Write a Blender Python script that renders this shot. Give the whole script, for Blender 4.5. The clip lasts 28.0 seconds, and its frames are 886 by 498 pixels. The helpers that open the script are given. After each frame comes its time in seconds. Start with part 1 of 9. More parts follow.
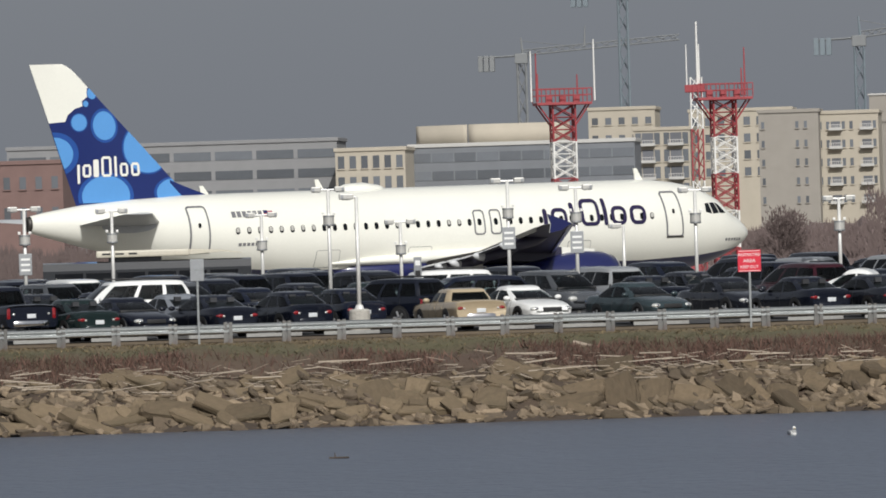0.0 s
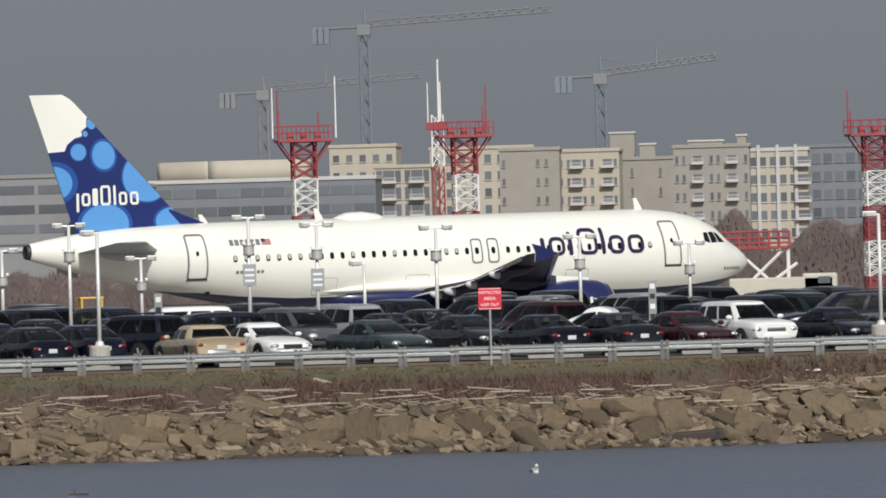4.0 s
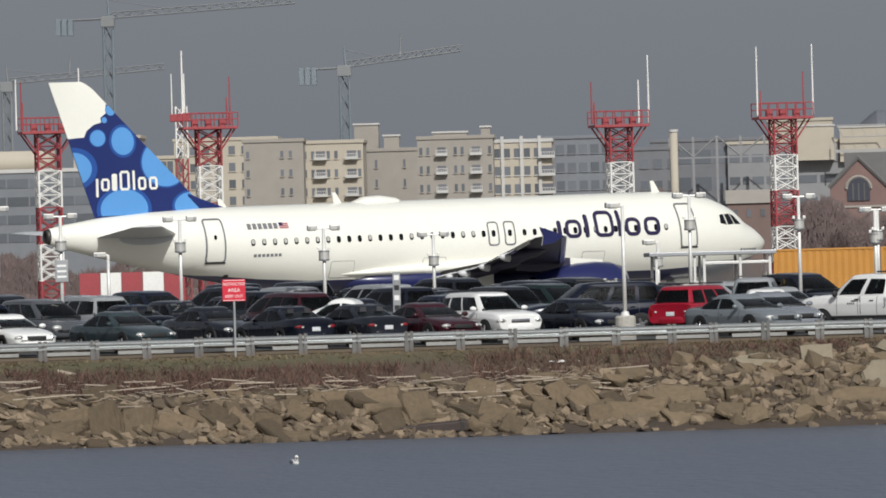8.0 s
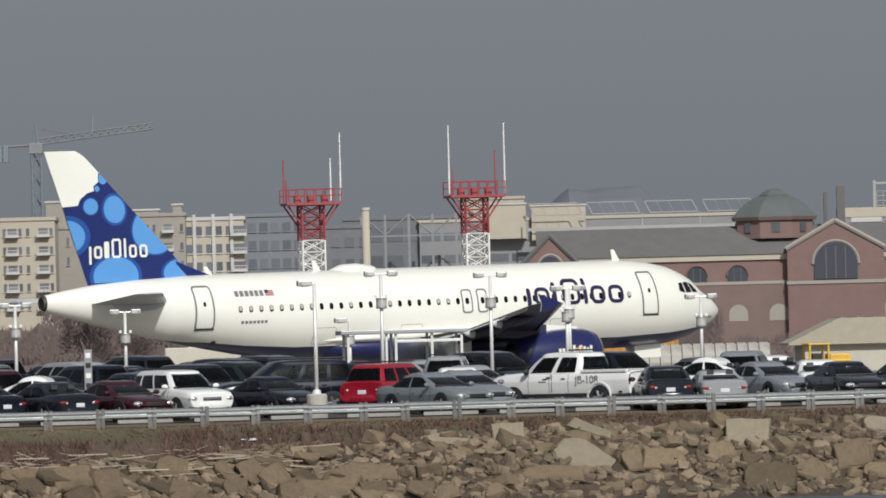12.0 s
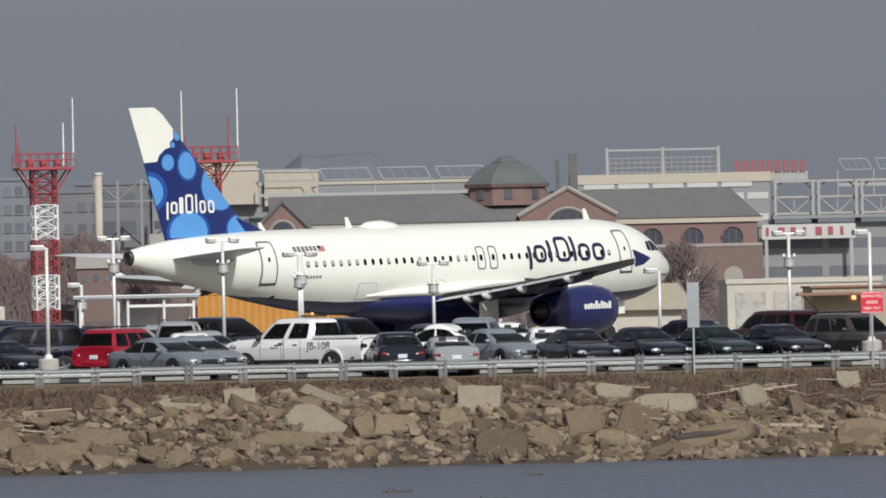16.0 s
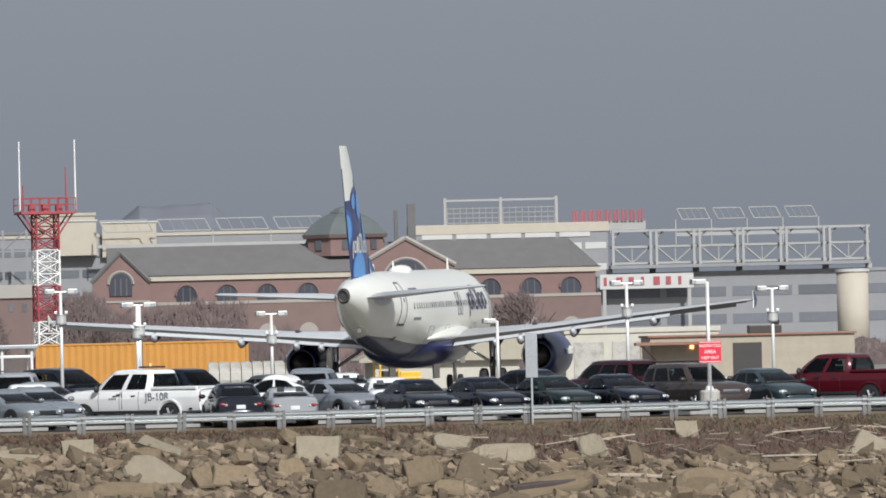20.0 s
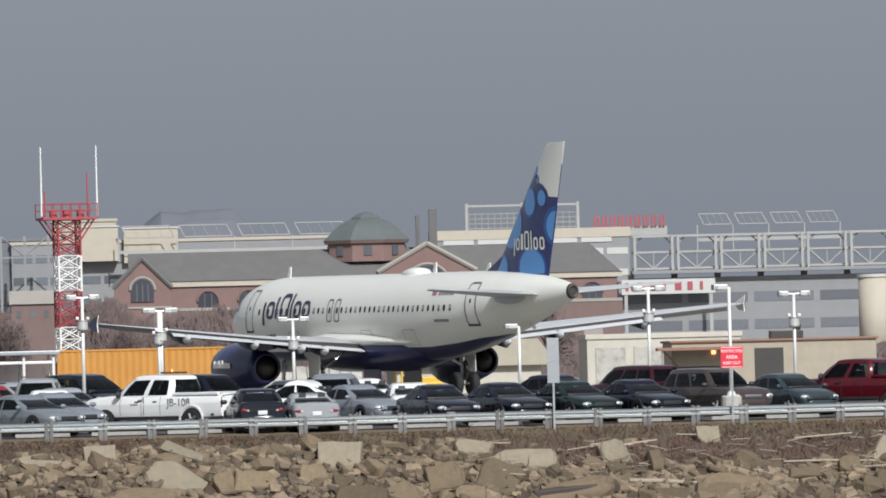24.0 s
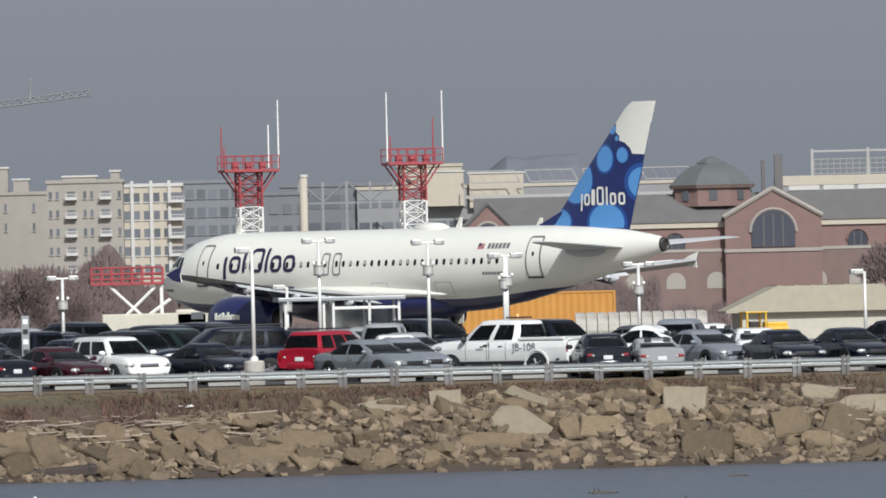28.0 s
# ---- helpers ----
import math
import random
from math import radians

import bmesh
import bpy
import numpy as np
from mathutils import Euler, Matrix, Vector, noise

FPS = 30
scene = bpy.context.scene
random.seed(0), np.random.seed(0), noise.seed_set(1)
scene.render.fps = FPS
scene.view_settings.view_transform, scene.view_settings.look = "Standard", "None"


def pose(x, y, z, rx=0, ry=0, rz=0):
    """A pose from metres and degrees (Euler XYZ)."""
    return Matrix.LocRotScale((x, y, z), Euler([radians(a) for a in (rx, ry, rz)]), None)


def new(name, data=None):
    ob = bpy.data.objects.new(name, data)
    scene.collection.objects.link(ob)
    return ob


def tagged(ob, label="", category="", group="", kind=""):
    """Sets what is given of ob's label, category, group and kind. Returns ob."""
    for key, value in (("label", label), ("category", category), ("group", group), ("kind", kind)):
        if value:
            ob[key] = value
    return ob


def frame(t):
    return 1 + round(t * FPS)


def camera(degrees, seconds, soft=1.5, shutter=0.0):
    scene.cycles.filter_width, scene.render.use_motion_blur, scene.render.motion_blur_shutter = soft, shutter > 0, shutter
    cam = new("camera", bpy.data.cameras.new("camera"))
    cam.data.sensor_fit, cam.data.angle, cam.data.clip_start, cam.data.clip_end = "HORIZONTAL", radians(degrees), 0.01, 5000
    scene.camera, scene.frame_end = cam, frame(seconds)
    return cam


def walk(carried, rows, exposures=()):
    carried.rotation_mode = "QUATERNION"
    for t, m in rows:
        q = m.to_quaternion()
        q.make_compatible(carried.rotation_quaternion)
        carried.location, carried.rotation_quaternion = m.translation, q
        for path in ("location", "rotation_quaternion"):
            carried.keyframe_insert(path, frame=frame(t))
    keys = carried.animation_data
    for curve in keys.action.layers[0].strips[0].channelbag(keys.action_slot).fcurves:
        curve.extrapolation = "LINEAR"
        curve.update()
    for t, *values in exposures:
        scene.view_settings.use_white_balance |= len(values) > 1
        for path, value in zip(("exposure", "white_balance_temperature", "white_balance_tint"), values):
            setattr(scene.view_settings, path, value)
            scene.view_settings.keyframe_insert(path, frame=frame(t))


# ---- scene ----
CAM_Z, LOT_Z = 5.3, 2.85
cam = camera(5.6105, 28.0, soft=1.75)

PATH = [
    (0, 90.0905, 1.7379, 5.0154),
    (0.5, 90.1081, 1.6178, 4.5495),
    (1, 90.2138, 1.4949, 4.5651),
    (1.5, 89.9489, 1.5295, 4.5571),
    (2, 89.8950, 1.5621, 4.3899),
    (2.5, 89.9932, 1.5041, 4.1834),
    (3, 90.0703, 1.5368, 4.0435),
    (3.5, 89.9109, 1.3718, 3.7063),
    (4, 90.2795, 1.5297, 3.3708),
    (4.5, 90.4039, 1.3748, 3.3065),
    (6.5, 90.0406, 1.5707, 2.5947),
    (7, 90.2375, 1.3243, 2.1237),
    (7.5, 90.3205, 1.2764, 1.7064),
    (8, 90.1820, 1.5794, 1.7490),
    (8.5, 90.3012, 1.4870, 1.6781),
    (9, 90.1951, 1.4160, 1.2985),
    (9.5, 90.2655, 1.5441, 1.1593),
    (10, 90.3696, 1.4182, 0.9653),
    (10.5, 90.2787, 1.3331, 0.5471),
    (11, 90.0627, 1.3462, 0.4682),
    (11.5, 90.4851, 1.3764, 0.1483),
    (12, 90.6247, 1.4985, -0.2050),
    (12.5, 90.7960, 1.5426, -0.2603),
    (14.5, 90.5748, 1.4885, -0.9532),
    (15, 90.3303, 1.4134, -1.2015),
    (15.5, 90.3424, 1.3759, -1.5737),
    (16, 90.3695, 1.2179, -1.9030),
    (16.5, 90.3256, 1.3876, -1.9657),
    (17, 90.5266, 1.5473, -1.9368),
    (17.5, 90.4458, 1.4917, -2.5357),
    (18, 90.4764, 1.5587, -2.7941),
    (18.5, 90.4717, 1.4939, -3.0519),
    (19, 90.2751, 1.4233, -2.9452),
    (19.5, 90.5211, 1.3292, -2.9411),
    (20, 90.6661, 1.3622, -2.9280),
    (20.5, 90.6392, 1.6014, -2.6083),
    (22.5, 90.5860, 1.3718, -2.4674),
    (23, 90.6766, 1.3302, -2.4652),
    (23.5, 90.8916, 1.6025, -2.6370),
    (24, 90.7042, 1.4071, -2.7905),
    (24.5, 90.8856, 1.4237, -2.5663),
    (24.8, 90.7568, 1.3752, -1.9139),
    (25, 90.7334, 1.3651, -1.8196),
    (25.5, 90.6496, 1.3994, -1.7519),
    (26, 90.5262, 1.5178, -1.5649),
    (26.5, 90.6119, 1.4888, -1.3081),
    (27, 90.5292, 1.3990, -0.9882),
    (27.5, 90.5553, 1.2802, -0.8524),
    (28, 90.4075, 1.3519, -0.6015),
]
EXPOSURES = [(0.0, 0.02, 6420, 10), (12.0, 0.0, 6360, 10), (15.0, 0.04, 6330, 10), (17.0, 0.15, 6260, 10), (20.0, 0.38, 6150, 10), (25.0, 0.38, 6150, 10), (28.0, 0.33, 6190, 10)]
walk(cam, [(t, pose(0, 0, CAM_Z, rx, ry, rz)) for t, rx, ry, rz in PATH], EXPOSURES)

# ---- light ----
SUN_AZ, SUN_EL = radians(162), radians(36)      # azimuth clockwise from +y
world = bpy.data.worlds.new("world")
scene.world = world
world.use_nodes = True
wn, wl = world.node_tree.nodes, world.node_tree.links
sky = wn.new("ShaderNodeTexSky")
sky.sky_type, sky.sun_disc = "NISHITA", False
sky.sun_elevation, sky.sun_rotation = SUN_EL, SUN_AZ
sky.air_density, sky.dust_density, sky.ozone_density = 1.0, 4.0, 1.0
pale = wn.new("ShaderNodeHueSaturation")
pale.inputs["Saturation"].default_value = 0.32
hazed = wn.new("ShaderNodeMix")
hazed.data_type = "RGBA"
sky_co, sky_up, haze_depth = wn.new("ShaderNodeTexCoord"), wn.new("ShaderNodeSeparateXYZ"), wn.new("ShaderNodeMapRange")
haze_depth.interpolation_type = "SMOOTHSTEP"
haze_depth.inputs["From Min"].default_value, haze_depth.inputs["From Max"].default_value = 0.06, 0.75
haze_depth.inputs["To Min"].default_value, haze_depth.inputs["To Max"].default_value = 0.72, 0.30
wl.new(sky_co.outputs["Generated"], sky_up.inputs[0])
wl.new(sky_up.outputs["Z"], haze_depth.inputs["Value"])
wl.new(haze_depth.outputs[0], hazed.inputs[0])
hazed.inputs[7].default_value = (2.9, 3.12, 3.5, 1)
wl.new(sky.outputs[0], pale.inputs["Color"])
wl.new(pale.outputs[0], hazed.inputs[6])
wl.new(hazed.outputs[2], wn["Background"].inputs[0])
wn["Background"].inputs[1].default_value = 0.08

sun = new("sun", bpy.data.lights.new("sun", "SUN"))
sun.data.energy, sun.data.angle, sun.data.color = 3.25, radians(0.6), (0.98, 0.965, 0.92)
sun_from = Vector((math.sin(SUN_AZ) * math.cos(SUN_EL), math.cos(SUN_AZ) * math.cos(SUN_EL), math.sin(SUN_EL)))
sun.matrix_world = Matrix.Translation((0, -60, 120)) @ sun_from.to_track_quat("Z", "Y").to_matrix().to_4x4()


# ---- materials ----
def mat(name, color, rough=0.6, metal=0.0, vary=0.12, scale=3.0, bump=0.0, bump_scale=30.0, dirt=None, dirt_amount=0.0, island=0.0, coat=0.0, each=0.0):
    """A surface with broad and fine variation; dirt: a second colour in patches; each: change from object to object."""
    m = bpy.data.materials.new(name)
    m.use_nodes = True
    n, l = m.node_tree.nodes, m.node_tree.links
    b = n["Principled BSDF"]
    b.inputs["Roughness"].default_value, b.inputs["Metallic"].default_value = rough, metal
    b.inputs["Coat Weight"].default_value = coat
    b.inputs["Coat Roughness"].default_value = 0.06
    co = n.new("ShaderNodeTexCoord")
    big, fine = n.new("ShaderNodeTexNoise"), n.new("ShaderNodeTexNoise")
    big.inputs["Scale"].default_value, fine.inputs["Scale"].default_value = scale * 0.25, scale * 4
    big.inputs["Detail"].default_value = fine.inputs["Detail"].default_value = 4
    for t in (big, fine):
        l.new(co.outputs["Object"], t.inputs["Vector"])
    add = n.new("ShaderNodeMath")
    add.operation = "ADD"
    l.new(big.outputs["Fac"], add.inputs[0])
    l.new(fine.outputs["Fac"], add.inputs[1])
    ramp = n.new("ShaderNodeMapRange")
    ramp.inputs["From Min"].default_value, ramp.inputs["From Max"].default_value = 0.6, 1.4
    ramp.inputs["To Min"].default_value, ramp.inputs["To Max"].default_value = 1 - vary, 1 + vary
    l.new(add.outputs[0], ramp.inputs["Value"])
    value = ramp.outputs[0]
    for amount, node, out in ((island, "ShaderNodeNewGeometry", "Random Per Island"), (each, "ShaderNodeObjectInfo", "Random")):
        if amount:
            src, r2, mul = n.new(node), n.new("ShaderNodeMapRange"), n.new("ShaderNodeMath")
            r2.inputs["To Min"].default_value, r2.inputs["To Max"].default_value = 1 - amount, 1 + amount
            mul.operation = "MULTIPLY"
            l.new(src.outputs[out], r2.inputs["Value"])
            l.new(value, mul.inputs[0])
            l.new(r2.outputs[0], mul.inputs[1])
            value = mul.outputs[0]
    tint = n.new("ShaderNodeMix")
    tint.data_type, tint.blend_type = "RGBA", "MULTIPLY"
    tint.inputs[0].default_value = 1
    tint.inputs[6].default_value = (*color, 1)
    l.new(value, tint.inputs[7])
    out = tint.outputs[2]
    if dirt:
        patch, pr, mix = n.new("ShaderNodeTexNoise"), n.new("ShaderNodeMapRange"), n.new("ShaderNodeMix")
        patch.inputs["Scale"].default_value, patch.inputs["Detail"].default_value = scale * 0.6, 6
        l.new(co.outputs["Object"], patch.inputs["Vector"])
        pr.inputs["From Min"].default_value, pr.inputs["From Max"].default_value = 0.48, 0.66
        pr.inputs["To Max"].default_value = dirt_amount
        l.new(patch.outputs["Fac"], pr.inputs["Value"])
        mix.data_type = "RGBA"
        mix.inputs[7].default_value = (*dirt, 1)
        l.new(pr.outputs[0], mix.inputs[0])
        l.new(out, mix.inputs[6])
        out = mix.outputs[2]
    l.new(out, b.inputs["Base Color"])
    if bump:
        tex, bp = n.new("ShaderNodeTexNoise"), n.new("ShaderNodeBump")
        tex.inputs["Scale"].default_value, tex.inputs["Detail"].default_value = bump_scale, 6
        bp.inputs["Strength"].default_value, bp.inputs["Distance"].default_value = bump, 0.05
        l.new(co.outputs["Object"], tex.inputs["Vector"])
        l.new(tex.outputs["Fac"], bp.inputs["Height"])
        l.new(bp.outputs[0], b.inputs["Normal"])
    return m


def glow(name, color, strength):
    m = mat(name, color, 0.3)
    b = m.node_tree.nodes["Principled BSDF"]
    b.inputs["Emission Color"].default_value = (*color, 1)
    b.inputs["Emission Strength"].default_value = strength
    return m


WHITE = mat("aircraft_white_paint", (0.80, 0.79, 0.715), 0.32, vary=0.03, coat=0.4)
NAVY = mat("aircraft_navy_paint", (0.012, 0.016, 0.085), 0.3, vary=0.05, coat=0.5)
MIDBLUE = mat("aircraft_mid_blue_paint", (0.018, 0.075, 0.30), 0.32, vary=0.04, coat=0.4)
SKYBLUE = mat("aircraft_light_blue_paint", (0.10, 0.30, 0.64), 0.35, vary=0.04, coat=0.4)
LETTER = mat("aircraft_title_paint", (0.020, 0.014, 0.055), 0.35, vary=0.05)
# Darker than the wing's own grey: shade below is put into this colour.
WINGSHADE = mat("wing_underside_shade", (0.035, 0.033, 0.06), 0.4, vary=0.1)
WINGGREY = mat("wing_grey_paint", (0.52, 0.53, 0.54), 0.4, vary=0.08)
BAREMETAL = mat("bare_metal", (0.62, 0.62, 0.63), 0.28, 1.0, vary=0.1)
DARKMETAL = mat("dark_metal", (0.07, 0.065, 0.06), 0.5, 0.6)
RUBBER = mat("rubber", (0.018, 0.018, 0.019), 0.85, vary=0.3)
GLASS = mat("dark_glass", (0.006, 0.007, 0.009), 0.05, vary=0.05)
GLASS.node_tree.nodes["Principled BSDF"].inputs["Specular IOR Level"].default_value = 0.42
OUTLINE = mat("door_outline_grey", (0.16, 0.16, 0.17), 0.5)
GALV = mat("galvanised_steel", (0.42, 0.435, 0.43), 0.36, 0.8, vary=0.2, scale=4, bump=0.05, each=0.08)
POSTGREY = mat("weathered_post_steel", (0.17, 0.167, 0.16), 0.6, 0.4, vary=0.3, scale=5, dirt=(0.12, 0.09, 0.08), dirt_amount=0.6, each=0.15)
POLEWHITE = mat("lamp_pole_pale_metal", (0.72, 0.71, 0.68), 0.4, 0.25, vary=0.1)
CONCRETE = mat("concrete", (0.42, 0.40, 0.36), 0.9, vary=0.2, bump=0.4, bump_scale=14, dirt=(0.22, 0.2, 0.17), dirt_amount=0.5)
TOWER_RED = mat("tower_red_paint", (0.31, 0.05, 0.058), 0.6, vary=0.2)
TOWER_WHITE = mat("tower_white_paint", (0.74, 0.73, 0.70), 0.55, vary=0.12)
SIGN_RED = mat("sign_red", (0.62, 0.02, 0.045), 0.45, vary=0.06)
SIGN_WHITE = mat("sign_white", (0.80, 0.80, 0.78), 0.5, vary=0.05)
SIGN_BACK = mat("sign_back_aluminium", (0.33, 0.34, 0.35), 0.5, 0.6, vary=0.12)


# ---- mesh helpers ----
def part(name, bm, material, parent=None, label="", m=None, smooth=False):
    me = bpy.data.meshes.new(name)
    if smooth:
        for face in bm.faces:
            face.smooth = True
    bm.to_mesh(me)
    bm.free()
    if material:
        me.materials.append(material)
    ob = new(name, me)
    if parent:
        ob.parent = parent
    if m is not None:
        ob.matrix_basis = m
    return tagged(ob, label)


def share(name, me, parent, m, label=""):
    ob = new(name, me)
    ob.parent = parent
    ob.matrix_basis = m
    return tagged(ob, label)


def thing(name, m, label, category, group="", kind=""):
    ob = new(name)
    ob.matrix_basis = m
    return tagged(ob, label, category, group, kind)


def add_box(bm, x0, x1, y0, y1, z0, z1):
    v = [bm.verts.new(p) for p in ((x0, y0, z0), (x1, y0, z0), (x1, y1, z0), (x0, y1, z0), (x0, y0, z1), (x1, y0, z1), (x1, y1, z1), (x0, y1, z1))]
    for a in ((3, 2, 1, 0), (4, 5, 6, 7), (0, 1, 5, 4), (1, 2, 6, 5), (2, 3, 7, 6), (3, 0, 4, 7)):
        bm.faces.new([v[i] for i in a])
    return bm


def box(x0, x1, y0, y1, z0, z1, bevel=0.0):
    bm = add_box(bmesh.new(), x0, x1, y0, y1, z0, z1)
    if bevel:
        bmesh.ops.bevel(bm, geom=bm.edges[:], offset=bevel, segments=2, affect="EDGES", profile=0.6)
    return bm


def add_tube(bm, a, b, r0, r1=None, n=8):
    """A round bar from a to b."""
    a, b = Vector(a), Vector(b)
    r1 = r0 if r1 is None else r1
    q = (b - a).to_track_quat("Z", "Y").to_matrix()
    rings = []
    for c, r in ((a, r0), (b, r1)):
        rings.append([bm.verts.new(c + q @ Vector((r * math.cos(2 * math.pi * i / n), r * math.sin(2 * math.pi * i / n), 0))) for i in range(n)])
    for i in range(n):
        bm.faces.new((rings[0][i], rings[0][(i + 1) % n], rings[1][(i + 1) % n], rings[1][i]))
    bm.faces.new(rings[0][::-1])
    bm.faces.new(rings[1])
    return bm


def tube(a, b, r0, r1=None, n=8):
    return add_tube(bmesh.new(), a, b, r0, r1, n)


def loft(rings, close=True):
    """A skin over rings of equally many points."""
    bm = bmesh.new()
    vs = [[bm.verts.new(p) for p in ring] for ring in rings]
    n = len(vs[0])
    for r, s in zip(vs, vs[1:]):
        for i in range(n):
            bm.faces.new((r[i], r[(i + 1) % n], s[(i + 1) % n], s[i]))
    if close:
        bm.faces.new(vs[0][::-1])
        bm.faces.new(vs[-1])
    bmesh.ops.recalc_face_normals(bm, faces=bm.faces[:])
    return bm


def extrude_poly(pts, depth, axis=1):
    """A flat outline (u, v) made thick by depth along y (axis 1), in the x-z plane."""
    bm = bmesh.new()
    a = [bm.verts.new((u, 0, v)) for u, v in pts]
    b = [bm.verts.new((u, depth, v)) for u, v in pts]
    bm.faces.new(a)
    bm.faces.new(b[::-1])
    for i in range(len(pts)):
        j = (i + 1) % len(pts)
        bm.faces.new((a[i], b[i], b[j], a[j]))
    bmesh.ops.recalc_face_normals(bm, faces=bm.faces[:])
    return bm


def text(name, words, size, material, parent, m):
    """Raised lettering as a mesh; it stands in its x-y plane."""
    cu = bpy.data.curves.new(name, "FONT")
    cu.body, cu.size, cu.align_x, cu.align_y, cu.extrude = words, size, "CENTER", "CENTER", 0.004
    tmp = bpy.data.objects.new("tmp", cu)
    me = bpy.data.meshes.new_from_object(tmp)
    bpy.data.objects.remove(tmp)
    me.materials.append(material)
    ob = new(name, me)
    ob.parent, ob.matrix_basis = parent, m
    return ob


# ---- the shore, the car park and the apron ----
GRASS = mat("winter_grass", (0.112, 0.090, 0.052), 0.95, vary=0.35, scale=1.2, bump=0.6, bump_scale=9, dirt=(0.062, 0.062, 0.032), dirt_amount=0.8)
EARTH = mat("bank_earth", (0.070, 0.049, 0.034), 0.95, vary=0.35, scale=2.0, bump=0.7, bump_scale=6, dirt=(0.04, 0.031, 0.024), dirt_amount=0.8)
MUD = mat("wet_mud", (0.060, 0.045, 0.034), 0.75, vary=0.25, scale=2.0, bump=0.4, bump_scale=7)
ASPHALT = mat("asphalt", (0.055, 0.055, 0.057), 0.9, vary=0.25, scale=0.8, bump=0.2, dirt=(0.10, 0.10, 0.10), dirt_amount=0.4)
TARMAC = mat("apron_concrete", (0.20, 0.19, 0.17), 0.9, vary=0.15, scale=0.2)
RAIL_N = Vector((math.sin(radians(-8)), math.cos(radians(-8)), 0))     # across the shore, away from the water
RAIL_T = Vector((RAIL_N.y, -RAIL_N.x, 0))                              # along the shore


def lot(s, off, z=LOT_Z):
    """A place s metres along the guard rail and off metres behind it."""
    p = RAIL_N * (306 + off) + RAIL_T * s
    return Vector((p.x, p.y, z))


LOT_TURN = 8.0
S_STEPS = [-3200, -900, -300, -120, -60] + [-40 + 1.0 * i for i in range(161)] + [150, 250, 600, 1500, 3200]
PROFILE = [(-40, -2.0), (-13, -0.75), (-8.2, -0.12), (-7.0, 0.3), (-5.6, 1.05), (-4.2, 1.8), (-3.0, 2.25), (-1.6, 2.62), (-0.5, 2.8), (0.6, 2.85), (2.0, 2.94), (60, 3.58), (74, 3.1), (82, 3.1), (150, 3.09), (160, 3.09), (300, 3.05), (1000, 3.0), (4700, 3.0)]


def bank_height(s, off):
    z = PROFILE[-1][1]
    for (a, za), (b, zb) in zip(PROFILE, PROFILE[1:]):
        if a <= off <= b:
            z = za + (zb - za) * (off - a) / (b - a)
            break
    if -9 < off < -0.8:
        z += 0.22 * noise.noise((s * 0.35, off * 0.5, 1.3)) + 0.12 * noise.noise((s * 1.3, off * 1.1, 7))
    if 74 < off < 160:
        # the apron falls away gently along the shore
        x = (RAIL_N * (306 + off) + RAIL_T * s).x
        z += 0.0098 * (max(-50, min(34, x)) + 8) * min(1, (off - 74) / 8, (160 - off) / 10) + (0.06 if x > 0 else 0)
    return z


# the bank's own cover: straw by the rail, green and brown growth below it, earth between the stones
gn, gl = GRASS.node_tree.nodes, GRASS.node_tree.links
g_co, g_dot, g_no, g_no2 = gn.new("ShaderNodeTexCoord"), gn.new("ShaderNodeVectorMath"), gn.new("ShaderNodeTexNoise"), gn.new("ShaderNodeTexNoise")
g_dot.operation = "DOT_PRODUCT"
g_dot.inputs[1].default_value = RAIL_N
g_no.inputs["Scale"].default_value, g_no.inputs["Detail"].default_value = 0.7, 6
g_no2.inputs["Scale"].default_value, g_no2.inputs["Detail"].default_value = 0.11, 4
g_add, g_map, g_ramp, g_mul = gn.new("ShaderNodeMath"), gn.new("ShaderNodeMapRange"), gn.new("ShaderNodeValToRGB"), gn.new("ShaderNodeMix")
g_add.operation = "MULTIPLY_ADD"
g_add.inputs[1].default_value = 2.4
g_map.inputs["From Min"].default_value, g_map.inputs["From Max"].default_value = 306 - 5.0 + 1.2, 306 + 1.0 + 1.2
for k, (place, colour) in enumerate(((0.0, (0.075, 0.052, 0.036)), (0.26, (0.088, 0.060, 0.045)), (0.42, (0.090, 0.070, 0.044)), (0.56, (0.092, 0.084, 0.046)), (0.68, (0.105, 0.090, 0.052)), (0.78, (0.150, 0.112, 0.068)), (1.0, (0.15, 0.112, 0.07)))):
    stop = g_ramp.color_ramp.elements[k] if k < 2 else g_ramp.color_ramp.elements.new(place)
    stop.position, stop.color = place, (*colour, 1)
for t in (g_no, g_no2):
    gl.new(g_co.outputs["Object"], t.inputs["Vector"])
gl.new(g_co.outputs["Object"], g_dot.inputs[0])
gl.new(g_no.outputs["Fac"], g_add.inputs[0])
gl.new(g_dot.outputs["Value"], g_add.inputs[2])
gl.new(g_add.outputs[0], g_map.inputs["Value"])
gl.new(g_map.outputs[0], g_ramp.inputs["Fac"])
g_mul.data_type, g_mul.blend_type = "RGBA", "MIX"
g_mul.inputs[7].default_value = (0.10, 0.073, 0.050, 1)
g_far = gn.new("ShaderNodeMapRange")
g_far.inputs["From Min"].default_value, g_far.inputs["From Max"].default_value, g_far.inputs["To Max"].default_value = 0.48, 0.62, 0.75
gl.new(g_no2.outputs["Fac"], g_far.inputs["Value"])
gl.new(g_far.outputs[0], g_mul.inputs[0])
gl.new(g_ramp.outputs[0], g_mul.inputs[6])
g_base = gn["Principled BSDF"].inputs["Base Color"]
gl.new(g_mul.outputs[2], g_base)

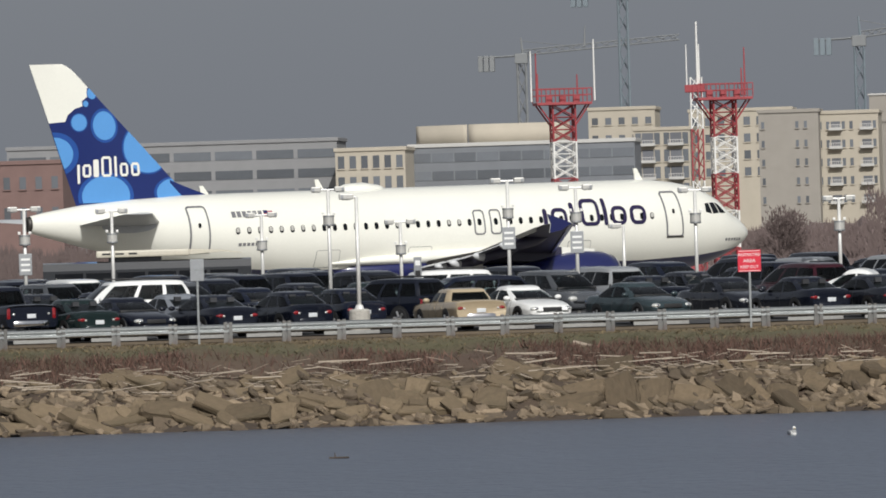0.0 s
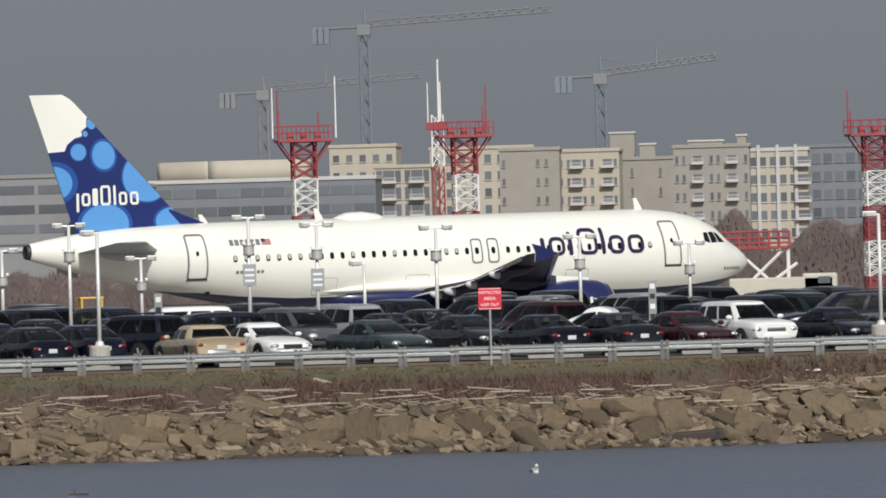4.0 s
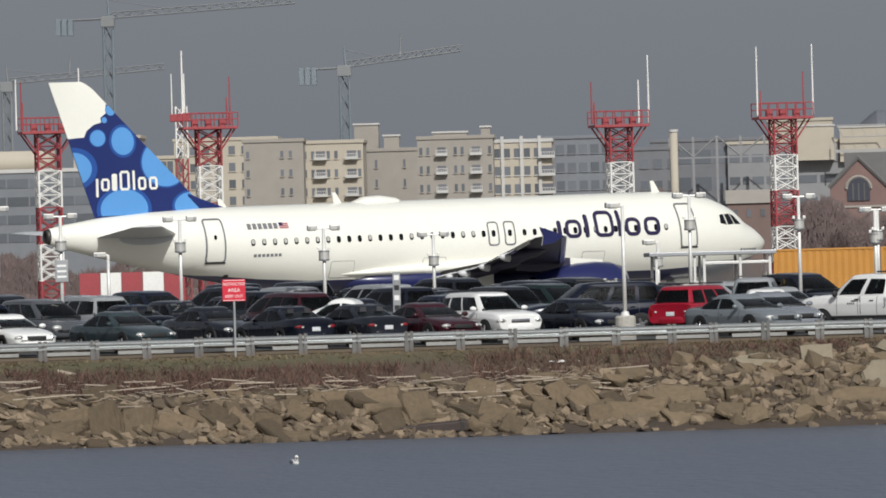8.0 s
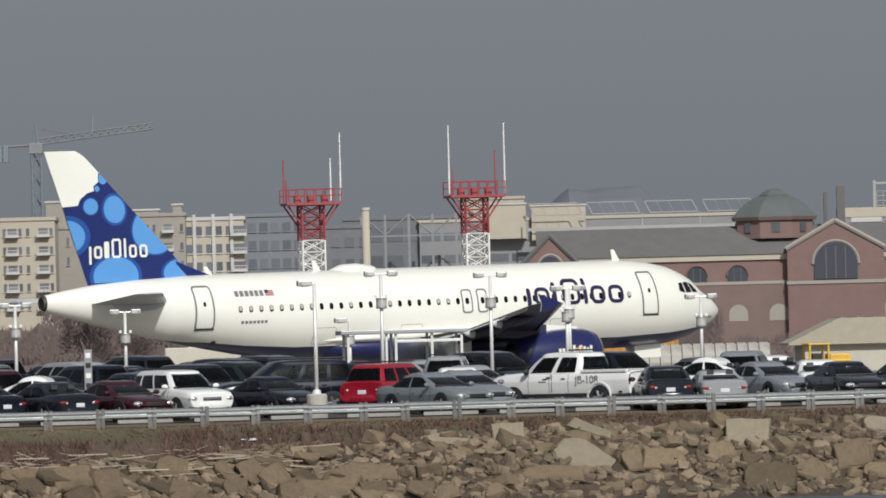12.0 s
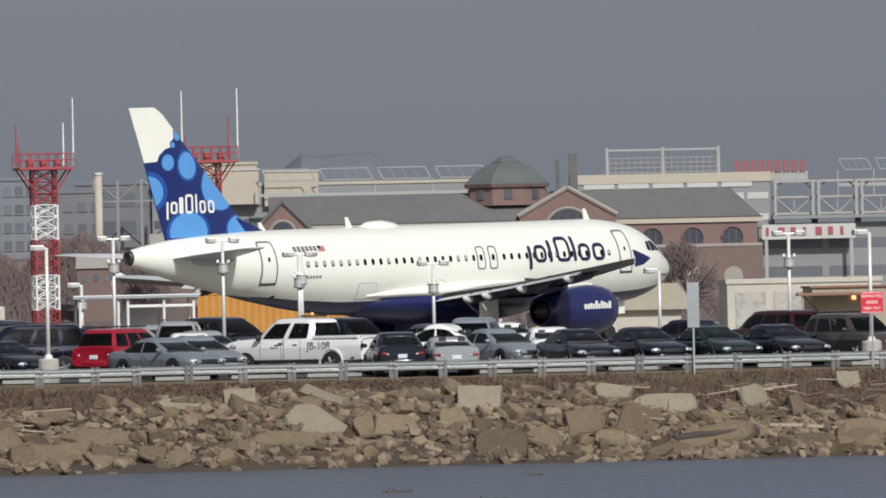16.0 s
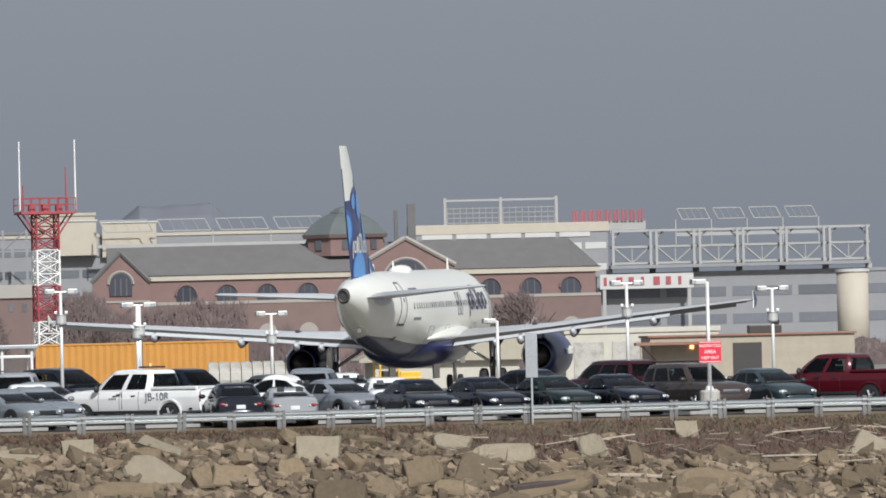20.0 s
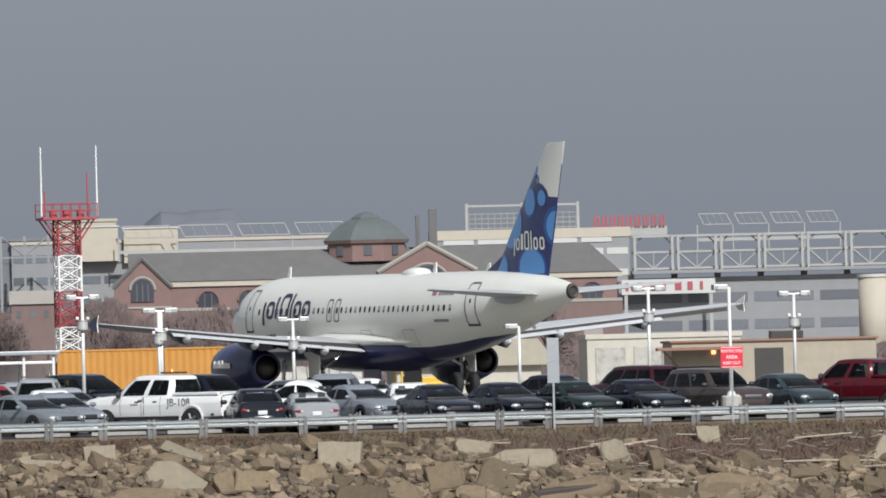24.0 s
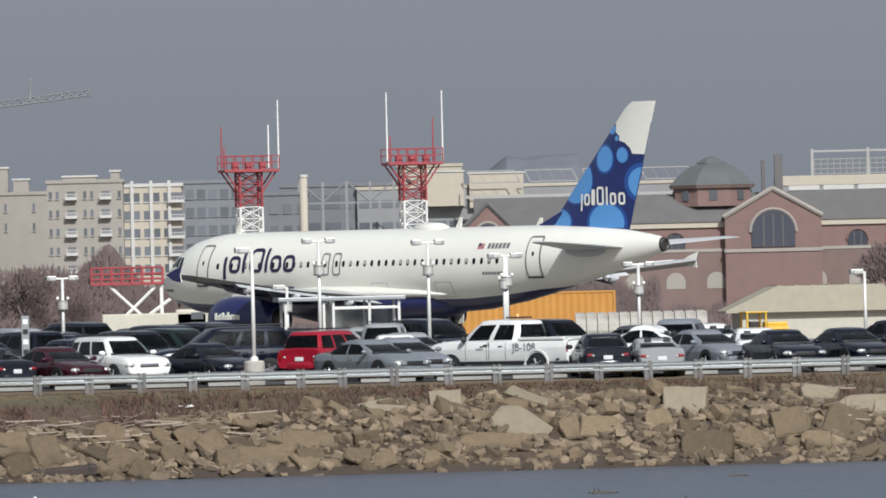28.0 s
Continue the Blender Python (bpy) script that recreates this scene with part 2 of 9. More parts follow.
bm = bmesh.new()
GRID_OFF = [p[0] for p in PROFILE]
GRID_OFF = sorted(set(GRID_OFF + [-12 + 0.55 * i for i in range(21)]))
grid = [[bm.verts.new(lot(s, off, bank_height(s, off))) for off in GRID_OFF] for s in S_STEPS]
for a, b in zip(grid, grid[1:]):
    for i in range(len(GRID_OFF) - 1):
        bm.faces.new((a[i], b[i], b[i + 1], a[i + 1]))
ground = tagged(part("ground", bm, GRASS, smooth=True), "winter grass and bare earth along the shore", "ground", kind="structure")
ground.data.materials.append(EARTH)
ground.data.materials.append(TARMAC)
ground.data.materials.append(MUD)
for face in ground.data.polygons:
    off = face.center.dot(RAIL_N) - 306
    face.material_index = 2 if off > 60 else (3 if off < -6.9 else (1 if off < -4.4 else 0))


def sheet(name, s0, s1, o0, o1, z, material, label, category):
    bm = bmesh.new()
    bm.faces.new([bm.verts.new(lot(*p, z)) for p in ((s0, o0), (s1, o0), (s1, o1), (s0, o1))])
    return tagged(part(name, bm, material), label, category, kind="structure")


bm = bmesh.new()
bm.faces.new([bm.verts.new(lot(s, o, 2.95 + 0.011 * o + 0.006)) for s, o in ((-90, 2.4), (150, 2.4), (150, 59.5), (-90, 59.5))])
tagged(part("car_park", bm, ASPHALT), "worn dark asphalt of the crowded car park", "car park", kind="structure")

WATER = mat("lagoon_water", (0.076, 0.094, 0.132), 0.32, vary=0.1, scale=0.5)
wnt = WATER.node_tree
wb = wnt.nodes["Principled BSDF"]
wb.inputs["IOR"].default_value = 1.33
wco, wmap, wno, wbp = wnt.nodes.new("ShaderNodeTexCoord"), wnt.nodes.new("ShaderNodeMapping"), wnt.nodes.new("ShaderNodeTexNoise"), wnt.nodes.new("ShaderNodeBump")
wmap.inputs["Scale"].default_value = (0.9, 0.35, 1)
wno.inputs["Scale"].default_value, wno.inputs["Detail"].default_value = 2.2, 5
wbp.inputs["Strength"].default_value, wbp.inputs["Distance"].default_value = 1.0, 0.25
wb.inputs["Specular IOR Level"].default_value = 0.42
wnt.links.new(wco.outputs["Object"], wmap.inputs["Vector"])
wnt.links.new(wmap.outputs[0], wno.inputs["Vector"])
wnt.links.new(wno.outputs["Fac"], wbp.inputs["Height"])
wnt.links.new(wbp.outputs[0], wb.inputs["Normal"])
sheet("water", -3000, 3000, -900, -6.0, 0.0, WATER, "calm grey-blue lagoon water with fine ripples", "water")

# ---- guard rail along the car park ----
POST_S = [-6.3, -4.5, -2.7, -0.9, 0.98] + [2.94, 4.80, 6.74, 8.60, 10.57, 12.44, 14.32, 16.14, 17.98, 19.80, 21.57, 23.34, 25.11, 26.86, 28.65, 30.48, 32.27, 34.05, 35.85, 37.59, 39.38, 41.32, 42.75, 44.54, 46.40, 48.10, 49.88, 51.63, 53.36, 55.07, 56.81, 58.53, 60.24, 61.97, 63.70, 65.42, 67.14, 68.87, 70.57, 72.29, 74.00, 75.72, 77.44, 79.16, 80.88]
guard_rail = thing("guard_rail", Matrix(), "weathered galvanised steel guard rail on square posts", "guard rail")
me_post = bpy.data.meshes.new("post")
bmesh_post = box(-0.15, -0.035, -0.16, -0.04, -0.3, 0.67, 0.01)
add_box(bmesh_post, 0.035, 0.15, -0.16, -0.04, -0.3, 0.67)
add_box(bmesh_post, -0.04, 0.04, -0.11, -0.08, -0.3, 0.64)
bmesh_post.to_mesh(me_post)
bmesh_post.free()
me_post.materials.append(POSTGREY)


def beam_section(bm, length, z, h, d):
    """A corrugated beam along x."""
    prof = [(0, -0.5), (-1, -0.36), (-1, -0.16), (-0.15, -0.06), (-0.15, 0.06), (-1, 0.16), (-1, 0.36), (0, 0.5)]
    rows = []
    for x in (0, length):
        rows.append([bm.verts.new((x, p * d, z + q * h)) for p, q in prof] + [bm.verts.new((x, p * d + 0.02, z + q * h)) for p, q in prof[::-1]])
    k = len(rows[0])
    for i in range(k):
        bm.faces.new((rows[0][i], rows[1][i], rows[1][(i + 1) % k], rows[0][(i + 1) % k]))
    bm.faces.new(rows[0][::-1])
    bm.faces.new(rows[1])
    return bm


random.seed(4)
RAIL_TURN = Matrix.Rotation(radians(LOT_TURN), 4, "Z")
for s in POST_S:
    share("post", me_post, guard_rail, Matrix.Translation(lot(s, 0, 2.84 + random.uniform(-0.015, 0.015))) @ RAIL_TURN @ pose(0, 0, 0, random.uniform(-1, 1), random.uniform(-1.6, 1.6), random.uniform(-2, 2)))
for a, b in zip(POST_S, POST_S[1:]):
    bm = beam_section(bmesh.new(), b - a + 0.02, 0.47, 0.31, 0.085)
    bmesh.ops.recalc_face_normals(bm, faces=bm.faces[:])
    part("beam", bm, GALV, guard_rail, m=Matrix.Translation(lot(a, -0.08, 2.84 + random.uniform(-0.012, 0.012))) @ RAIL_TURN)

# painted wheel stops at the heads of the parking bays
STOP_PAINT = mat("worn_white_paint", (0.27, 0.265, 0.25), 0.8, vary=0.2, dirt=(0.2, 0.19, 0.18), dirt_amount=0.6)
me_stop = bpy.data.meshes.new("wheel_stop")
bm = loft([[(x, y, z) for y, z in ((-0.1, 0), (-0.07, 0.13), (0.07, 0.13), (0.1, 0))] for x in (-0.95, -0.9, 0.9, 0.95)])
bm.to_mesh(me_stop)
bm.free()
me_stop.materials.append(STOP_PAINT)
for k in range(32):
    ob = new("wheel_stop", me_stop)
    ob.matrix_basis = Matrix.Translation(lot(-3 + 2.65 * k, 2.55, 2.975)) @ RAIL_TURN
    tagged(ob, "worn white concrete wheel stop on the asphalt", "wheel stop", "wheel stops")


# ---- the airliner ----
# body axes: x forward from the main wheels, y to the left, z up from the ground
FUS = [  # distance behind the nose, middle height, half width, half height
    (0.42, 3.38, 0.02, 0.02), (0.5, 3.39, 0.21, 0.2), (0.75, 3.4, 0.47, 0.42), (1.15, 3.43, 0.79, 0.69), (1.75, 3.47, 1.12, 1.01), (2.1, 3.55, 1.28, 1.25), (2.4, 3.63, 1.41, 1.43),
    (3.0, 3.7, 1.6, 1.66), (3.6, 3.76, 1.75, 1.83), (4.6, 3.83, 1.89, 1.96), (5.6, 3.86, 1.96, 2.04), (6.4, 3.87, 1.975, 2.07), (14.0, 3.87, 1.975, 2.07), (23.0, 3.87, 1.975, 2.07), (25.0, 3.92, 1.95, 2.02),
    (27.5, 4.1, 1.83, 1.84), (30.0, 4.32, 1.56, 1.60), (32.5, 4.55, 1.2, 1.28), (34.8, 4.73, 0.82, 0.92), (36.6, 4.84, 0.46, 0.55), (37.4, 4.88, 0.30, 0.36)]
NOSE_X = 17.7


def fus_at(d):
    for a, b in zip(FUS, FUS[1:]):
        if a[0] <= d <= b[0]:
            k = (d - a[0]) / (b[0] - a[0])
            return [a[i] + (b[i] - a[i]) * k for i in (1, 2, 3)]
    return list(FUS[-1][1:])


def skin(d, z, side, out=0.0):
    """The point of the hull at d behind the nose and height z; side +1 left, -1 right; pushed outward by out."""
    zc, w, h = fus_at(d)
    k = max(-0.999, min(0.999, (z - zc) / h))
    y = w * math.sqrt(1 - k * k)
    nrm = Vector((0, y / (w * w), (z - zc) / (h * h))).normalized()
    return Vector((NOSE_X - d, side * (y + out * nrm.y), z + out * nrm.z))


def clip_poly(poly, window):
    """The part of poly inside a convex window."""
    area = sum(a[0] * b[1] - b[0] * a[1] for a, b in zip(window, window[1:] + window[:1]))
    w = window if area > 0 else window[::-1]
    for a, b in zip(w, w[1:] + w[:1]):
        inside = lambda p: (b[0] - a[0]) * (p[1] - a[1]) - (b[1] - a[1]) * (p[0] - a[0]) >= 0
        res = []
        for p, q in zip(poly, poly[1:] + poly[:1]):
            if inside(p) != inside(q):
                s = ((b[0] - a[0]) * (p[1] - a[1]) - (b[1] - a[1]) * (p[0] - a[0]))
                e = ((b[0] - a[0]) * (q[1] - a[1]) - (b[1] - a[1]) * (q[0] - a[0]))
                k = s / (s - e)
                res.append((p[0] + (q[0] - p[0]) * k, p[1] + (q[1] - p[1]) * k))
            if inside(q):
                res.append(q)
        poly = res
        if not poly:
            return []
    return poly


def thicken(outline, n=5):
    """The outline with its long edges cut into short ones."""
    res = []
    for i, (p, q) in enumerate(zip(outline, outline[1:] + outline[:1])):
        cuts = 12 if i % n == n - 1 else 1
        res += [(p[0] + (q[0] - p[0]) * k / cuts, p[1] + (q[1] - p[1]) * k / cuts) for k in range(cuts)]
    return res


def skin_patch(outline, side, out):
    """A thin patch laid on the hull in narrow strips; outline of (d, z)."""
    bm = bmesh.new()
    outline = list(outline)
    lo, hi = min(p[1] for p in outline), max(p[1] for p in outline)
    l, r = min(p[0] for p in outline) - 1, max(p[0] for p in outline) + 1
    n = max(1, math.ceil((hi - lo) / 0.16))
    for i in range(n):
        a, b = lo + (hi - lo) * i / n, lo + (hi - lo) * (i + 1) / n
        c = clip_poly(outline, [(l, a), (r, a), (r, b), (l, b)])
        if len(c) > 2:
            bm.faces.new([bm.verts.new(skin(d, z, side, out)) for d, z in c])
    bmesh.ops.recalc_face_normals(bm, faces=bm.faces[:])
    return bm


def rounded(d0, d1, z0, z1, r, n=4, lean=0.0):
    pts = []
    for cx, cz, a0 in ((d1 - r, z1 - r, 0), (d0 + r, z1 - r, 90), (d0 + r, z0 + r, 180), (d1 - r, z0 + r, 270)):
        for i in range(n + 1):
            a = radians(a0 + 90 * i / n)
            x, z = cx + r * math.cos(a), cz + r * math.sin(a)
            pts.append((x + lean * (z - z0), z))
    return pts


def ring_patch(outer, inner, side, out, n=5):
    bm = bmesh.new()
    outer, inner = thicken(outer, n), thicken(inner, n)
    a = [bm.verts.new(skin(d, z, side, out)) for d, z in outer]
    b = [bm.verts.new(skin(d, z, side, out)) for d, z in inner]
    c = [bm.verts.new(skin(d, z, side, -0.02)) for d, z in outer]
    n = len(a)
    for i in range(n):
        j = (i + 1) % n
        bm.faces.new((a[i], a[j], b[j], b[i]))
        bm.faces.new((a[i], c[i], c[j], a[j]))
    bmesh.ops.recalc_face_normals(bm, faces=bm.faces[:])
    return bm


def wing_section(x_le, y, z, chord, thick, n=9):
    """An aerofoil ring in the x-z plane, nose towards +x."""
    up, low = [], []
    for i in range(n):
        u = 0.5 * (1 - math.cos(math.pi * i / (n - 1)))
        t = 5 * thick * (0.2969 * math.sqrt(u) - 0.126 * u - 0.3516 * u * u + 0.2843 * u ** 3 - 0.1015 * u ** 4)
        camber = 0.006 * 4 * u * (1 - u)
        up.append((x_le - chord * u, y, z + chord * (camber + t)))
        low.append((x_le - chord * u, y, z + chord * (camber - t * 0.8)))
    return up + low[-2:0:-1]


plane = thing("airliner", Matrix(), "white twin-engined airliner with navy belly and blue bubble-patterned fin", "airliner")

# the white upper hull and the navy lower hull meet on a line that rises under the tail
NAVY_LINE = [(0.0, 2.95), (1.15, 2.82), (2.1, 2.66), (4.0, 2.44), (7.0, 2.32), (14.0, 2.34), (21.0, 2.45), (25.0, 2.46), (27.5, 2.62), (29.5, 2.84), (31.0, 2.93), (32.5, 3.2), (34.8, 3.7), (37.4, 4.3)]


def navy_line(d):
    for (a, za), (b, zb) in zip(NAVY_LINE, NAVY_LINE[1:]):
        if a <= d <= b:
            return za + (zb - za) * (d - a) / (b - a)
    return NAVY_LINE[-1][1]


def hull_shell(upper, n):
    """The hull above or below the paint line, as an open skin."""
    bm = bmesh.new()
    rows = []
    for d in sorted({f[0] for f in FUS} | {7.0 + 0.9 * k for k in range(34)} | {0.6, 0.95, 1.45, 2.7, 4.1, 5.1}):
        zc, w, h = fus_at(d)
        a0 = math.asin(max(-1.0, min(1.0, (navy_line(d) - zc) / h)))
        first, last = (a0, math.pi - a0) if upper else (math.pi - a0, 2 * math.pi + a0)
        rows.append([bm.verts.new((NOSE_X - d, w * math.cos(q), zc + h * math.sin(q))) for q in (first + (last - first) * i / n for i in range(n + 1))])
    for r, s in zip(rows, rows[1:]):
        for i in range(n):
            bm.faces.new((r[i], s[i], s[i + 1], r[i + 1]))
    bmesh.ops.remove_doubles(bm, verts=bm.verts[:], dist=0.001)
    bmesh.ops.recalc_face_normals(bm, faces=bm.faces[:])
    return bm


fuselage = part("fuselage", hull_shell(True, 30), WHITE, plane, "white upper hull", smooth=True)
part("belly", hull_shell(False, 16), NAVY, plane, "navy blue lower hull", smooth=True)
part("belly_fairing", loft([[(NOSE_X - d, w * math.cos(2 * math.pi * i / 24), zc + h * math.sin(2 * math.pi * i / 24)) for i in range(24)]
                            for d, zc, w, h in ((10.0, 2.35, 0.9, 0.4), (11.3, 2.3, 1.7, 0.75), (13.2, 2.26, 2.14, 0.96), (19.5, 2.26, 2.16, 0.98), (21.8, 2.32, 1.8, 0.75), (24.0, 2.4, 0.9, 0.35))]), NAVY, plane, smooth=True)
for side in (1, -1):
    part("wing_root_fairing", loft([[(NOSE_X - d, side * (1.0 + w * math.cos(2 * math.pi * i / 20)), zc + h * math.sin(2 * math.pi * i / 20)) for i in range(20)]
                                    for d, zc, w, h in ((10.6, 2.75, 0.3, 0.1), (12.0, 2.8, 1.05, 0.34), (14.5, 2.85, 1.3, 0.45), (18.5, 2.8, 1.3, 0.42), (21.5, 2.75, 1.0, 0.28), (24.2, 2.7, 0.5, 0.08))]), WHITE, plane, smooth=True)
part("tail_cone_exhaust", loft([[(NOSE_X - d, r * math.cos(2 * math.pi * i / 16), 4.88 + r * 1.15 * math.sin(2 * math.pi * i / 16)) for i in range(16)]
                                for d, r in ((37.3, 0.31), (37.57, 0.27), (37.58, 0.2), (37.2, 0.18))]), DARKMETAL, plane, "dark exhaust of the tail cone", smooth=True)
part("exhaust_core", tube((NOSE_X - 37.3, 0, 4.88), (NOSE_X - 37.5, 0, 4.88), 0.24, n=16), DARKMETAL, plane, "dark core of the exhaust")

FLAGRED = mat("flag_dull_red", (0.42, 0.16, 0.17), 0.5, vary=0.05)
# cabin windows, doors and flight deck
BLIND = mat("cabin_blind", (0.42, 0.41, 0.38), 0.6, vary=0.1)
SHADES = random.Random(12)
WIN = rounded(-0.1, 0.1, -0.15, 0.15, 0.09, 4)
for side in (1, -1):
    for k in range(43):
        d = 6.75 + 0.533 * k
        if abs(d - 14.98) < 0.33 or abs(d - 15.83) < 0.33 or d > 28.3:
            continue
        drawn = SHADES.random() < (0.75 if side < 0 and d > 24.5 else 0.26)
        w_ = part("window", skin_patch([(d + u, 4.28 + v) for u, v in WIN], side, 0.012), GLASS, plane)
        if drawn:
            part("blind", skin_patch([(d + u * 0.74, 4.31 + v * 0.7) for u, v in WIN], side, 0.016), BLIND, w_, "pale drawn blind")
    for d0, z0, wd, ht, lean in ((5.53, 3.3, 0.94, 2.05, 0.035), (29.82, 3.42, 0.96, 2.0, 0.03)):
        door = part("door", ring_patch(rounded(d0 - wd / 2, d0 + wd / 2, z0, z0 + ht, 0.16, 4, lean), rounded(d0 - wd / 2 + 0.075, d0 + wd / 2 - 0.075, z0 + 0.075, z0 + ht - 0.075, 0.1, 4, lean), side, 0.02), OUTLINE, plane, "cabin door with grey outline")
        part("sill", skin_patch(rounded(d0 - wd / 2, d0 + wd / 2, z0 - 0.02, z0 + 0.05, 0.02, 2), side, 0.03), DARKMETAL, door)
        part("door_window", skin_patch([(d0 + u * 0.7 + lean, z0 + 1.15 + v * 0.7) for u, v in WIN], side, 0.016), GLASS, door)
    for d0 in (14.98, 15.83):
        door = part("overwing_exit", ring_patch(rounded(d0 - 0.29, d0 + 0.29, 3.72, 4.82, 0.16), rounded(d0 - 0.225, d0 + 0.225, 3.785, 4.755, 0.11), side, 0.02), OUTLINE, plane, "overwing exit with grey outline")
        part("exit_window", skin_patch([(d0 + u, 4.28 + v) for u, v in WIN], side, 0.018), GLASS, door)
    for pts in (((2.83, 4.3), (3.23, 4.27), (3.31, 4.76), (2.99, 4.78)), ((3.31, 4.27), (3.69, 4.36), (3.63, 4.74), (3.39, 4.77)), ((2.35, 4.28), (2.76, 4.29), (2.93, 4.77), (2.69, 4.68))):
        part("flight_deck_window", skin_patch(pts, side, 0.015), GLASS, plane)
    # title on the hull: plain rounded shapes
    sgn = -side
    TITLE = [(0.0, 0.22, -0.32, 0.82), (0.42, 0.84, 0.0, 0.84), (1.42, 0.22, 0.0, 1.06), (1.95, 1.0, 0.0, 1.2), (3.12, 0.2, 0.0, 1.2), (3.52, 0.8, 0.0, 0.84), (4.5, 0.84, 0.0, 0.84)]
    base = 12.49 if side < 0 else 7.2
    for k, (u, wd, z0, z1) in enumerate(TITLE):
        a = base - 1.02 * u - wd if side < 0 else base + 1.02 * u
        o = rounded(a, a + wd, 3.93 + z0, 3.93 + z1, min(wd * 0.46, 0.3), 4)
        if wd < 0.4:
            part("title_shape", skin_patch(o, side, 0.022), LETTER, plane, "dark blue title shape")
        else:
            i = rounded(a + 0.165, a + wd - 0.165, 3.93 + z0 + 0.165, 3.93 + z1 - 0.165, min(wd * 0.46, 0.3) * 0.5, 4)
            part("title_shape", ring_patch(o, i, side, 0.022), LETTER, plane, "dark blue title shape")
    # registration bars and flag under the crown, small caption bars beneath the windows
    for k in range(6):
        a = 28.05 - 0.26 * k if side < 0 else 26.7 + 0.26 * k
        part("registration_bar", skin_patch([(a, 4.86), (a + 0.19, 4.86), (a + 0.19, 5.12), (a, 5.12)], side, 0.014), OUTLINE, plane)
    a = 26.2 if side < 0 else 26.0
    for k in range(3):
        part("flag_stripe", skin_patch([(a, 4.86 + 0.09 * k), (a + 0.46, 4.86 + 0.09 * k), (a + 0.46, 4.93 + 0.09 * k), (a, 4.93 + 0.09 * k)], side, 0.014), FLAGRED, plane)
    part("flag_field", skin_patch([(a + (0.26 if side < 0 else 0.0), 5.0), (a + (0.46 if side < 0 else 0.2), 5.0), (a + (0.46 if side < 0 else 0.2), 5.13), (a + (0.26 if side < 0 else 0.0), 5.13)], side, 0.017), NAVY, plane)
    for k in range(7):
        a = 27.9 - 0.2 * k if side < 0 else 26.5 + 0.2 * k
        part("caption_bar", skin_patch([(a, 3.62), (a + 0.14, 3.62), (a + 0.14, 3.75), (a, 3.75)], side, 0.013), OUTLINE, plane)
    for k in range(6):
        a = 2.35 - 0.2 * k if side < 0 else 1.4 + 0.2 * k
        part("name_bar", skin_patch([(a, 3.05), (a + 0.13, 3.05), (a + 0.13, 3.17), (a, 3.17)], side, 0.013), OUTLINE, plane)

for side in (1, -1):
    part("tailplane_seal", skin_patch([(33.1 + 1.25 * math.cos(radians(15 * i)), 4.66 + 0.3 * math.sin(radians(15 * i))) for i in range(24)], side, 0.012), WINGGREY, plane, "oval pale grey plate at the tailplane root")
part("outflow_valve", skin_patch([(29.1 + 0.13 * math.cos(radians(30 * i)), 2.8 + 0.1 * math.sin(radians(30 * i))) for i in range(12)], -1, 0.015), DARKMETAL, plane, "dark round outflow valve")
for d_ in (10.6, 18.9, 23.6):
    for side in (1, -1):
        part("cargo_panel", ring_patch(rounded(d_ - 0.6, d_ + 0.6, 2.55, 3.3, 0.1), rounded(d_ - 0.585, d_ + 0.585, 2.565, 3.285, 0.09), side, 0.006), OUTLINE, plane)

# fin with its bubbles
def fin_edges(z):
    """Leading and trailing edge of the fin at height z."""
    k = (z - 5.72) / 6.0
    tip = max(0.0, (z - 11.3) / 0.44)
    return 29.35 + 5.9 * k + 0.22 * tip ** 2.5, 35.1 + 2.0 * k


def fin_half(d, z):
    front, back = fin_edges(z)
    u = max(0.0, min(1.0, (d - front) / (back - front)))
    k = max(0.0, min(1.0, (z - 5.3) / 6.4))
    return 0.012 + (0.30 - 0.17 * k) * u ** 0.8 * (1 - u) * 2.6


def fin_patch(poly, side, out):
    """A patch on the fin, cut into cells so that it follows the curve."""
    bm = bmesh.new()
    lo, hi = min(p[1] for p in poly), max(p[1] for p in poly)
    l, r = min(p[0] for p in poly), max(p[0] for p in poly)
    nz, nx = max(1, math.ceil((hi - lo) / 0.3)), max(1, math.ceil((r - l) / 0.2))
    for i in range(nz):
        for j in range(nx):
            cell = [(l + (r - l) * j / nx, lo + (hi - lo) * i / nz), (l + (r - l) * (j + 1) / nx, lo + (hi - lo) * i / nz), (l + (r - l) * (j + 1) / nx, lo + (hi - lo) * (i + 1) / nz), (l + (r - l) * j / nx, lo + (hi - lo) * (i + 1) / nz)]
            c = clip_poly(poly, cell)
            if len(c) > 2:
                bm.faces.new([bm.verts.new((NOSE_X - d, side * (fin_half(d, z) + out), z)) for d, z in c])
    bmesh.ops.remove_doubles(bm, verts=bm.verts[:], dist=0.002)
    bmesh.ops.recalc_face_normals(bm, faces=bm.faces[:])
    return bm


def circle(d, z, r, rz=None, n=36):
    return [(d + r * math.cos(2 * math.pi * i / n), z + (rz or r) * math.sin(2 * math.pi * i / n)) for i in range(n)]


def fin_loft(levels):
    rings = []
    for z in levels:
        front, back = fin_edges(z)
        side_ = []
        for i in range(19):
            d = front + (back - front) * (i / 18) ** 1.7
            side_.append((NOSE_X - d, fin_half(d, z), z))
        rings.append(side_ + [(x, -y, zz) for x, y, zz in side_[::-1]])
    return loft(rings)


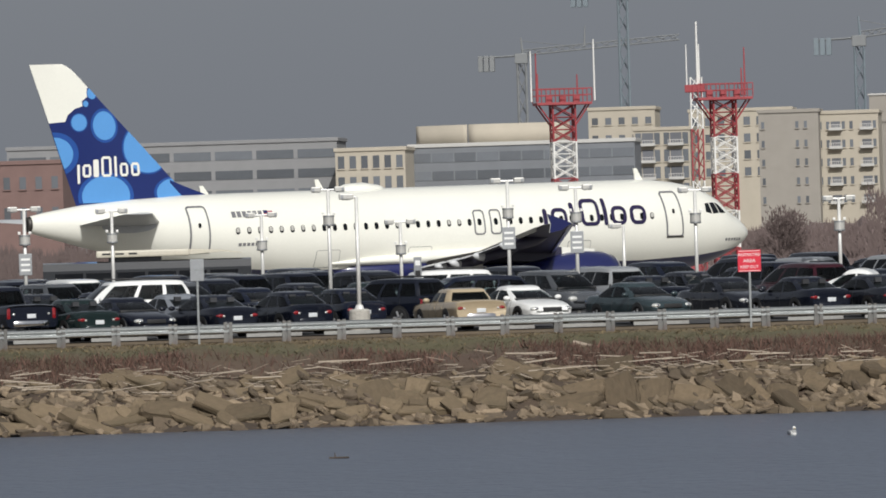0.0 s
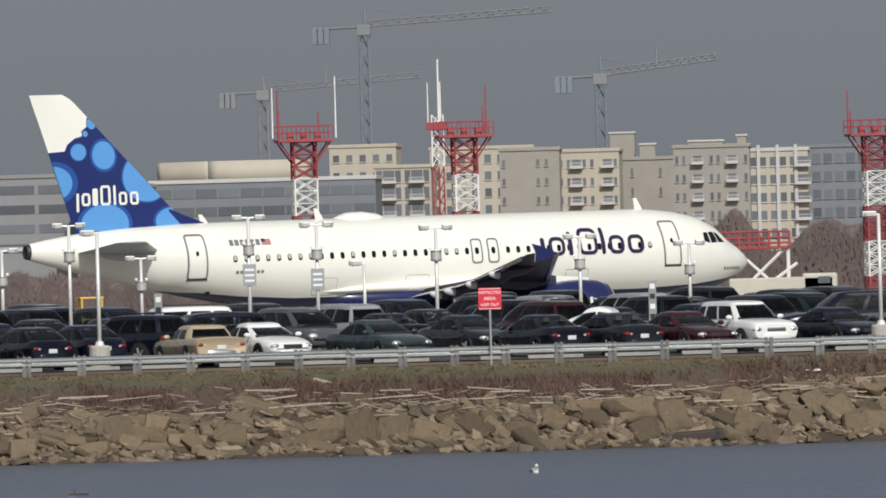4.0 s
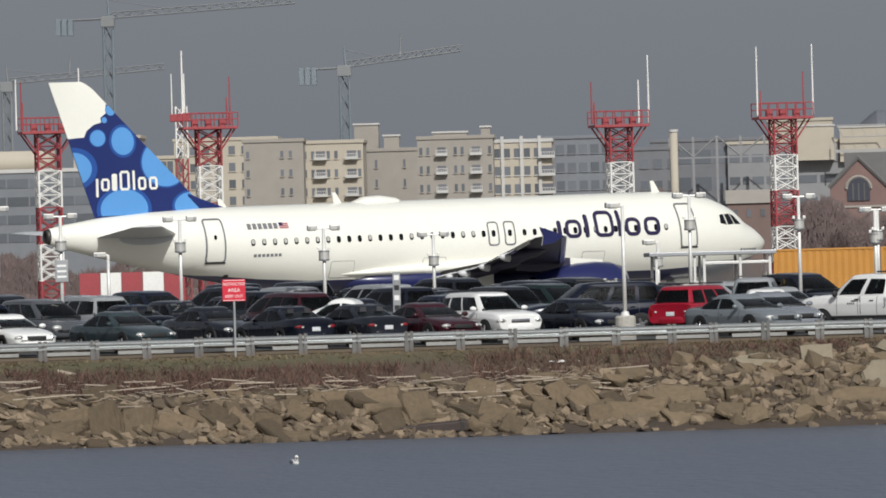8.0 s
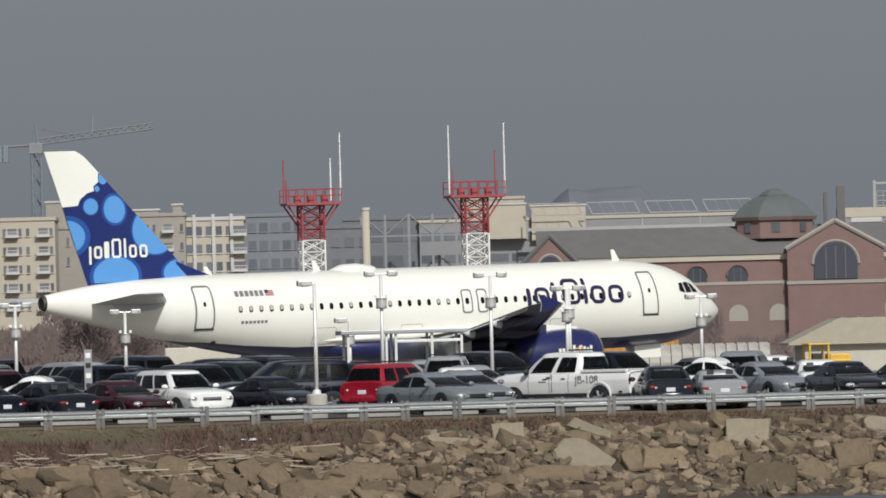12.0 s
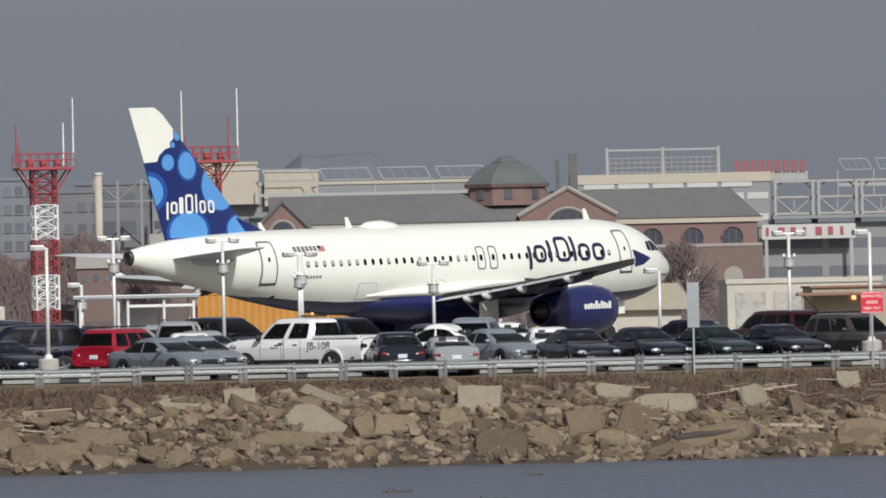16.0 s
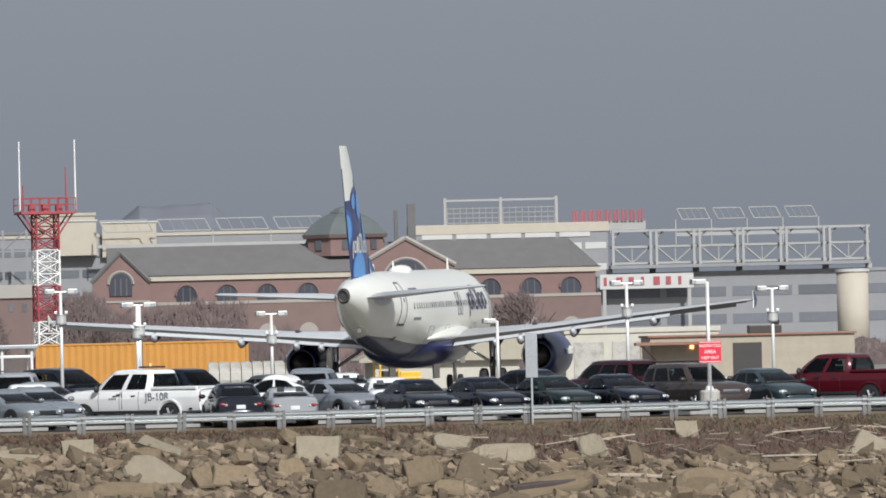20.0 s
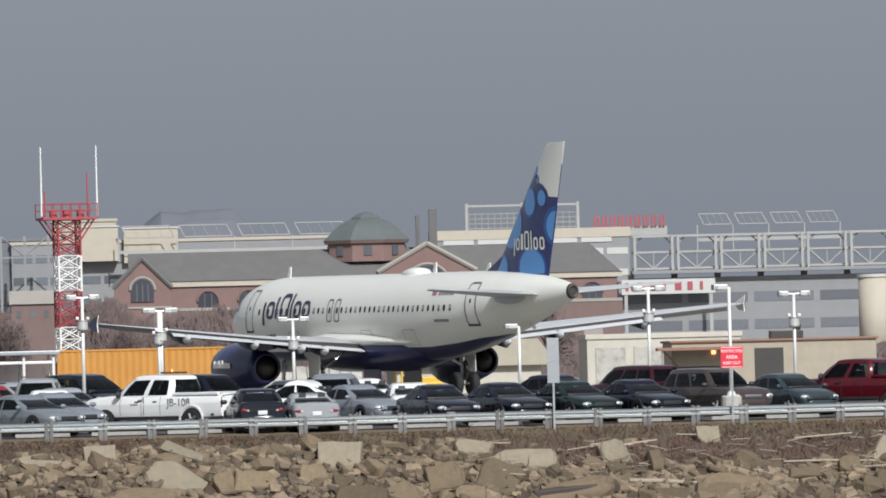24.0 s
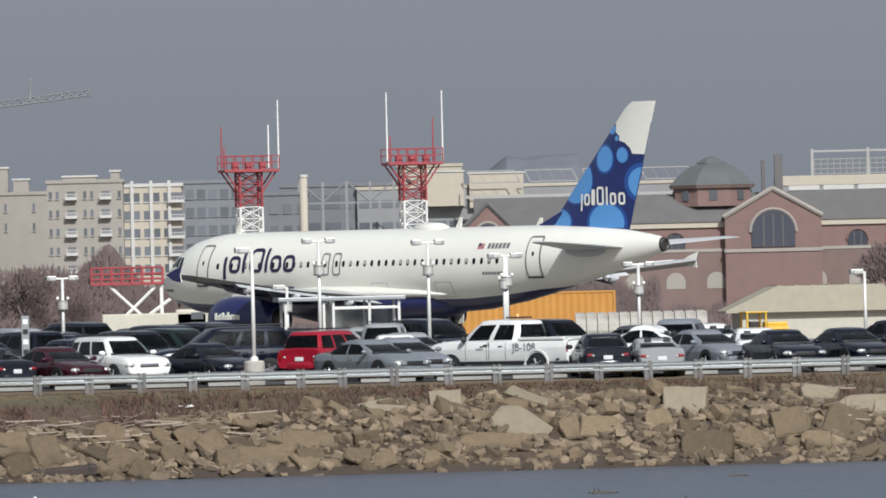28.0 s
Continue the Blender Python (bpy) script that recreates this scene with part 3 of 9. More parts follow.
FINNAVY = mat("fin_dark_blue_paint", (0.010, 0.022, 0.125), 0.3, vary=0.05, coat=0.5)
fin = part("fin", fin_loft([5.2 + 0.55 * k for k in range(11)]), FINNAVY, plane, "dark blue fin", smooth=False)
part("fin_tip", fin_loft([10.7 + 0.1 * k for k in range(11)] + [11.74]), WHITE, plane, "white fin tip", smooth=False)
FIN_POLY = [(29.35, 5.72), (35.1, 5.72), (37.1, 11.72), (35.25, 11.72)]
for side in (1, -1):
    upper = [(36.3, 9.2), (38, 9.18), (38, 10.705), (34.33, 10.705), (34.38, 10.3), (34.66, 10.12), (34.64, 9.9), (35.02, 9.8), (35.37, 9.54), (35.5, 9.25)]
    part("fin_upper_field", fin_patch(clip_poly(upper, FIN_POLY), side, 0.006), WHITE, plane, "white upper field of the fin")
    for d, z, r, rz, g in ((33.6, 9.04, 0.58, 0.62, 1.2), (34.85, 9.2, 0.37, 0.36, 1.14), (34.12, 10.44, 0.24, 0.24, 1.12), (34.48, 10.0, 0.13, 0.13, 1.15), (33.65, 6.0, 1.15, 0.88, 1.16), (30.2, 6.05, 0.95, 0.62, 1.14), (31.5, 8.0, 1.2, 1.05, 1.07), (36.05, 7.85, 0.88, 0.74, 1.3)):
        for grow, mt, out in ((g, MIDBLUE, 0.013), (1.0, SKYBLUE, 0.020)):
            poly = clip_poly(circle(d, z, r * grow, rz * grow), FIN_POLY)
            if len(poly) > 2:
                part("fin_bubble", fin_patch(poly, side, out), mt, plane, "blue bubble on the fin")
    u0 = 35.0 if side < 0 else 31.9
    for u, wd, z0, z1 in ((0.0, 0.12, -0.26, 0.56), (0.24, 0.42, 0, 0.56), (0.76, 0.26, 0, 0.76), (1.14, 0.5, 0, 0.88), (1.78, 0.12, 0, 0.88), (2.04, 0.42, 0, 0.58), (2.6, 0.44, 0, 0.58)):
        a = u0 - u - wd if side < 0 else u0 + u
        lo, hi, b = 6.83 + z0, 6.83 + z1, a + wd
        if wd < 0.3:
            bm = fin_patch(rounded(a, b, lo, hi, wd * 0.3, 3), side, 0.030)
        else:
            bm = bmesh.new()
            for q in (((a, lo + 0.08), (a + 0.12, lo + 0.08), (a + 0.12, hi - 0.08), (a, hi - 0.08)), ((b - 0.12, lo + 0.08), (b, lo + 0.08), (b, hi - 0.08), (b - 0.12, hi - 0.08)), ((a + 0.07, lo), (b - 0.07, lo), (b - 0.04, lo + 0.11), (a + 0.04, lo + 0.11)), ((a + 0.04, hi - 0.11), (b - 0.04, hi - 0.11), (b - 0.07, hi), (a + 0.07, hi))):
                bm.faces.new([bm.verts.new((NOSE_X - d, side * (fin_half(d, z) + 0.032), z)) for d, z in q])
        part("fin_title_shape", bm, WHITE, plane, "white title shape")
part("dorsal_fillet", loft([[(NOSE_X - d, o * t, z) for d, z, t in ((27.6, 5.80, 0.2), (28.6, 5.92, 0.6), (29.6, 6.28, 1.0), (30.4, 6.6, 1.0), (30.4, 5.5, 1.0), (27.6, 5.6, 0.4))] for o in (-0.1, 0.1)]), FINNAVY, plane, "dark blue fillet ahead of the fin")

# wings, engines, tailplane
for side in (1, -1):
    W_SEC = [(5.9, 1.6, 2.62, 6.9, 0.105), (3.0, 6.4, 3.0, 3.9, 0.095), (-2.55, 16.45, 3.96, 1.6, 0.085), (-2.85, 16.85, 4.0, 1.25, 0.07)]
    part("wing", loft([wing_section(x, side * y, z, c, t) for x, y, z, c, t in W_SEC]), WINGGREY, plane, "pale grey swept wing", smooth=True)
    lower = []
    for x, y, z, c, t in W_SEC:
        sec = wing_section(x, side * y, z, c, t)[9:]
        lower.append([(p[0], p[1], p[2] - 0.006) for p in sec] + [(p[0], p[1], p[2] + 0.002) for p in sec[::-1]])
    part("wing_lower_skin", loft(lower), WINGSHADE, plane, "dark grey underside of the wing", smooth=True)
    part("slat", loft([[(x + 0.03, side * y, z + 0.02), (x - 0.22, side * y, z + 0.055 * c), (x - 0.25, side * y, z - 0.05 * c), (x + 0.0, side * y, z - 0.05)] for x, y, z, c, t in (W_SEC[0], W_SEC[1], W_SEC[2])]), BAREMETAL, plane, "bright leading edge")
    FENCE = ((-2.95, 4.0), (-3.5, 4.22), (-4.15, 4.42), (-3.98, 4.0), (-4.05, 3.62), (-3.45, 3.72))
    fence = part("wing_fence", loft([[(x, side * (16.87 + o), z) for x, z in FENCE] for o in (0, 0.04)]), WHITE, plane, "wing tip fence, white within and navy outside")
    part("fence_outer_face", loft([[(x, side * (16.914 + o), z) for x, z in FENCE] for o in (0, 0.03)]), NAVY, fence, "navy outer face")
    for y in (4.2, 5.4, 8.0, 12.0):
        k = (y - 1.6) / 15.4
        zt, xt = 2.6 + 1.55 * k, (-0.95 if y < 6.5 else -0.9 - 0.29 * (y - 6.4))
        # Fairing front darkened as if in shade, its tail left pale.
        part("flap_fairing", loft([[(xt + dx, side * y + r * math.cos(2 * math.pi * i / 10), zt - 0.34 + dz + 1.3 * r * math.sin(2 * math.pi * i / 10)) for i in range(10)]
                                   for dx, dz, r in ((1.5, 0.16, 0.03), (0.9, 0.04, 0.18), (0.2, -0.06, 0.2), (-0.45, -0.15, 0.198))]), WINGSHADE, plane, smooth=True)
        part("fairing_tail", loft([[(xt + dx, side * y + r * math.cos(2 * math.pi * i / 10), zt - 0.34 + dz + 1.3 * r * math.sin(2 * math.pi * i / 10)) for i in range(10)]
                                   for dx, dz, r in ((-0.3, -0.13, 0.19), (-0.62, -0.14, 0.15), (-0.85, -0.12, 0.1), (-1.0, -0.1, 0.02))]), WINGGREY, plane, "pale tail of a flap fairing", smooth=True)
    # Solid dark strip stands in for the shade between wing and flap.
    part("trailing_edge_gap", loft([[(x - 0.02, side * y, z + 0.0), (x - 0.06, side * y, z + 0.02), (x - 0.06, side * y, z - 0.17), (x - 0.02, side * y, z - 0.17)] for x, y, z in ((-0.98, 1.9, 2.6), (-0.93, 6.4, 2.98), (-4.15, 16.1, 3.87))]), DARKMETAL, plane, "dark gap ahead of the flaps")
    # Flap takes the shade colour; its sunlit upper skin stays pale.
    part("flap", loft([[(x - 0.0, side * y, z - 0.12), (x - c * 0.45, side * y, z - 0.08), (x - c, side * y, z - 0.22), (x - c * 0.5, side * y, z - 0.25)] for x, y, z, c in ((-0.9, 2.2, 2.50, 0.9), (-0.85, 6.3, 2.93, 0.75), (-2.95, 12.8, 3.55, 0.5))]), WINGSHADE, plane)
    part("flap_upper_skin", loft([[(x - 0.02, side * y, z - 0.105), (x - c * 0.45, side * y, z - 0.065), (x - c, side * y, z - 0.205), (x - c, side * y, z - 0.218), (x - c * 0.45, side * y, z - 0.078), (x - 0.02, side * y, z - 0.118)] for x, y, z, c in ((-0.9, 2.2, 2.50, 0.9), (-0.85, 6.3, 2.93, 0.75), (-2.95, 12.8, 3.55, 0.5))]), WINGGREY, plane, "pale upper skin of the flaps")
    ex, ey, ez = 6.2, side * 5.75, 1.65
    NAC = ((0.0, 0.86), (0.12, 1.0), (0.6, 1.14), (1.4, 1.19), (2.3, 1.14), (3.1, 1.02), (3.9, 0.85), (4.5, 0.7), (4.48, 0.6))
    nac = part("engine_nacelle", loft([[(ex - d, ey + r * math.cos(2 * math.pi * i / 28), ez + r * math.sin(2 * math.pi * i / 28)) for i in range(28)] for d, r in NAC], close=False), NAVY, plane, "deep blue engine nacelle", smooth=True)
    for k, up in enumerate((0.1, 0.0, 0.06, 0.12, 0.0, 0.14, 0.0, 0.03, 0.0, 0.0)):
        a = 0.8 + 0.19 * k
        r = 1.15 + 0.03 * math.sin(math.pi * (a - 0.6) / 2.0)
        part("nacelle_mark", box(ex - a - 0.13, ex - a, ey + side * (r - 0.02) - 0.03, ey + side * (r - 0.02) + 0.03, ez + 0.02, ez + 0.26 + up, 0.006), WHITE, nac, "small white mark")
    part("intake_lip", loft([[(ex - d, ey + r * math.cos(2 * math.pi * i / 28), ez + r * math.sin(2 * math.pi * i / 28)) for i in range(28)] for d, r in ((0.14, 1.012), (0.0, 0.93), (0.05, 0.84), (0.5, 0.8))], close=False), BAREMETAL, nac, "bright metal intake lip", smooth=True)
    part("fan", loft([[(ex - d, ey + r * math.cos(2 * math.pi * i / 28), ez + r * math.sin(2 * math.pi * i / 28)) for i in range(28)] for d, r in ((0.45, 0.81), (0.46, 0.25), (0.2, 0.02))]), DARKMETAL, nac)
    part("core_nozzle", loft([[(ex - d, ey + r * math.cos(2 * math.pi * i / 20), ez + r * math.sin(2 * math.pi * i / 20)) for i in range(20)] for d, r in ((3.6, 0.62), (4.2, 0.55), (4.4, 0.42), (4.6, 0.3), (4.9, 0.05))]), DARKMETAL, nac, smooth=True)
    # Rear of the pylon is coloured as shaded, the front stays white.
    for d0, d1, mt in ((0.9, 2.6, WHITE), (2.6, 5.4, WINGSHADE)):
        part("pylon", loft([[(ex - d, ey + o, z0 + 0.078 * (d - 0.9)) for d, o in ((d0, 0.11), (d1, 0.1), (d1, -0.1), (d0, -0.11))] for z0 in (2.2, 2.9)]), mt, nac)
    part("tailplane", loft([wing_section(NOSE_X - 31.2 - dx, side * y, z, c, t) for dx, y, z, c, t in ((0.0, 0.5, 4.75, 4.1, 0.1), (3.6, 6.1, 5.12, 1.5, 0.09), (3.95, 6.22, 5.13, 1.0, 0.06))]), WINGGREY, plane, "pale grey tailplane", smooth=True)

# landing gear
TYRE = loft([[(r * math.cos(2 * math.pi * i / 20), y, r * math.sin(2 * math.pi * i / 20)) for i in range(20)] for y, r in ((-0.2, 0.36), (-0.2, 0.5), (-0.13, 0.58), (0.13, 0.58), (0.2, 0.5), (0.2, 0.36))])
HUB = tube((0, -0.18, 0), (0, 0.18, 0), 0.36, n=16)
AIR_WHEELS = []
for x, y, r in ((0, 3.36, 0.58), (0, 4.22, 0.58), (0, -3.36, 0.58), (0, -4.22, 0.58), (12.64, 0.27, 0.38), (12.64, -0.27, 0.38)):
    k = r / 0.58
    t2 = TYRE.copy()
    bmesh.ops.scale(t2, vec=(k, k * 0.9, k), verts=t2.verts[:])
    wheel = part("wheel", t2, RUBBER, plane, "black tyre on a grey hub", m=Matrix.Translation((x, y, r)), smooth=True)
    h2 = HUB.copy()
    bmesh.ops.scale(h2, vec=(k, k * 0.9, k), verts=h2.verts[:])
    part("hub", h2, WINGGREY, wheel)
    AIR_WHEELS.append((wheel, x, y, r))
TYRE.free()
HUB.free()
for y in (3.79, -3.79):
    leg = part("main_leg", tube((0, y, 0.58), (0.1, y, 2.8), 0.13, 0.16, 12), BAREMETAL, plane, "main landing gear leg")
    part("side_stay", tube((0, y, 1.4), (0.1, y * 0.55, 2.5), 0.07), BAREMETAL, leg)
    part("leg_door", box(-0.7, 0.6, y + (0.28 if y > 0 else -0.32), y + (0.32 if y > 0 else -0.28), 1.15, 2.7, 0.02), WHITE, leg)
    part("torque_link", loft([[(-0.15, y + o, 0.75), (-0.55, y + o, 1.25), (-0.15, y + o, 1.7), (-0.08, y + o, 1.25)] for o in (-0.08, 0.08)]), DARKMETAL, leg)
    part("gear_bay_door", box(-1.0, 0.9, y * 0.28 - 0.03, y * 0.28 + 0.03, 0.75, 1.75, 0.02), NAVY, leg, "navy bay door hanging open")
    part("axle", tube((0, y - 0.5, 0.58), (0, y + 0.5, 0.58), 0.07), DARKMETAL, leg)
leg = part("nose_leg", tube((12.64, 0, 0.38), (12.5, 0, 2.4), 0.09, 0.12, 12), BAREMETAL, plane, "nose landing gear leg")
part("drag_stay", tube((12.6, 0, 1.1), (11.6, 0, 2.2), 0.05), BAREMETAL, leg)
for y in (0.35, -0.35):
    part("nose_gear_door", box(12.2, 13.7, y - 0.02, y + 0.02, 1.3, 1.95, 0.015), WHITE, leg)

# aerials and fairings on the crown
part("satellite_dome", loft([[(NOSE_X + 1.15 - d, w * math.cos(2 * math.pi * i / 16), 5.88 + h * math.sin(2 * math.pi * i / 16)) for i in range(16)] for d, w, h in ((20.6, 0.1, 0.05), (21.0, 0.4, 0.22), (21.8, 0.55, 0.34), (22.6, 0.5, 0.3), (23.2, 0.15, 0.08))]), WHITE, plane, smooth=True)
for d, h in ((5.9, 0.55), (22.55, 0.5), (28.4, 0.4)):
    zc, w, hh = fus_at(d)
    part("blade_aerial", loft([[(NOSE_X - d - a, o, zc + hh - 0.05 + b * h) for a, b in ((0, 0), (0.32, 1.05), (0.5, 1.05), (0.42, 0))] for o in (-0.025, 0.025)]), WHITE, plane)
part("tail_light", tube((NOSE_X - 33.4, 0.0, 3.25), (NOSE_X - 33.0, 0, 3.4), 0.1, 0.05), WHITE, plane)


# ---- parked cars ----
def lot_z(off):
    return 2.95 + 0.011 * off


PAINT = {n: mat("car_paint_" + n, c, 0.2, 0.1, vary=0.05, coat=0.4) for n, c in dict(
    black=(0.007, 0.009, 0.017), charcoal=(0.013, 0.015, 0.022), green=(0.010, 0.020, 0.020), teal=(0.034, 0.050, 0.056), maroon=(0.04, 0.008, 0.014), navy=(0.006, 0.009, 0.021),
    silver=(0.30, 0.31, 0.32), greysilver=(0.17, 0.19, 0.205), bluesilver=(0.20, 0.215, 0.24), tan=(0.42, 0.34, 0.23), red=(0.30, 0.012, 0.028), brown=(0.062, 0.048, 0.044), grey=(0.075, 0.08, 0.088), darkred=(0.08, 0.006, 0.012)).items()}
PAINT["white"] = mat("car_paint_white", (0.76, 0.76, 0.74), 0.3, vary=0.04, coat=0.7)
for m_ in PAINT.values():
    m_.node_tree.nodes["Principled BSDF"].inputs["Specular IOR Level"].default_value = 0.3
LENS_RED = mat("red_lamp_lens", (0.22, 0.008, 0.012), 0.08, coat=1.0)
LENS_CLEAR = mat("clear_lamp_lens", (0.78, 0.78, 0.74), 0.1, 0.5, coat=1.0)
PLASTIC = mat("black_plastic", (0.02, 0.02, 0.021), 0.55)
RIM = mat("alloy_rim", (0.5, 0.5, 0.51), 0.3, 0.8)
PLATE = mat("licence_plate_pale", (0.62, 0.64, 0.66), 0.4)
SEAT = mat("car_seat_cloth", (0.06, 0.062, 0.068), 0.9, vary=0.2, each=0.5)
TINTED = mat("tinted_car_glass", (0.30, 0.36, 0.37), 0.03, vary=0.05)
tn, tl = TINTED.node_tree.nodes, TINTED.node_tree.links
t_clear, t_gloss, t_mix, t_fres = tn.new("ShaderNodeBsdfTransparent"), tn.new("ShaderNodeBsdfGlossy"), tn.new("ShaderNodeMixShader"), tn.new("ShaderNodeFresnel")
t_clear.inputs["Color"].default_value = (0.34, 0.40, 0.41, 1)
t_gloss.inputs["Roughness"].default_value = 0.03
t_fres.inputs["IOR"].default_value = 1.38
tl.new(t_fres.outputs[0], t_mix.inputs[0])
tl.new(t_clear.outputs[0], t_mix.inputs[1])
tl.new(t_gloss.outputs[0], t_mix.inputs[2])
tl.new(t_mix.outputs[0], tn["Material Output"].inputs["Surface"])
CHROME = mat("chrome", (0.7, 0.7, 0.71), 0.12, 1.0)

# kind: half length, half width, belt, roof, lower body stations (x, bottom, top, half width), cabin (rear foot, front foot, rear roof, front roof), side panes (from, to), wheel x, arch of the roof
TWO, THREE = ((0.11, 0.46), (0.50, 0.87)), ((0.06, 0.27), (0.31, 0.56), (0.60, 0.90))
CARS = {
    "sedan": (2.38, 0.89, 0.94, 1.46, ((-2.38, 0.46, 0.80, 0.66), (-2.32, 0.34, 0.97, 0.79), (-1.75, 0.24, 1.02, 0.88), (-0.7, 0.2, 0.97, 0.89), (0.6, 0.2, 0.95, 0.89), (1.1, 0.22, 0.94, 0.88), (1.85, 0.26, 0.84, 0.85), (2.26, 0.3, 0.72, 0.76), (2.38, 0.4, 0.6, 0.62)), (-1.80, 1.16, -0.86, 0.22), TWO, (-1.35, 1.42), 0.07),
    "boxy": (2.6, 0.93, 0.95, 1.43, ((-2.6, 0.45, 0.85, 0.84), (-2.56, 0.32, 0.97, 0.9), (-1.7, 0.24, 0.99, 0.92), (-0.7, 0.2, 0.97, 0.93), (0.6, 0.2, 0.96, 0.93), (1.1, 0.22, 0.96, 0.93), (2.0, 0.26, 0.92, 0.92), (2.55, 0.3, 0.86, 0.88), (2.6, 0.42, 0.75, 0.84)), (-1.42, 0.85, -1.12, 0.35), ((0.15, 0.47), (0.53, 0.86)), (-1.45, 1.6), 0.02),
    "hatch": (2.15, 0.87, 0.96, 1.5, ((-2.15, 0.46, 0.87, 0.7), (-2.1, 0.34, 1.0, 0.8), (-1.6, 0.24, 1.0, 0.86), (-0.7, 0.2, 0.98, 0.87), (0.6, 0.2, 0.96, 0.87), (1.1, 0.22, 0.95, 0.86), (1.75, 0.26, 0.85, 0.83), (2.08, 0.3, 0.72, 0.74), (2.15, 0.4, 0.6, 0.6)), (-2.02, 1.2, -1.2, 0.2), THREE, (-1.28, 1.3), 0.06),
    "coupe": (2.05, 0.87, 0.96, 1.62, ((-2.05, 0.42, 0.72, 0.66), (-1.98, 0.34, 0.88, 0.78), (-1.5, 0.24, 1.0, 0.86), (-0.7, 0.2, 1.0, 0.87), (0.6, 0.2, 0.97, 0.87), (1.1, 0.22, 0.95, 0.86), (1.65, 0.26, 0.86, 0.83), (1.98, 0.3, 0.7, 0.74), (2.05, 0.4, 0.58, 0.6)), (-1.75, 1.3, -0.75, 0.35), ((0.16, 0.47), (0.51, 0.84)), (-1.25, 1.27), 0.17),
    "suv": (2.35, 0.92, 1.1, 1.76, ((-2.35, 0.5, 1.0, 0.84), (-2.3, 0.42, 1.12, 0.89), (-1.7, 0.34, 1.13, 0.92), (-0.7, 0.32, 1.12, 0.92), (0.6, 0.32, 1.11, 0.92), (1.1, 0.34, 1.1, 0.91), (1.95, 0.38, 1.03, 0.89), (2.3, 0.42, 0.94, 0.84), (2.35, 0.5, 0.85, 0.8)), (-2.26, 1.16, -2.02, 0.48), THREE, (-1.38, 1.42), 0.03),
    "van": (2.5, 0.96, 1.05, 1.76, ((-2.5, 0.5, 1.0, 0.86), (-2.44, 0.36, 1.08, 0.92), (-1.7, 0.26, 1.08, 0.96), (-0.7, 0.24, 1.06, 0.96), (0.6, 0.24, 1.05, 0.96), (1.3, 0.26, 1.03, 0.95), (2.0, 0.3, 0.9, 0.9), (2.42, 0.34, 0.75, 0.8), (2.5, 0.45, 0.62, 0.66)), (-2.4, 1.65, -2.1, 0.6), ((0.05, 0.34), (0.36, 0.62), (0.65, 0.90)), (-1.5, 1.5), 0.07),
    "pickup": (3.1, 1.0, 1.25, 1.95, ((-3.1, 0.55, 1.2, 0.96), (-3.06, 0.5, 1.28, 0.98), (-1.7, 0.46, 1.28, 1.0), (-0.7, 0.44, 1.28, 1.0), (0.6, 0.44, 1.26, 1.0), (1.3, 0.46, 1.26, 0.99), (2.5, 0.5, 1.2, 0.97), (3.02, 0.5, 1.1, 0.93), (3.1, 0.55, 0.95, 0.88)), (-0.95, 1.45, -0.85, 0.75), ((0.10, 0.42), (0.50, 0.86)), (-1.9, 2.05), 0.03),
    "crew_pickup": (3.15, 1.0, 1.24, 2.0, ((-3.15, 0.5, 1.2, 0.96), (-3.11, 0.45, 1.27, 0.98), (-1.7, 0.42, 1.27, 1.0), (-0.7, 0.4, 1.26, 1.0), (0.6, 0.4, 1.25, 1.0), (1.5, 0.42, 1.28, 0.99), (2.5, 0.46, 1.24, 0.97), (3.04, 0.46, 1.14, 0.93), (3.15, 0.5, 0.96, 0.88)), (-0.95, 1.72, -0.88, 1.0), ((0.10, 0.42), (0.50, 0.86)), (-1.9, 2.07), 0.03),
}
CARS["low_saloon"] = (*CARS["sedan"][:2], 0.88, 1.3, tuple((x, a, b - 0.07, w) for x, a, b, w in CARS["sedan"][4]), (-1.9, 1.16, -0.8, 0.15), *CARS["sedan"][6:])
k_ = 1.1
hl_, hw_, belt_, roof_, st_, cab_, panes_, wx_, arch_ = CARS["suv"]
CARS["large_suv"] = (hl_ * k_, hw_ * 1.04, belt_ * k_, roof_ * k_, tuple((x * k_, a * k_, b * k_, w * 1.04) for x, a, b, w in st_), tuple(v * k_ for v in cab_), panes_, tuple(v * k_ for v in wx_), arch_)
TALL = ("suv", "large_suv", "van", "pickup", "crew_pickup")
MESHES = {}


def keep_mesh(key, make, material=None, smooth=True):
    if key not in MESHES:
        bm = make()
        if smooth:
            for face in bm.faces:
                face.smooth = True
        me = bpy.data.meshes.new(key[-1])
        bm.to_mesh(me)
        bm.free()
        me.materials.append(material)
        if smooth:
            me.set_sharp_from_angle(angle=radians(38))
        MESHES[key] = me
    return MESHES[key]


def smooth_rows(rows, cuts=3):
    """Rows of numbers with eased rows put between them."""
    out = []
    for i in range(len(rows) - 1):
        p0, p1, p2, p3 = rows[max(0, i - 1)], rows[i], rows[i + 1], rows[min(len(rows) - 1, i + 2)]
        for j in range(cuts):
            t = j / cuts
            out.append([0.5 * (2 * b + (c - a) * t + (2 * a - 5 * b + 4 * c - d) * t * t + (3 * b - a - 3 * c + d) * t ** 3) for a, b, c, d in zip(p0, p1, p2, p3)])
    return out + [list(rows[-1])]


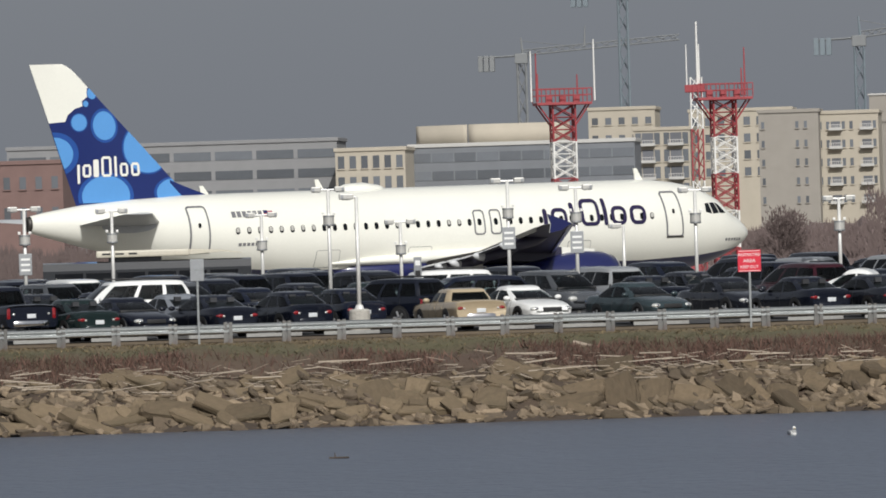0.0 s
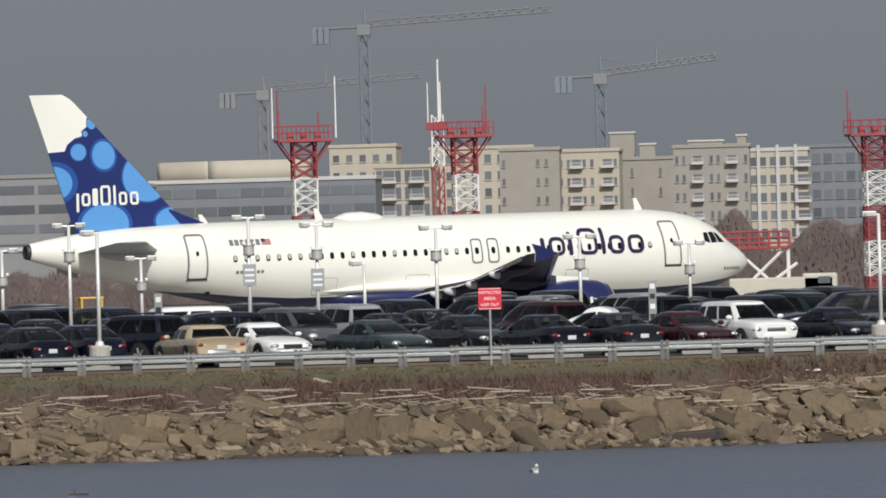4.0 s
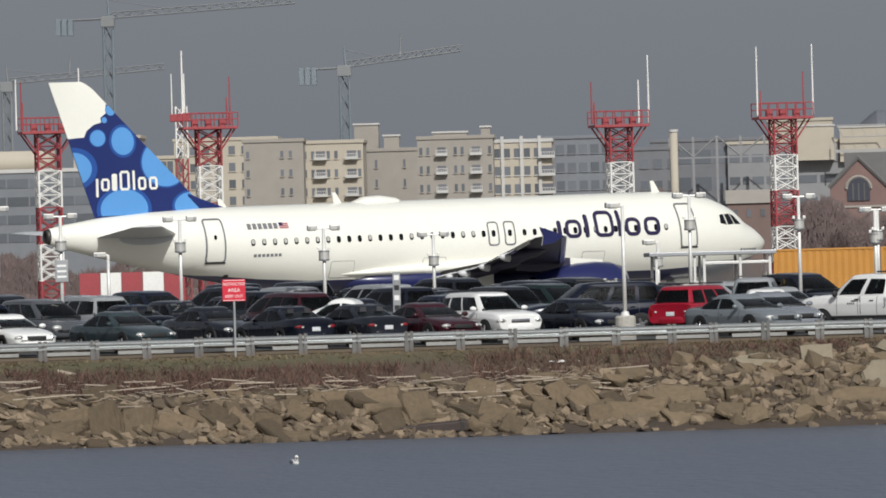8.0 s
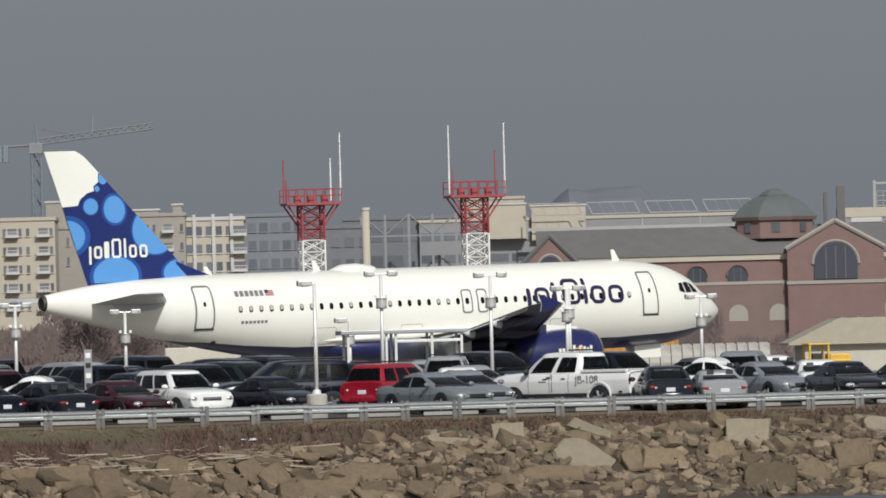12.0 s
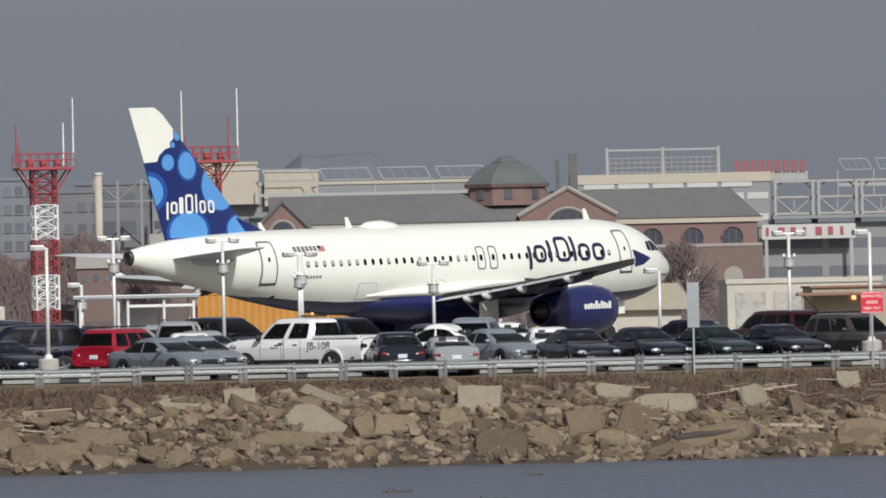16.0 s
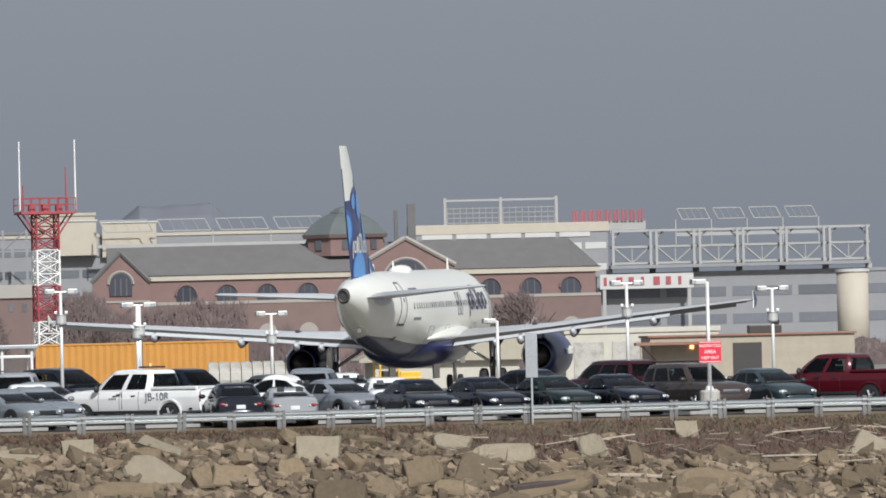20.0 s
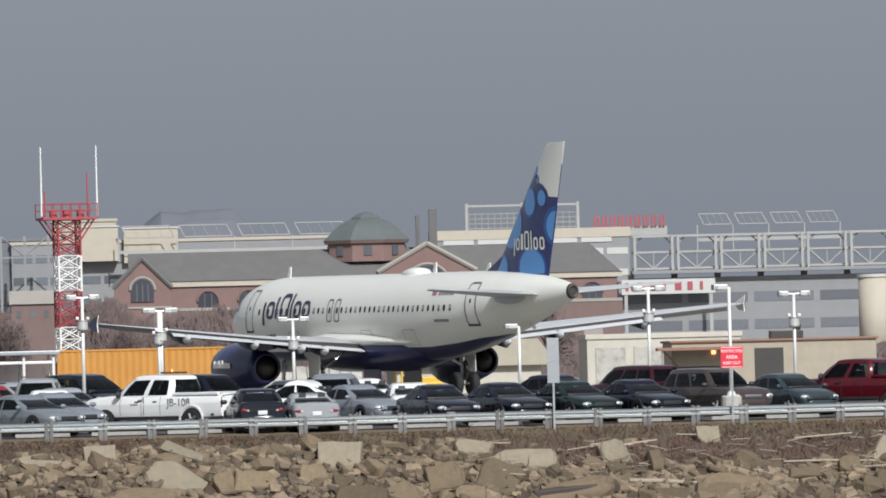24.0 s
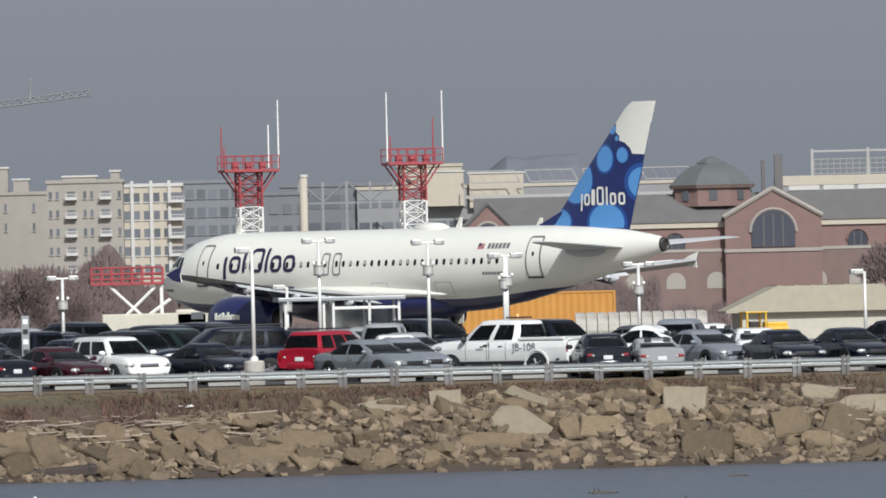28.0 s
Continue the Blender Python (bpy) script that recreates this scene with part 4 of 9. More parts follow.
def body_section(z0, z1, w):
    h = z1 - z0
    return [(w * 0.84, z0), (w * 0.95, z0 + 0.06), (w * 0.985, z0 + 0.16), (w, z0 + 0.38 * h), (w * 1.006, z0 + 0.6 * h), (w * 1.008, z0 + 0.68 * h), (w * 0.985, z0 + 0.74 * h), (w * 0.965, z1 - 0.1), (w * 0.93, z1 - 0.045), (w * 0.86, z1 - 0.012), (w * 0.6, z1 + 0.018), (w * 0.25, z1 + 0.03)]


def car_body(st):
    rings = []
    for x, z0, z1, w in smooth_rows(st):
        half = body_section(z0, z1, w)
        rings.append([(x, y, z) for y, z in half] + [(x, -y, z) for y, z in half[::-1]])
    return loft(rings)


def seam_strip(st, xs, sgn, wide=0.016):
    """A narrow dark shut line that follows the flank."""
    rows = smooth_rows(st)
    for a, b in zip(rows, rows[1:]):
        if a[0] <= xs <= b[0]:
            k = (xs - a[0]) / (b[0] - a[0])
            z0, z1, w = (a[i] + (b[i] - a[i]) * k for i in (1, 2, 3))
            break
    pts = body_section(z0, z1, w)[2:9]
    return loft([[(xs - wide / 2, sgn * (y - 0.01), z), (xs - wide / 2, sgn * (y + 0.004), z), (xs + wide / 2, sgn * (y + 0.004), z), (xs + wide / 2, sgn * (y - 0.01), z)] for y, z in pts])


PLAN = 7.0
CORNER = 0.0472


def cabin_level(kind, k):
    """Rear end, front end, half width and height of the cabin at share k of its straight height."""
    hl, hw, belt, roof, st, (rb, fb, rr, fr), panes, wx, arch = CARS[kind]
    wb, wr = hw * 0.93, hw * 0.73
    bow = (0.05 + arch * 0.6) * math.sin(math.pi * min(1.0, k))
    return rb + (rr - rb) * k - bow * 0.9, fb + (fr - fb) * k + bow, wb + (wr - wb) * k + min(bow, 0.07) * 0.5, belt - 0.03 + (roof - 0.1 - arch - belt + 0.03) * k


def arched(kind, x, x0, x1, k):
    return CARS[kind][8] * min(1.0, k) ** 2 * max(0.0, 1 - ((2 * x - x0 - x1) / (x1 - x0)) ** 2)


def cabin_point(kind, which, u, v, o):
    """A point of the cabin's front, rear, left or right face at u along it and share v of its height, pushed out by o."""
    x0, x1, w, z = cabin_level(kind, v)
    if which in ("front", "rear"):
        y = (2 * u - 1) * w
        q = (1 - min(0.999, abs(y) / w) ** PLAN) ** (1 / PLAN)
        sg = 1 if which == "front" else -1
        x, push = (x0 + x1) / 2 + sg * (x1 - x0) / 2 * q, Vector((sg * o, 0, o * 0.6))
    else:
        x = x0 + (x1 - x0) * u
        q = (1 - min(0.999, abs(2 * u - 1)) ** PLAN) ** (1 / PLAN)
        sg = 1 if which == "left" else -1
        y, push = sg * w * q, Vector((0, sg * o, o * 0.4))
    return Vector((x, y, z + arched(kind, x, x0, x1, v))) + push


def face_panel(bm, kind, which, u0, u1, v0, v1, out, inn, nu=6, nv=4):
    """A curved plate on a face of the cabin."""
    grid = [[bm.verts.new(cabin_point(kind, which, u0 + (u1 - u0) * i / nu, v0 + (v1 - v0) * j / nv, out)) for j in range(nv + 1)] for i in range(nu + 1)]
    for i in range(nu):
        for j in range(nv):
            bm.faces.new((grid[i][j], grid[i + 1][j], grid[i + 1][j + 1], grid[i][j + 1]))
    rim_ = [(i, 0) for i in range(nu)] + [(nu, j) for j in range(nv)] + [(i, nv) for i in range(nu, 0, -1)] + [(0, j) for j in range(nv, 0, -1)]
    inner = [bm.verts.new(cabin_point(kind, which, u0 + (u1 - u0) * i / nu, v0 + (v1 - v0) * j / nv, inn)) for i, j in rim_]
    for k in range(len(rim_)):
        m = (k + 1) % len(rim_)
        bm.faces.new((grid[rim_[k][0]][rim_[k][1]], inner[k], inner[m], grid[rim_[m][0]][rim_[m][1]]))
    return bm


def openings(kind):
    """The glazed openings of the cabin, face by face: along it and up it."""
    side = [(a, b, 0.10, 0.88) for a, b in CARS[kind][6]]
    return {"left": side, "right": side, "front": [(0.085, 0.915, 0.03, 0.94)], "rear": [(0.10, 0.90, 0.14 if kind not in ("pickup", "crew_pickup") else 0.08, 0.92)]}


def cabin_frame(kind):
    """Pillars and sills round the openings, in one piece."""
    bm = bmesh.new()
    holes = openings(kind)
    v_cuts = sorted({0.0, 0.3, 0.5, 0.7, 0.97} | {v for h in holes.values() for q in h for v in q[2:]})
    for which, gaps in holes.items():
        u_cuts = {CORNER, 1 - CORNER}
        for a, b, *rest in gaps:
            u_cuts |= {a + (b - a) * k / 4 for k in range(5)}
        u_cuts = sorted(u_cuts)
        grid = [[bm.verts.new(cabin_point(kind, which, u, v, 0)) for v in v_cuts] for u in u_cuts]
        for i in range(len(u_cuts) - 1):
            for j in range(len(v_cuts) - 1):
                um, vm = (u_cuts[i] + u_cuts[i + 1]) / 2, (v_cuts[j] + v_cuts[j + 1]) / 2
                if not any(a < um < b and v0 < vm < v1 for a, b, v0, v1 in gaps):
                    bm.faces.new((grid[i][j], grid[i + 1][j], grid[i + 1][j + 1], grid[i][j + 1]))
    bmesh.ops.remove_doubles(bm, verts=bm.verts[:], dist=0.01)
    loose = [v for v in bm.verts if not v.link_faces]
    bmesh.ops.delete(bm, geom=loose, context="VERTS")
    bmesh.ops.recalc_face_normals(bm, faces=bm.faces[:])
    bmesh.ops.solidify(bm, geom=bm.faces[:], thickness=0.045)
    return bm


def roof_panel(kind):
    bm = bmesh.new()
    levels = [(*cabin_level(kind, k), k) for k in (0.96, 1.0)]
    x0, x1, w, z, k = levels[-1]
    for a in (18, 36, 54, 72, 90):
        q = 1 - math.cos(radians(a))
        levels.append((x0 + 0.2 * q, x1 - 0.3 * q, w - 0.15 * q, z + 0.085 * math.sin(radians(a)), 1.0))
    x0, x1, w, z, k = levels[-1]
    levels += [(x0 + 0.18, x1 - 0.2, w * 0.8, z + 0.011, 1.0), (x0 + 0.4, x1 - 0.45, w * 0.45, z + 0.015, 1.0)]
    rows = []
    for x0, x1, w, z, k in levels:
        ring_ = []
        for i in range(40):
            a = 2 * math.pi * i / 40
            c, s = math.cos(a), math.sin(a)
            x = (x0 + x1) / 2 + (x1 - x0) / 2 * math.copysign(abs(c) ** (2 / PLAN), c)
            ring_.append(bm.verts.new((x, w * math.copysign(abs(s) ** (2 / PLAN), s), z + arched(kind, x, levels[0][0], levels[0][1], k))))
        rows.append(ring_)
    for r, s in zip(rows, rows[1:]):
        for i in range(40):
            bm.faces.new((r[i], r[(i + 1) % 40], s[(i + 1) % 40], s[i]))
    bm.faces.new(rows[-1])
    bmesh.ops.recalc_face_normals(bm, faces=bm.faces[:])
    return bm


def pane_on(kind, which, n):
    a, b, v0, v1 = openings(kind)[which][n]
    bm = face_panel(bmesh.new(), kind, which, a, b, v0, v1, 0.004, -0.012)
    bmesh.ops.recalc_face_normals(bm, faces=bm.faces[:])
    return bm


def ellipsoid(cx, cy, cz, rx, ry, rz, n=10, m=6):
    return loft([[(cx + rx * -math.cos(math.pi * (j + 0.15) / (m + 0.3)), cy + ry * math.sin(math.pi * (j + 0.15) / (m + 0.3)) * math.cos(2 * math.pi * i / n), cz + rz * math.sin(math.pi * (j + 0.15) / (m + 0.3)) * math.sin(2 * math.pi * i / n)) for i in range(n)] for j in range(m + 1)])


def bumper_bar(hl, hw, z0, z1, sgn):
    """A bumper bent round the corners of the car."""
    rings = []
    for k in range(-6, 7):
        y = hw * 0.97 * k / 6
        x = hl + 0.05 - 0.34 * abs(k / 6) ** 4
        rings.append([(sgn * (x - 0.14), y, z0), (sgn * (x - 0.02), y, z0), (sgn * x, y, z0 + 0.05), (sgn * x, y, z1 - 0.05), (sgn * (x - 0.03), y, z1), (sgn * (x - 0.14), y, z1)])
    return loft(rings)


def wheel_mesh():
    return loft([[(r * math.cos(2 * math.pi * i / 18), y, r * math.sin(2 * math.pi * i / 18)) for i in range(18)] for y, r in ((-0.1, 0.2), (-0.1, 0.29), (-0.07, 0.325), (0.07, 0.325), (0.1, 0.29), (0.1, 0.2))])


def rim_mesh():
    bm = tube((0, -0.108, 0), (0, 0.108, 0), 0.1, n=10)
    for k in range(5):
        a = 2 * math.pi * k / 5
        for y in (-0.104, 0.104):
            add_tube(bm, (0.05 * math.cos(a), y, 0.05 * math.sin(a)), (0.21 * math.cos(a), y, 0.21 * math.sin(a)), 0.035, 0.045, 5)
    return bm


def seat_mesh(x, y, z, w):
    """A seat back with its headrest, leaning a little."""
    bm = loft([[(x + dx - 0.09 * q, y + sy * w * k, zz) for dx, sy in ((0, -1), (0.12, -0.9), (0.12, 0.9), (0, 1))] for zz, q, k in ((z - 0.35, 0, 0.9), (z - 0.1, 0.6, 1.0), (z + 0.1, 1.0, 0.95), (z + 0.15, 1.15, 0.8))])
    for sy in ((0,) if w < 0.4 else (-0.55, 0.55)):
        add_box(bm, x - 0.13, x - 0.03, y + sy * w - 0.12, y + sy * w + 0.12, z + 0.18, z + 0.34)
    return bm


def car(kind, x, y, z, turn, paint, label, near=True, category="car", name="car"):
    hl, hw, belt, roof, st, (rb, fb, rr, fr), panes, (w0, w1), arch = CARS[kind]
    c = thing(name, pose(x, y, z, 0, 0, turn), label, category, "parked cars")

    def put(pname, key, make, material, parent=c, m=Matrix(), lab="", smooth=True):
        ob = share(pname, keep_mesh((kind,) + key, make, material, smooth), parent, m, lab)
        if ob.data.materials[0] is not material:
            ob.material_slots[0].link = "OBJECT"
            ob.material_slots[0].material = material
        return ob

    truck = kind in ("pickup", "crew_pickup")
    tall = kind in TALL
    body = put("body", ("body",), lambda: car_body(st), PAINT[paint])
    cab = put("cabin", ("cabin",), lambda: cabin_frame(kind), PAINT[paint])
    put("roof", ("roof",), lambda: roof_panel(kind), PAINT[paint], cab)
    put("windscreen", ("windscreen",), lambda: pane_on(kind, "front", 0), TINTED, cab)
    put("rear_window", ("rear_window",), lambda: pane_on(kind, "rear", 0), TINTED, cab)
    for side in ("left", "right"):
        for k in range(len(panes)):
            put("side_window", (side, k, "side_window"), lambda: pane_on(kind, side, k), TINTED, cab)
    # the inside: trim over the sills, dashboard, seats
    mid = (rb + fb) / 2
    put("inner_trim", ("inner_trim",), lambda: box(rb + 0.12, fb - 0.12, -hw * 0.82, hw * 0.82, belt - 0.08, belt + 0.075, 0.03), PLASTIC, cab)
    for sgn in (1, -1):
        put("front_seat", (sgn, "front_seat"), lambda: seat_mesh(mid + 0.2, sgn * hw * 0.42, belt + 0.1, 0.25), SEAT, cab)
    if not truck or kind == "crew_pickup":
        put("rear_seat", ("rear_seat",), lambda: seat_mesh(max(rb + 0.62, mid - 0.75) if not truck else rb + 0.25, 0, belt + 0.08, hw * 0.68), SEAT, cab)
    if near:
        put("steering_wheel", ("steering_wheel",), lambda: loft([[(mid + 0.78 + 0.1 * math.sin(a) + (0.02 * math.cos(b)), hw * 0.42 + (0.18 + 0.02 * math.cos(b)) * math.cos(a), belt + 0.08 + (0.16 + 0.02 * math.cos(b)) * math.sin(a) + 0.02 * math.sin(b)) for b in (0, 2.1, 4.2)] for a in (2 * math.pi * i / 12 for i in range(13))], False), PLASTIC, cab)
        put("rear_view_mirror", ("rear_view_mirror",), lambda: box(fr + 0.06, fr + 0.1, -0.12, 0.12, roof - 0.27, roof - 0.19, 0.015), CHROME, cab)
    zl = belt - (0.2 if not tall else 0.24)
    for sgn in (1, -1):
        yl = sgn * hw * (0.68 if kind in ("sedan", "low_saloon", "hatch", "van", "coupe") else 0.76)
        hx = hl - (0.13 if not (tall or kind == "boxy") else 0.09)
        lamp_ = put("headlight", (sgn, "headlight"), lambda: ellipsoid(hx, yl, zl - 0.115, 0.13, 0.19, 0.085 if not tall else 0.11, 14, 8), LENS_CLEAR, body, lab="clear headlight")
        if near:
            put("reflector", (sgn, "reflector"), lambda: ellipsoid(hx + 0.09, yl, zl - 0.115, 0.05, 0.08, 0.06, 10, 6), CHROME, lamp_)
        put("tail_light", (sgn, "tail_light"), lambda: box(-hl - 0.012, -hl + 0.12, yl * 1.12 - 0.07, yl * 1.12 + 0.07, zl - 0.2, zl + 0.18, 0.045) if tall else ellipsoid(-hl + 0.07, yl * 1.06, zl - 0.01, 0.1, 0.16, 0.085, 14, 8), LENS_RED, body, lab="red tail light")
        if near:
            put("reversing_light", (sgn, "reversing_light"), lambda: ellipsoid(-hl + 0.01, yl * 0.86, zl - 0.03, 0.05, 0.055, 0.045, 10, 6), LENS_CLEAR, body)
            put("mirror", (sgn, "mirror"), lambda: ellipsoid(fb - 0.36, sgn * (hw + 0.09), belt + 0.08, 0.08, 0.13, 0.085 if not truck else 0.13, 12, 7), PAINT[paint] if not truck else PLASTIC, body)
    if near:
        for sgn in (1, -1):
            for k, xs in enumerate((fb - 0.34, mid + 0.02, mid - 0.85)):
                put("door_seam", (sgn, k, "door_seam"), lambda: seam_strip(st, xs, sgn), PLASTIC, body)
            for k, xs in enumerate((mid + 0.14, mid - 0.7)):
                put("door_handle", (sgn, k, "door_handle"), lambda: box(xs, xs + 0.17, sgn * hw - 0.02, sgn * hw + 0.018, belt - 0.2, belt - 0.165, 0.008), PAINT[paint] if not truck else PLASTIC, body)
            put("sill_trim", (sgn, "sill_trim"), lambda: box(w0 + 0.42, w1 - 0.42, sgn * hw * 0.98 - 0.02, sgn * hw * 0.98 + 0.02, st[3][1] + 0.04, st[3][1] + 0.14, 0.01), PLASTIC, body)
        put("licence_plate", ("licence_plate",), lambda: box(-hl - 0.03, -hl + 0.05, -0.16, 0.16, zl - 0.17, zl - 0.03, 0.005), PLATE, body)
        put("grille", ("grille",), lambda: box(hl - 0.1, hl + 0.012, -hw * 0.4, hw * 0.4, zl - 0.2, zl - 0.06, 0.02), CHROME if kind in ("suv", "boxy", "pickup", "crew_pickup") else PLASTIC, body)
        if truck:
            put("tail_bumper", ("tail_bumper",), lambda: bumper_bar(hl + 0.03, hw, zl - 0.46, zl - 0.26, -1), CHROME, body)
            put("nose_bumper", ("nose_bumper",), lambda: bumper_bar(hl + 0.02, hw, zl - 0.46, zl - 0.26, 1), CHROME, body)
        else:
            own = PAINT[paint] if kind != "boxy" else CHROME
            put("front_bumper", ("front_bumper",), lambda: bumper_bar(hl, hw * 0.95, zl - 0.46, zl - 0.24, 1), own, body)
            put("rear_bumper", ("rear_bumper",), lambda: bumper_bar(hl, hw * 0.95, zl - 0.44, zl - 0.2, -1), own, body)
        for sgn in (1, -1):
            for wx in (w0, w1):
                put("wheel_arch", (sgn, wx, "wheel_arch"), lambda: tube((wx, sgn * (hw - 0.3), 0.36), (wx, sgn * (hw + 0.01), 0.36), 0.4 if not tall else 0.46, n=22), PLASTIC, body)
        if kind in ("suv", "large_suv"):
            for sgn in (1, -1):
                put("roof_rail", (sgn, "roof_rail"), lambda: tube((rr + 0.15, sgn * hw * 0.6, roof + 0.05), (fr - 0.1, sgn * hw * 0.6, roof + 0.05), 0.025), PLASTIC, cab)
    big = 1.16 if kind in ("suv", "large_suv", "pickup", "crew_pickup") else 1.0
    for wx in (w0, w1):
        for sgn in (1, -1):
            wh = put("wheel", ("wheel",), wheel_mesh, RUBBER, c, Matrix.Translation((wx, sgn * (hw - 0.09), 0.325 * big)) @ Matrix.Scale(big, 4))
            if near:
                put("rim", ("rim",), rim_mesh, RIM, wh)
    return c


IN, OUT = -64.0, 116.0     # nose towards the water, tail towards the water
NEAR_CARS = [
    ("large_suv", -39.3, 316.98, 13.3, 200.0, "white", "large white off-road car standing across the aisle"),
    ("sedan", -37.08, 313.79, 9.9, OUT+6, "bluesilver", "pale blue grey saloon car in the second line"),
    ("large_suv", -28.9, 322.6, 17, 205.0, "white", "large white off-road car with its side to the water"),
    ("coupe", -13.36, 317.83, 10.6, 168.0, "white", "white saloon car with arched roof behind black cars"),
    # kind, x, y, distance behind the rail, turn, paint, label
    ("pickup", -42.7, 309.06, 6, OUT+6, "black", "black pickup truck with chrome bumper beside the guard rail"),
    ("sedan", -39.97, 308.44, 5, OUT+6, "green", "dark green saloon car with red tail lights"),
    ("sedan", -38.07, 308.91, 5.2, IN+6, "black", "black saloon car facing the water"),
    ("sedan", -35.3, 309.1, 5, OUT+6, "black", "black saloon car with its tail to the water"),
    ("hatch", -32.71, 309.96, 5.5, OUT+6, "black", "black hatchback with pale licence plate"),
    ("hatch", -31.12, 312.71, 8, OUT+6, "navy", "dark blue hatchback in the second line"),
    ("suv", -29.55, 314.95, 10, OUT+24, "black", "black off-road car with bright alloy wheels"),
    ("van", -27.3, 318.3, 12.6, 204.0, "navy", "dark blue estate car with its side to the water"),
    ("boxy", -26.73, 310.3, 5, OUT-4, "tan", "tan square-cut older saloon car"),
    ("sedan", -24.58, 311.01, 5.4, IN+4, "white", "white saloon car facing the water"),
    ("sedan", -20.59, 311.16, 5, IN+8, "teal", "faded teal saloon car facing the water"),
    ("sedan", -17.84, 317.3, 10.7, IN+6, "charcoal", "charcoal saloon car facing the water"),
    ("sedan", -15.17, 312.93, 6, OUT+6, "black", "black saloon car with lit red tail lens"),
    ("sedan", -12.66, 312.78, 5.5, OUT+6, "charcoal", "dark grey saloon car with its tail to the water"),
    ("sedan", -10.09, 313.14, 5.5, IN+6, "maroon", "dark maroon saloon car facing the water"),
    ("suv", -8.06, 313.93, 6, IN+4, "white", "white off-road car with black pillars and roof rails"),
]
NEAR_CARS += [
    ("large_suv", -4.5, 319.3, 10.5, 195.0, "navy", "large dark blue off-road car with its side to the water"),
    ("sedan", -4.85, 314.3, 5.6, IN+6, "black", "black saloon car facing the water beside a lamp base"),
    ("suv", -0.57, 318.42, 9.4, 60.0, "red", "bright red off-road car with dark glass"),
    ("sedan", 0.81, 313.97, 4.8, IN+12, "greysilver", "silver grey saloon car facing the water"),
    ("sedan", 2.26, 330.33, 20.8, IN, "silver", "silver saloon car with clear headlights"),
    ("sedan", 1.62, 325.59, 16.2, OUT-20, "white", "white saloon car in the second line"),
    ("sedan", 1.9, 316.8, 7.6, IN, "bluesilver", "blue grey saloon car in the second line"),
    ("suv", 1.38, 335.46, 26, OUT-30, "silver", "silver off-road car with roof rails"),
    ("hatch", 8.7, 313.7, 3.2, OUT-20, "black", "black hatchback beside the white pickup truck"),
    ("low_saloon", 10.55, 314.1, 3.4, OUT-20, "silver", "low silver saloon car with shining tail lights"),
    ("coupe", 10.6, 325.2, 13.8, 155.0, "white", "white small car with a high arched roof"),
    ("van", 12.15, 329.5, 18.6, OUT-34, "bluesilver", "blue grey people carrier with dark glass"),
    ("sedan", 12.63, 320.68, 9.8, IN+4, "bluesilver", "blue grey saloon car with bright headlight"),
    ("sedan", 14.4, 322.0, 11.0, OUT-22, "white", "white saloon car with its tail to the water"),
]
NEAR_CARS += [
    ("sedan", 15.2, 316.17, 5, IN-10, "black", "black saloon car facing the water"),
    ("sedan", 17.6, 317.53, 6, IN-4, "black", "black saloon car with shining bonnet"),
    ("sedan", 20, 317.37, 5.5, IN-2, "green", "very dark green saloon car"),
    ("sedan", 22.35, 317.7, 5.5, IN, "black", "black saloon car facing the water"),
    ("suv", 25.22, 319.62, 7, IN+4, "brown", "brown off-road car with chrome grille"),
    ("hatch", 27.99, 321.02, 8, IN, "teal", "dark teal hatchback beside the red pickup truck"),
]
for kind, x, y, off, turn, paint, label in NEAR_CARS:
    car(kind, x, y, lot_z(off), turn, paint, label, True, "pickup truck" if kind == "pickup" else "car", "pickup_truck" if kind == "pickup" else "car")


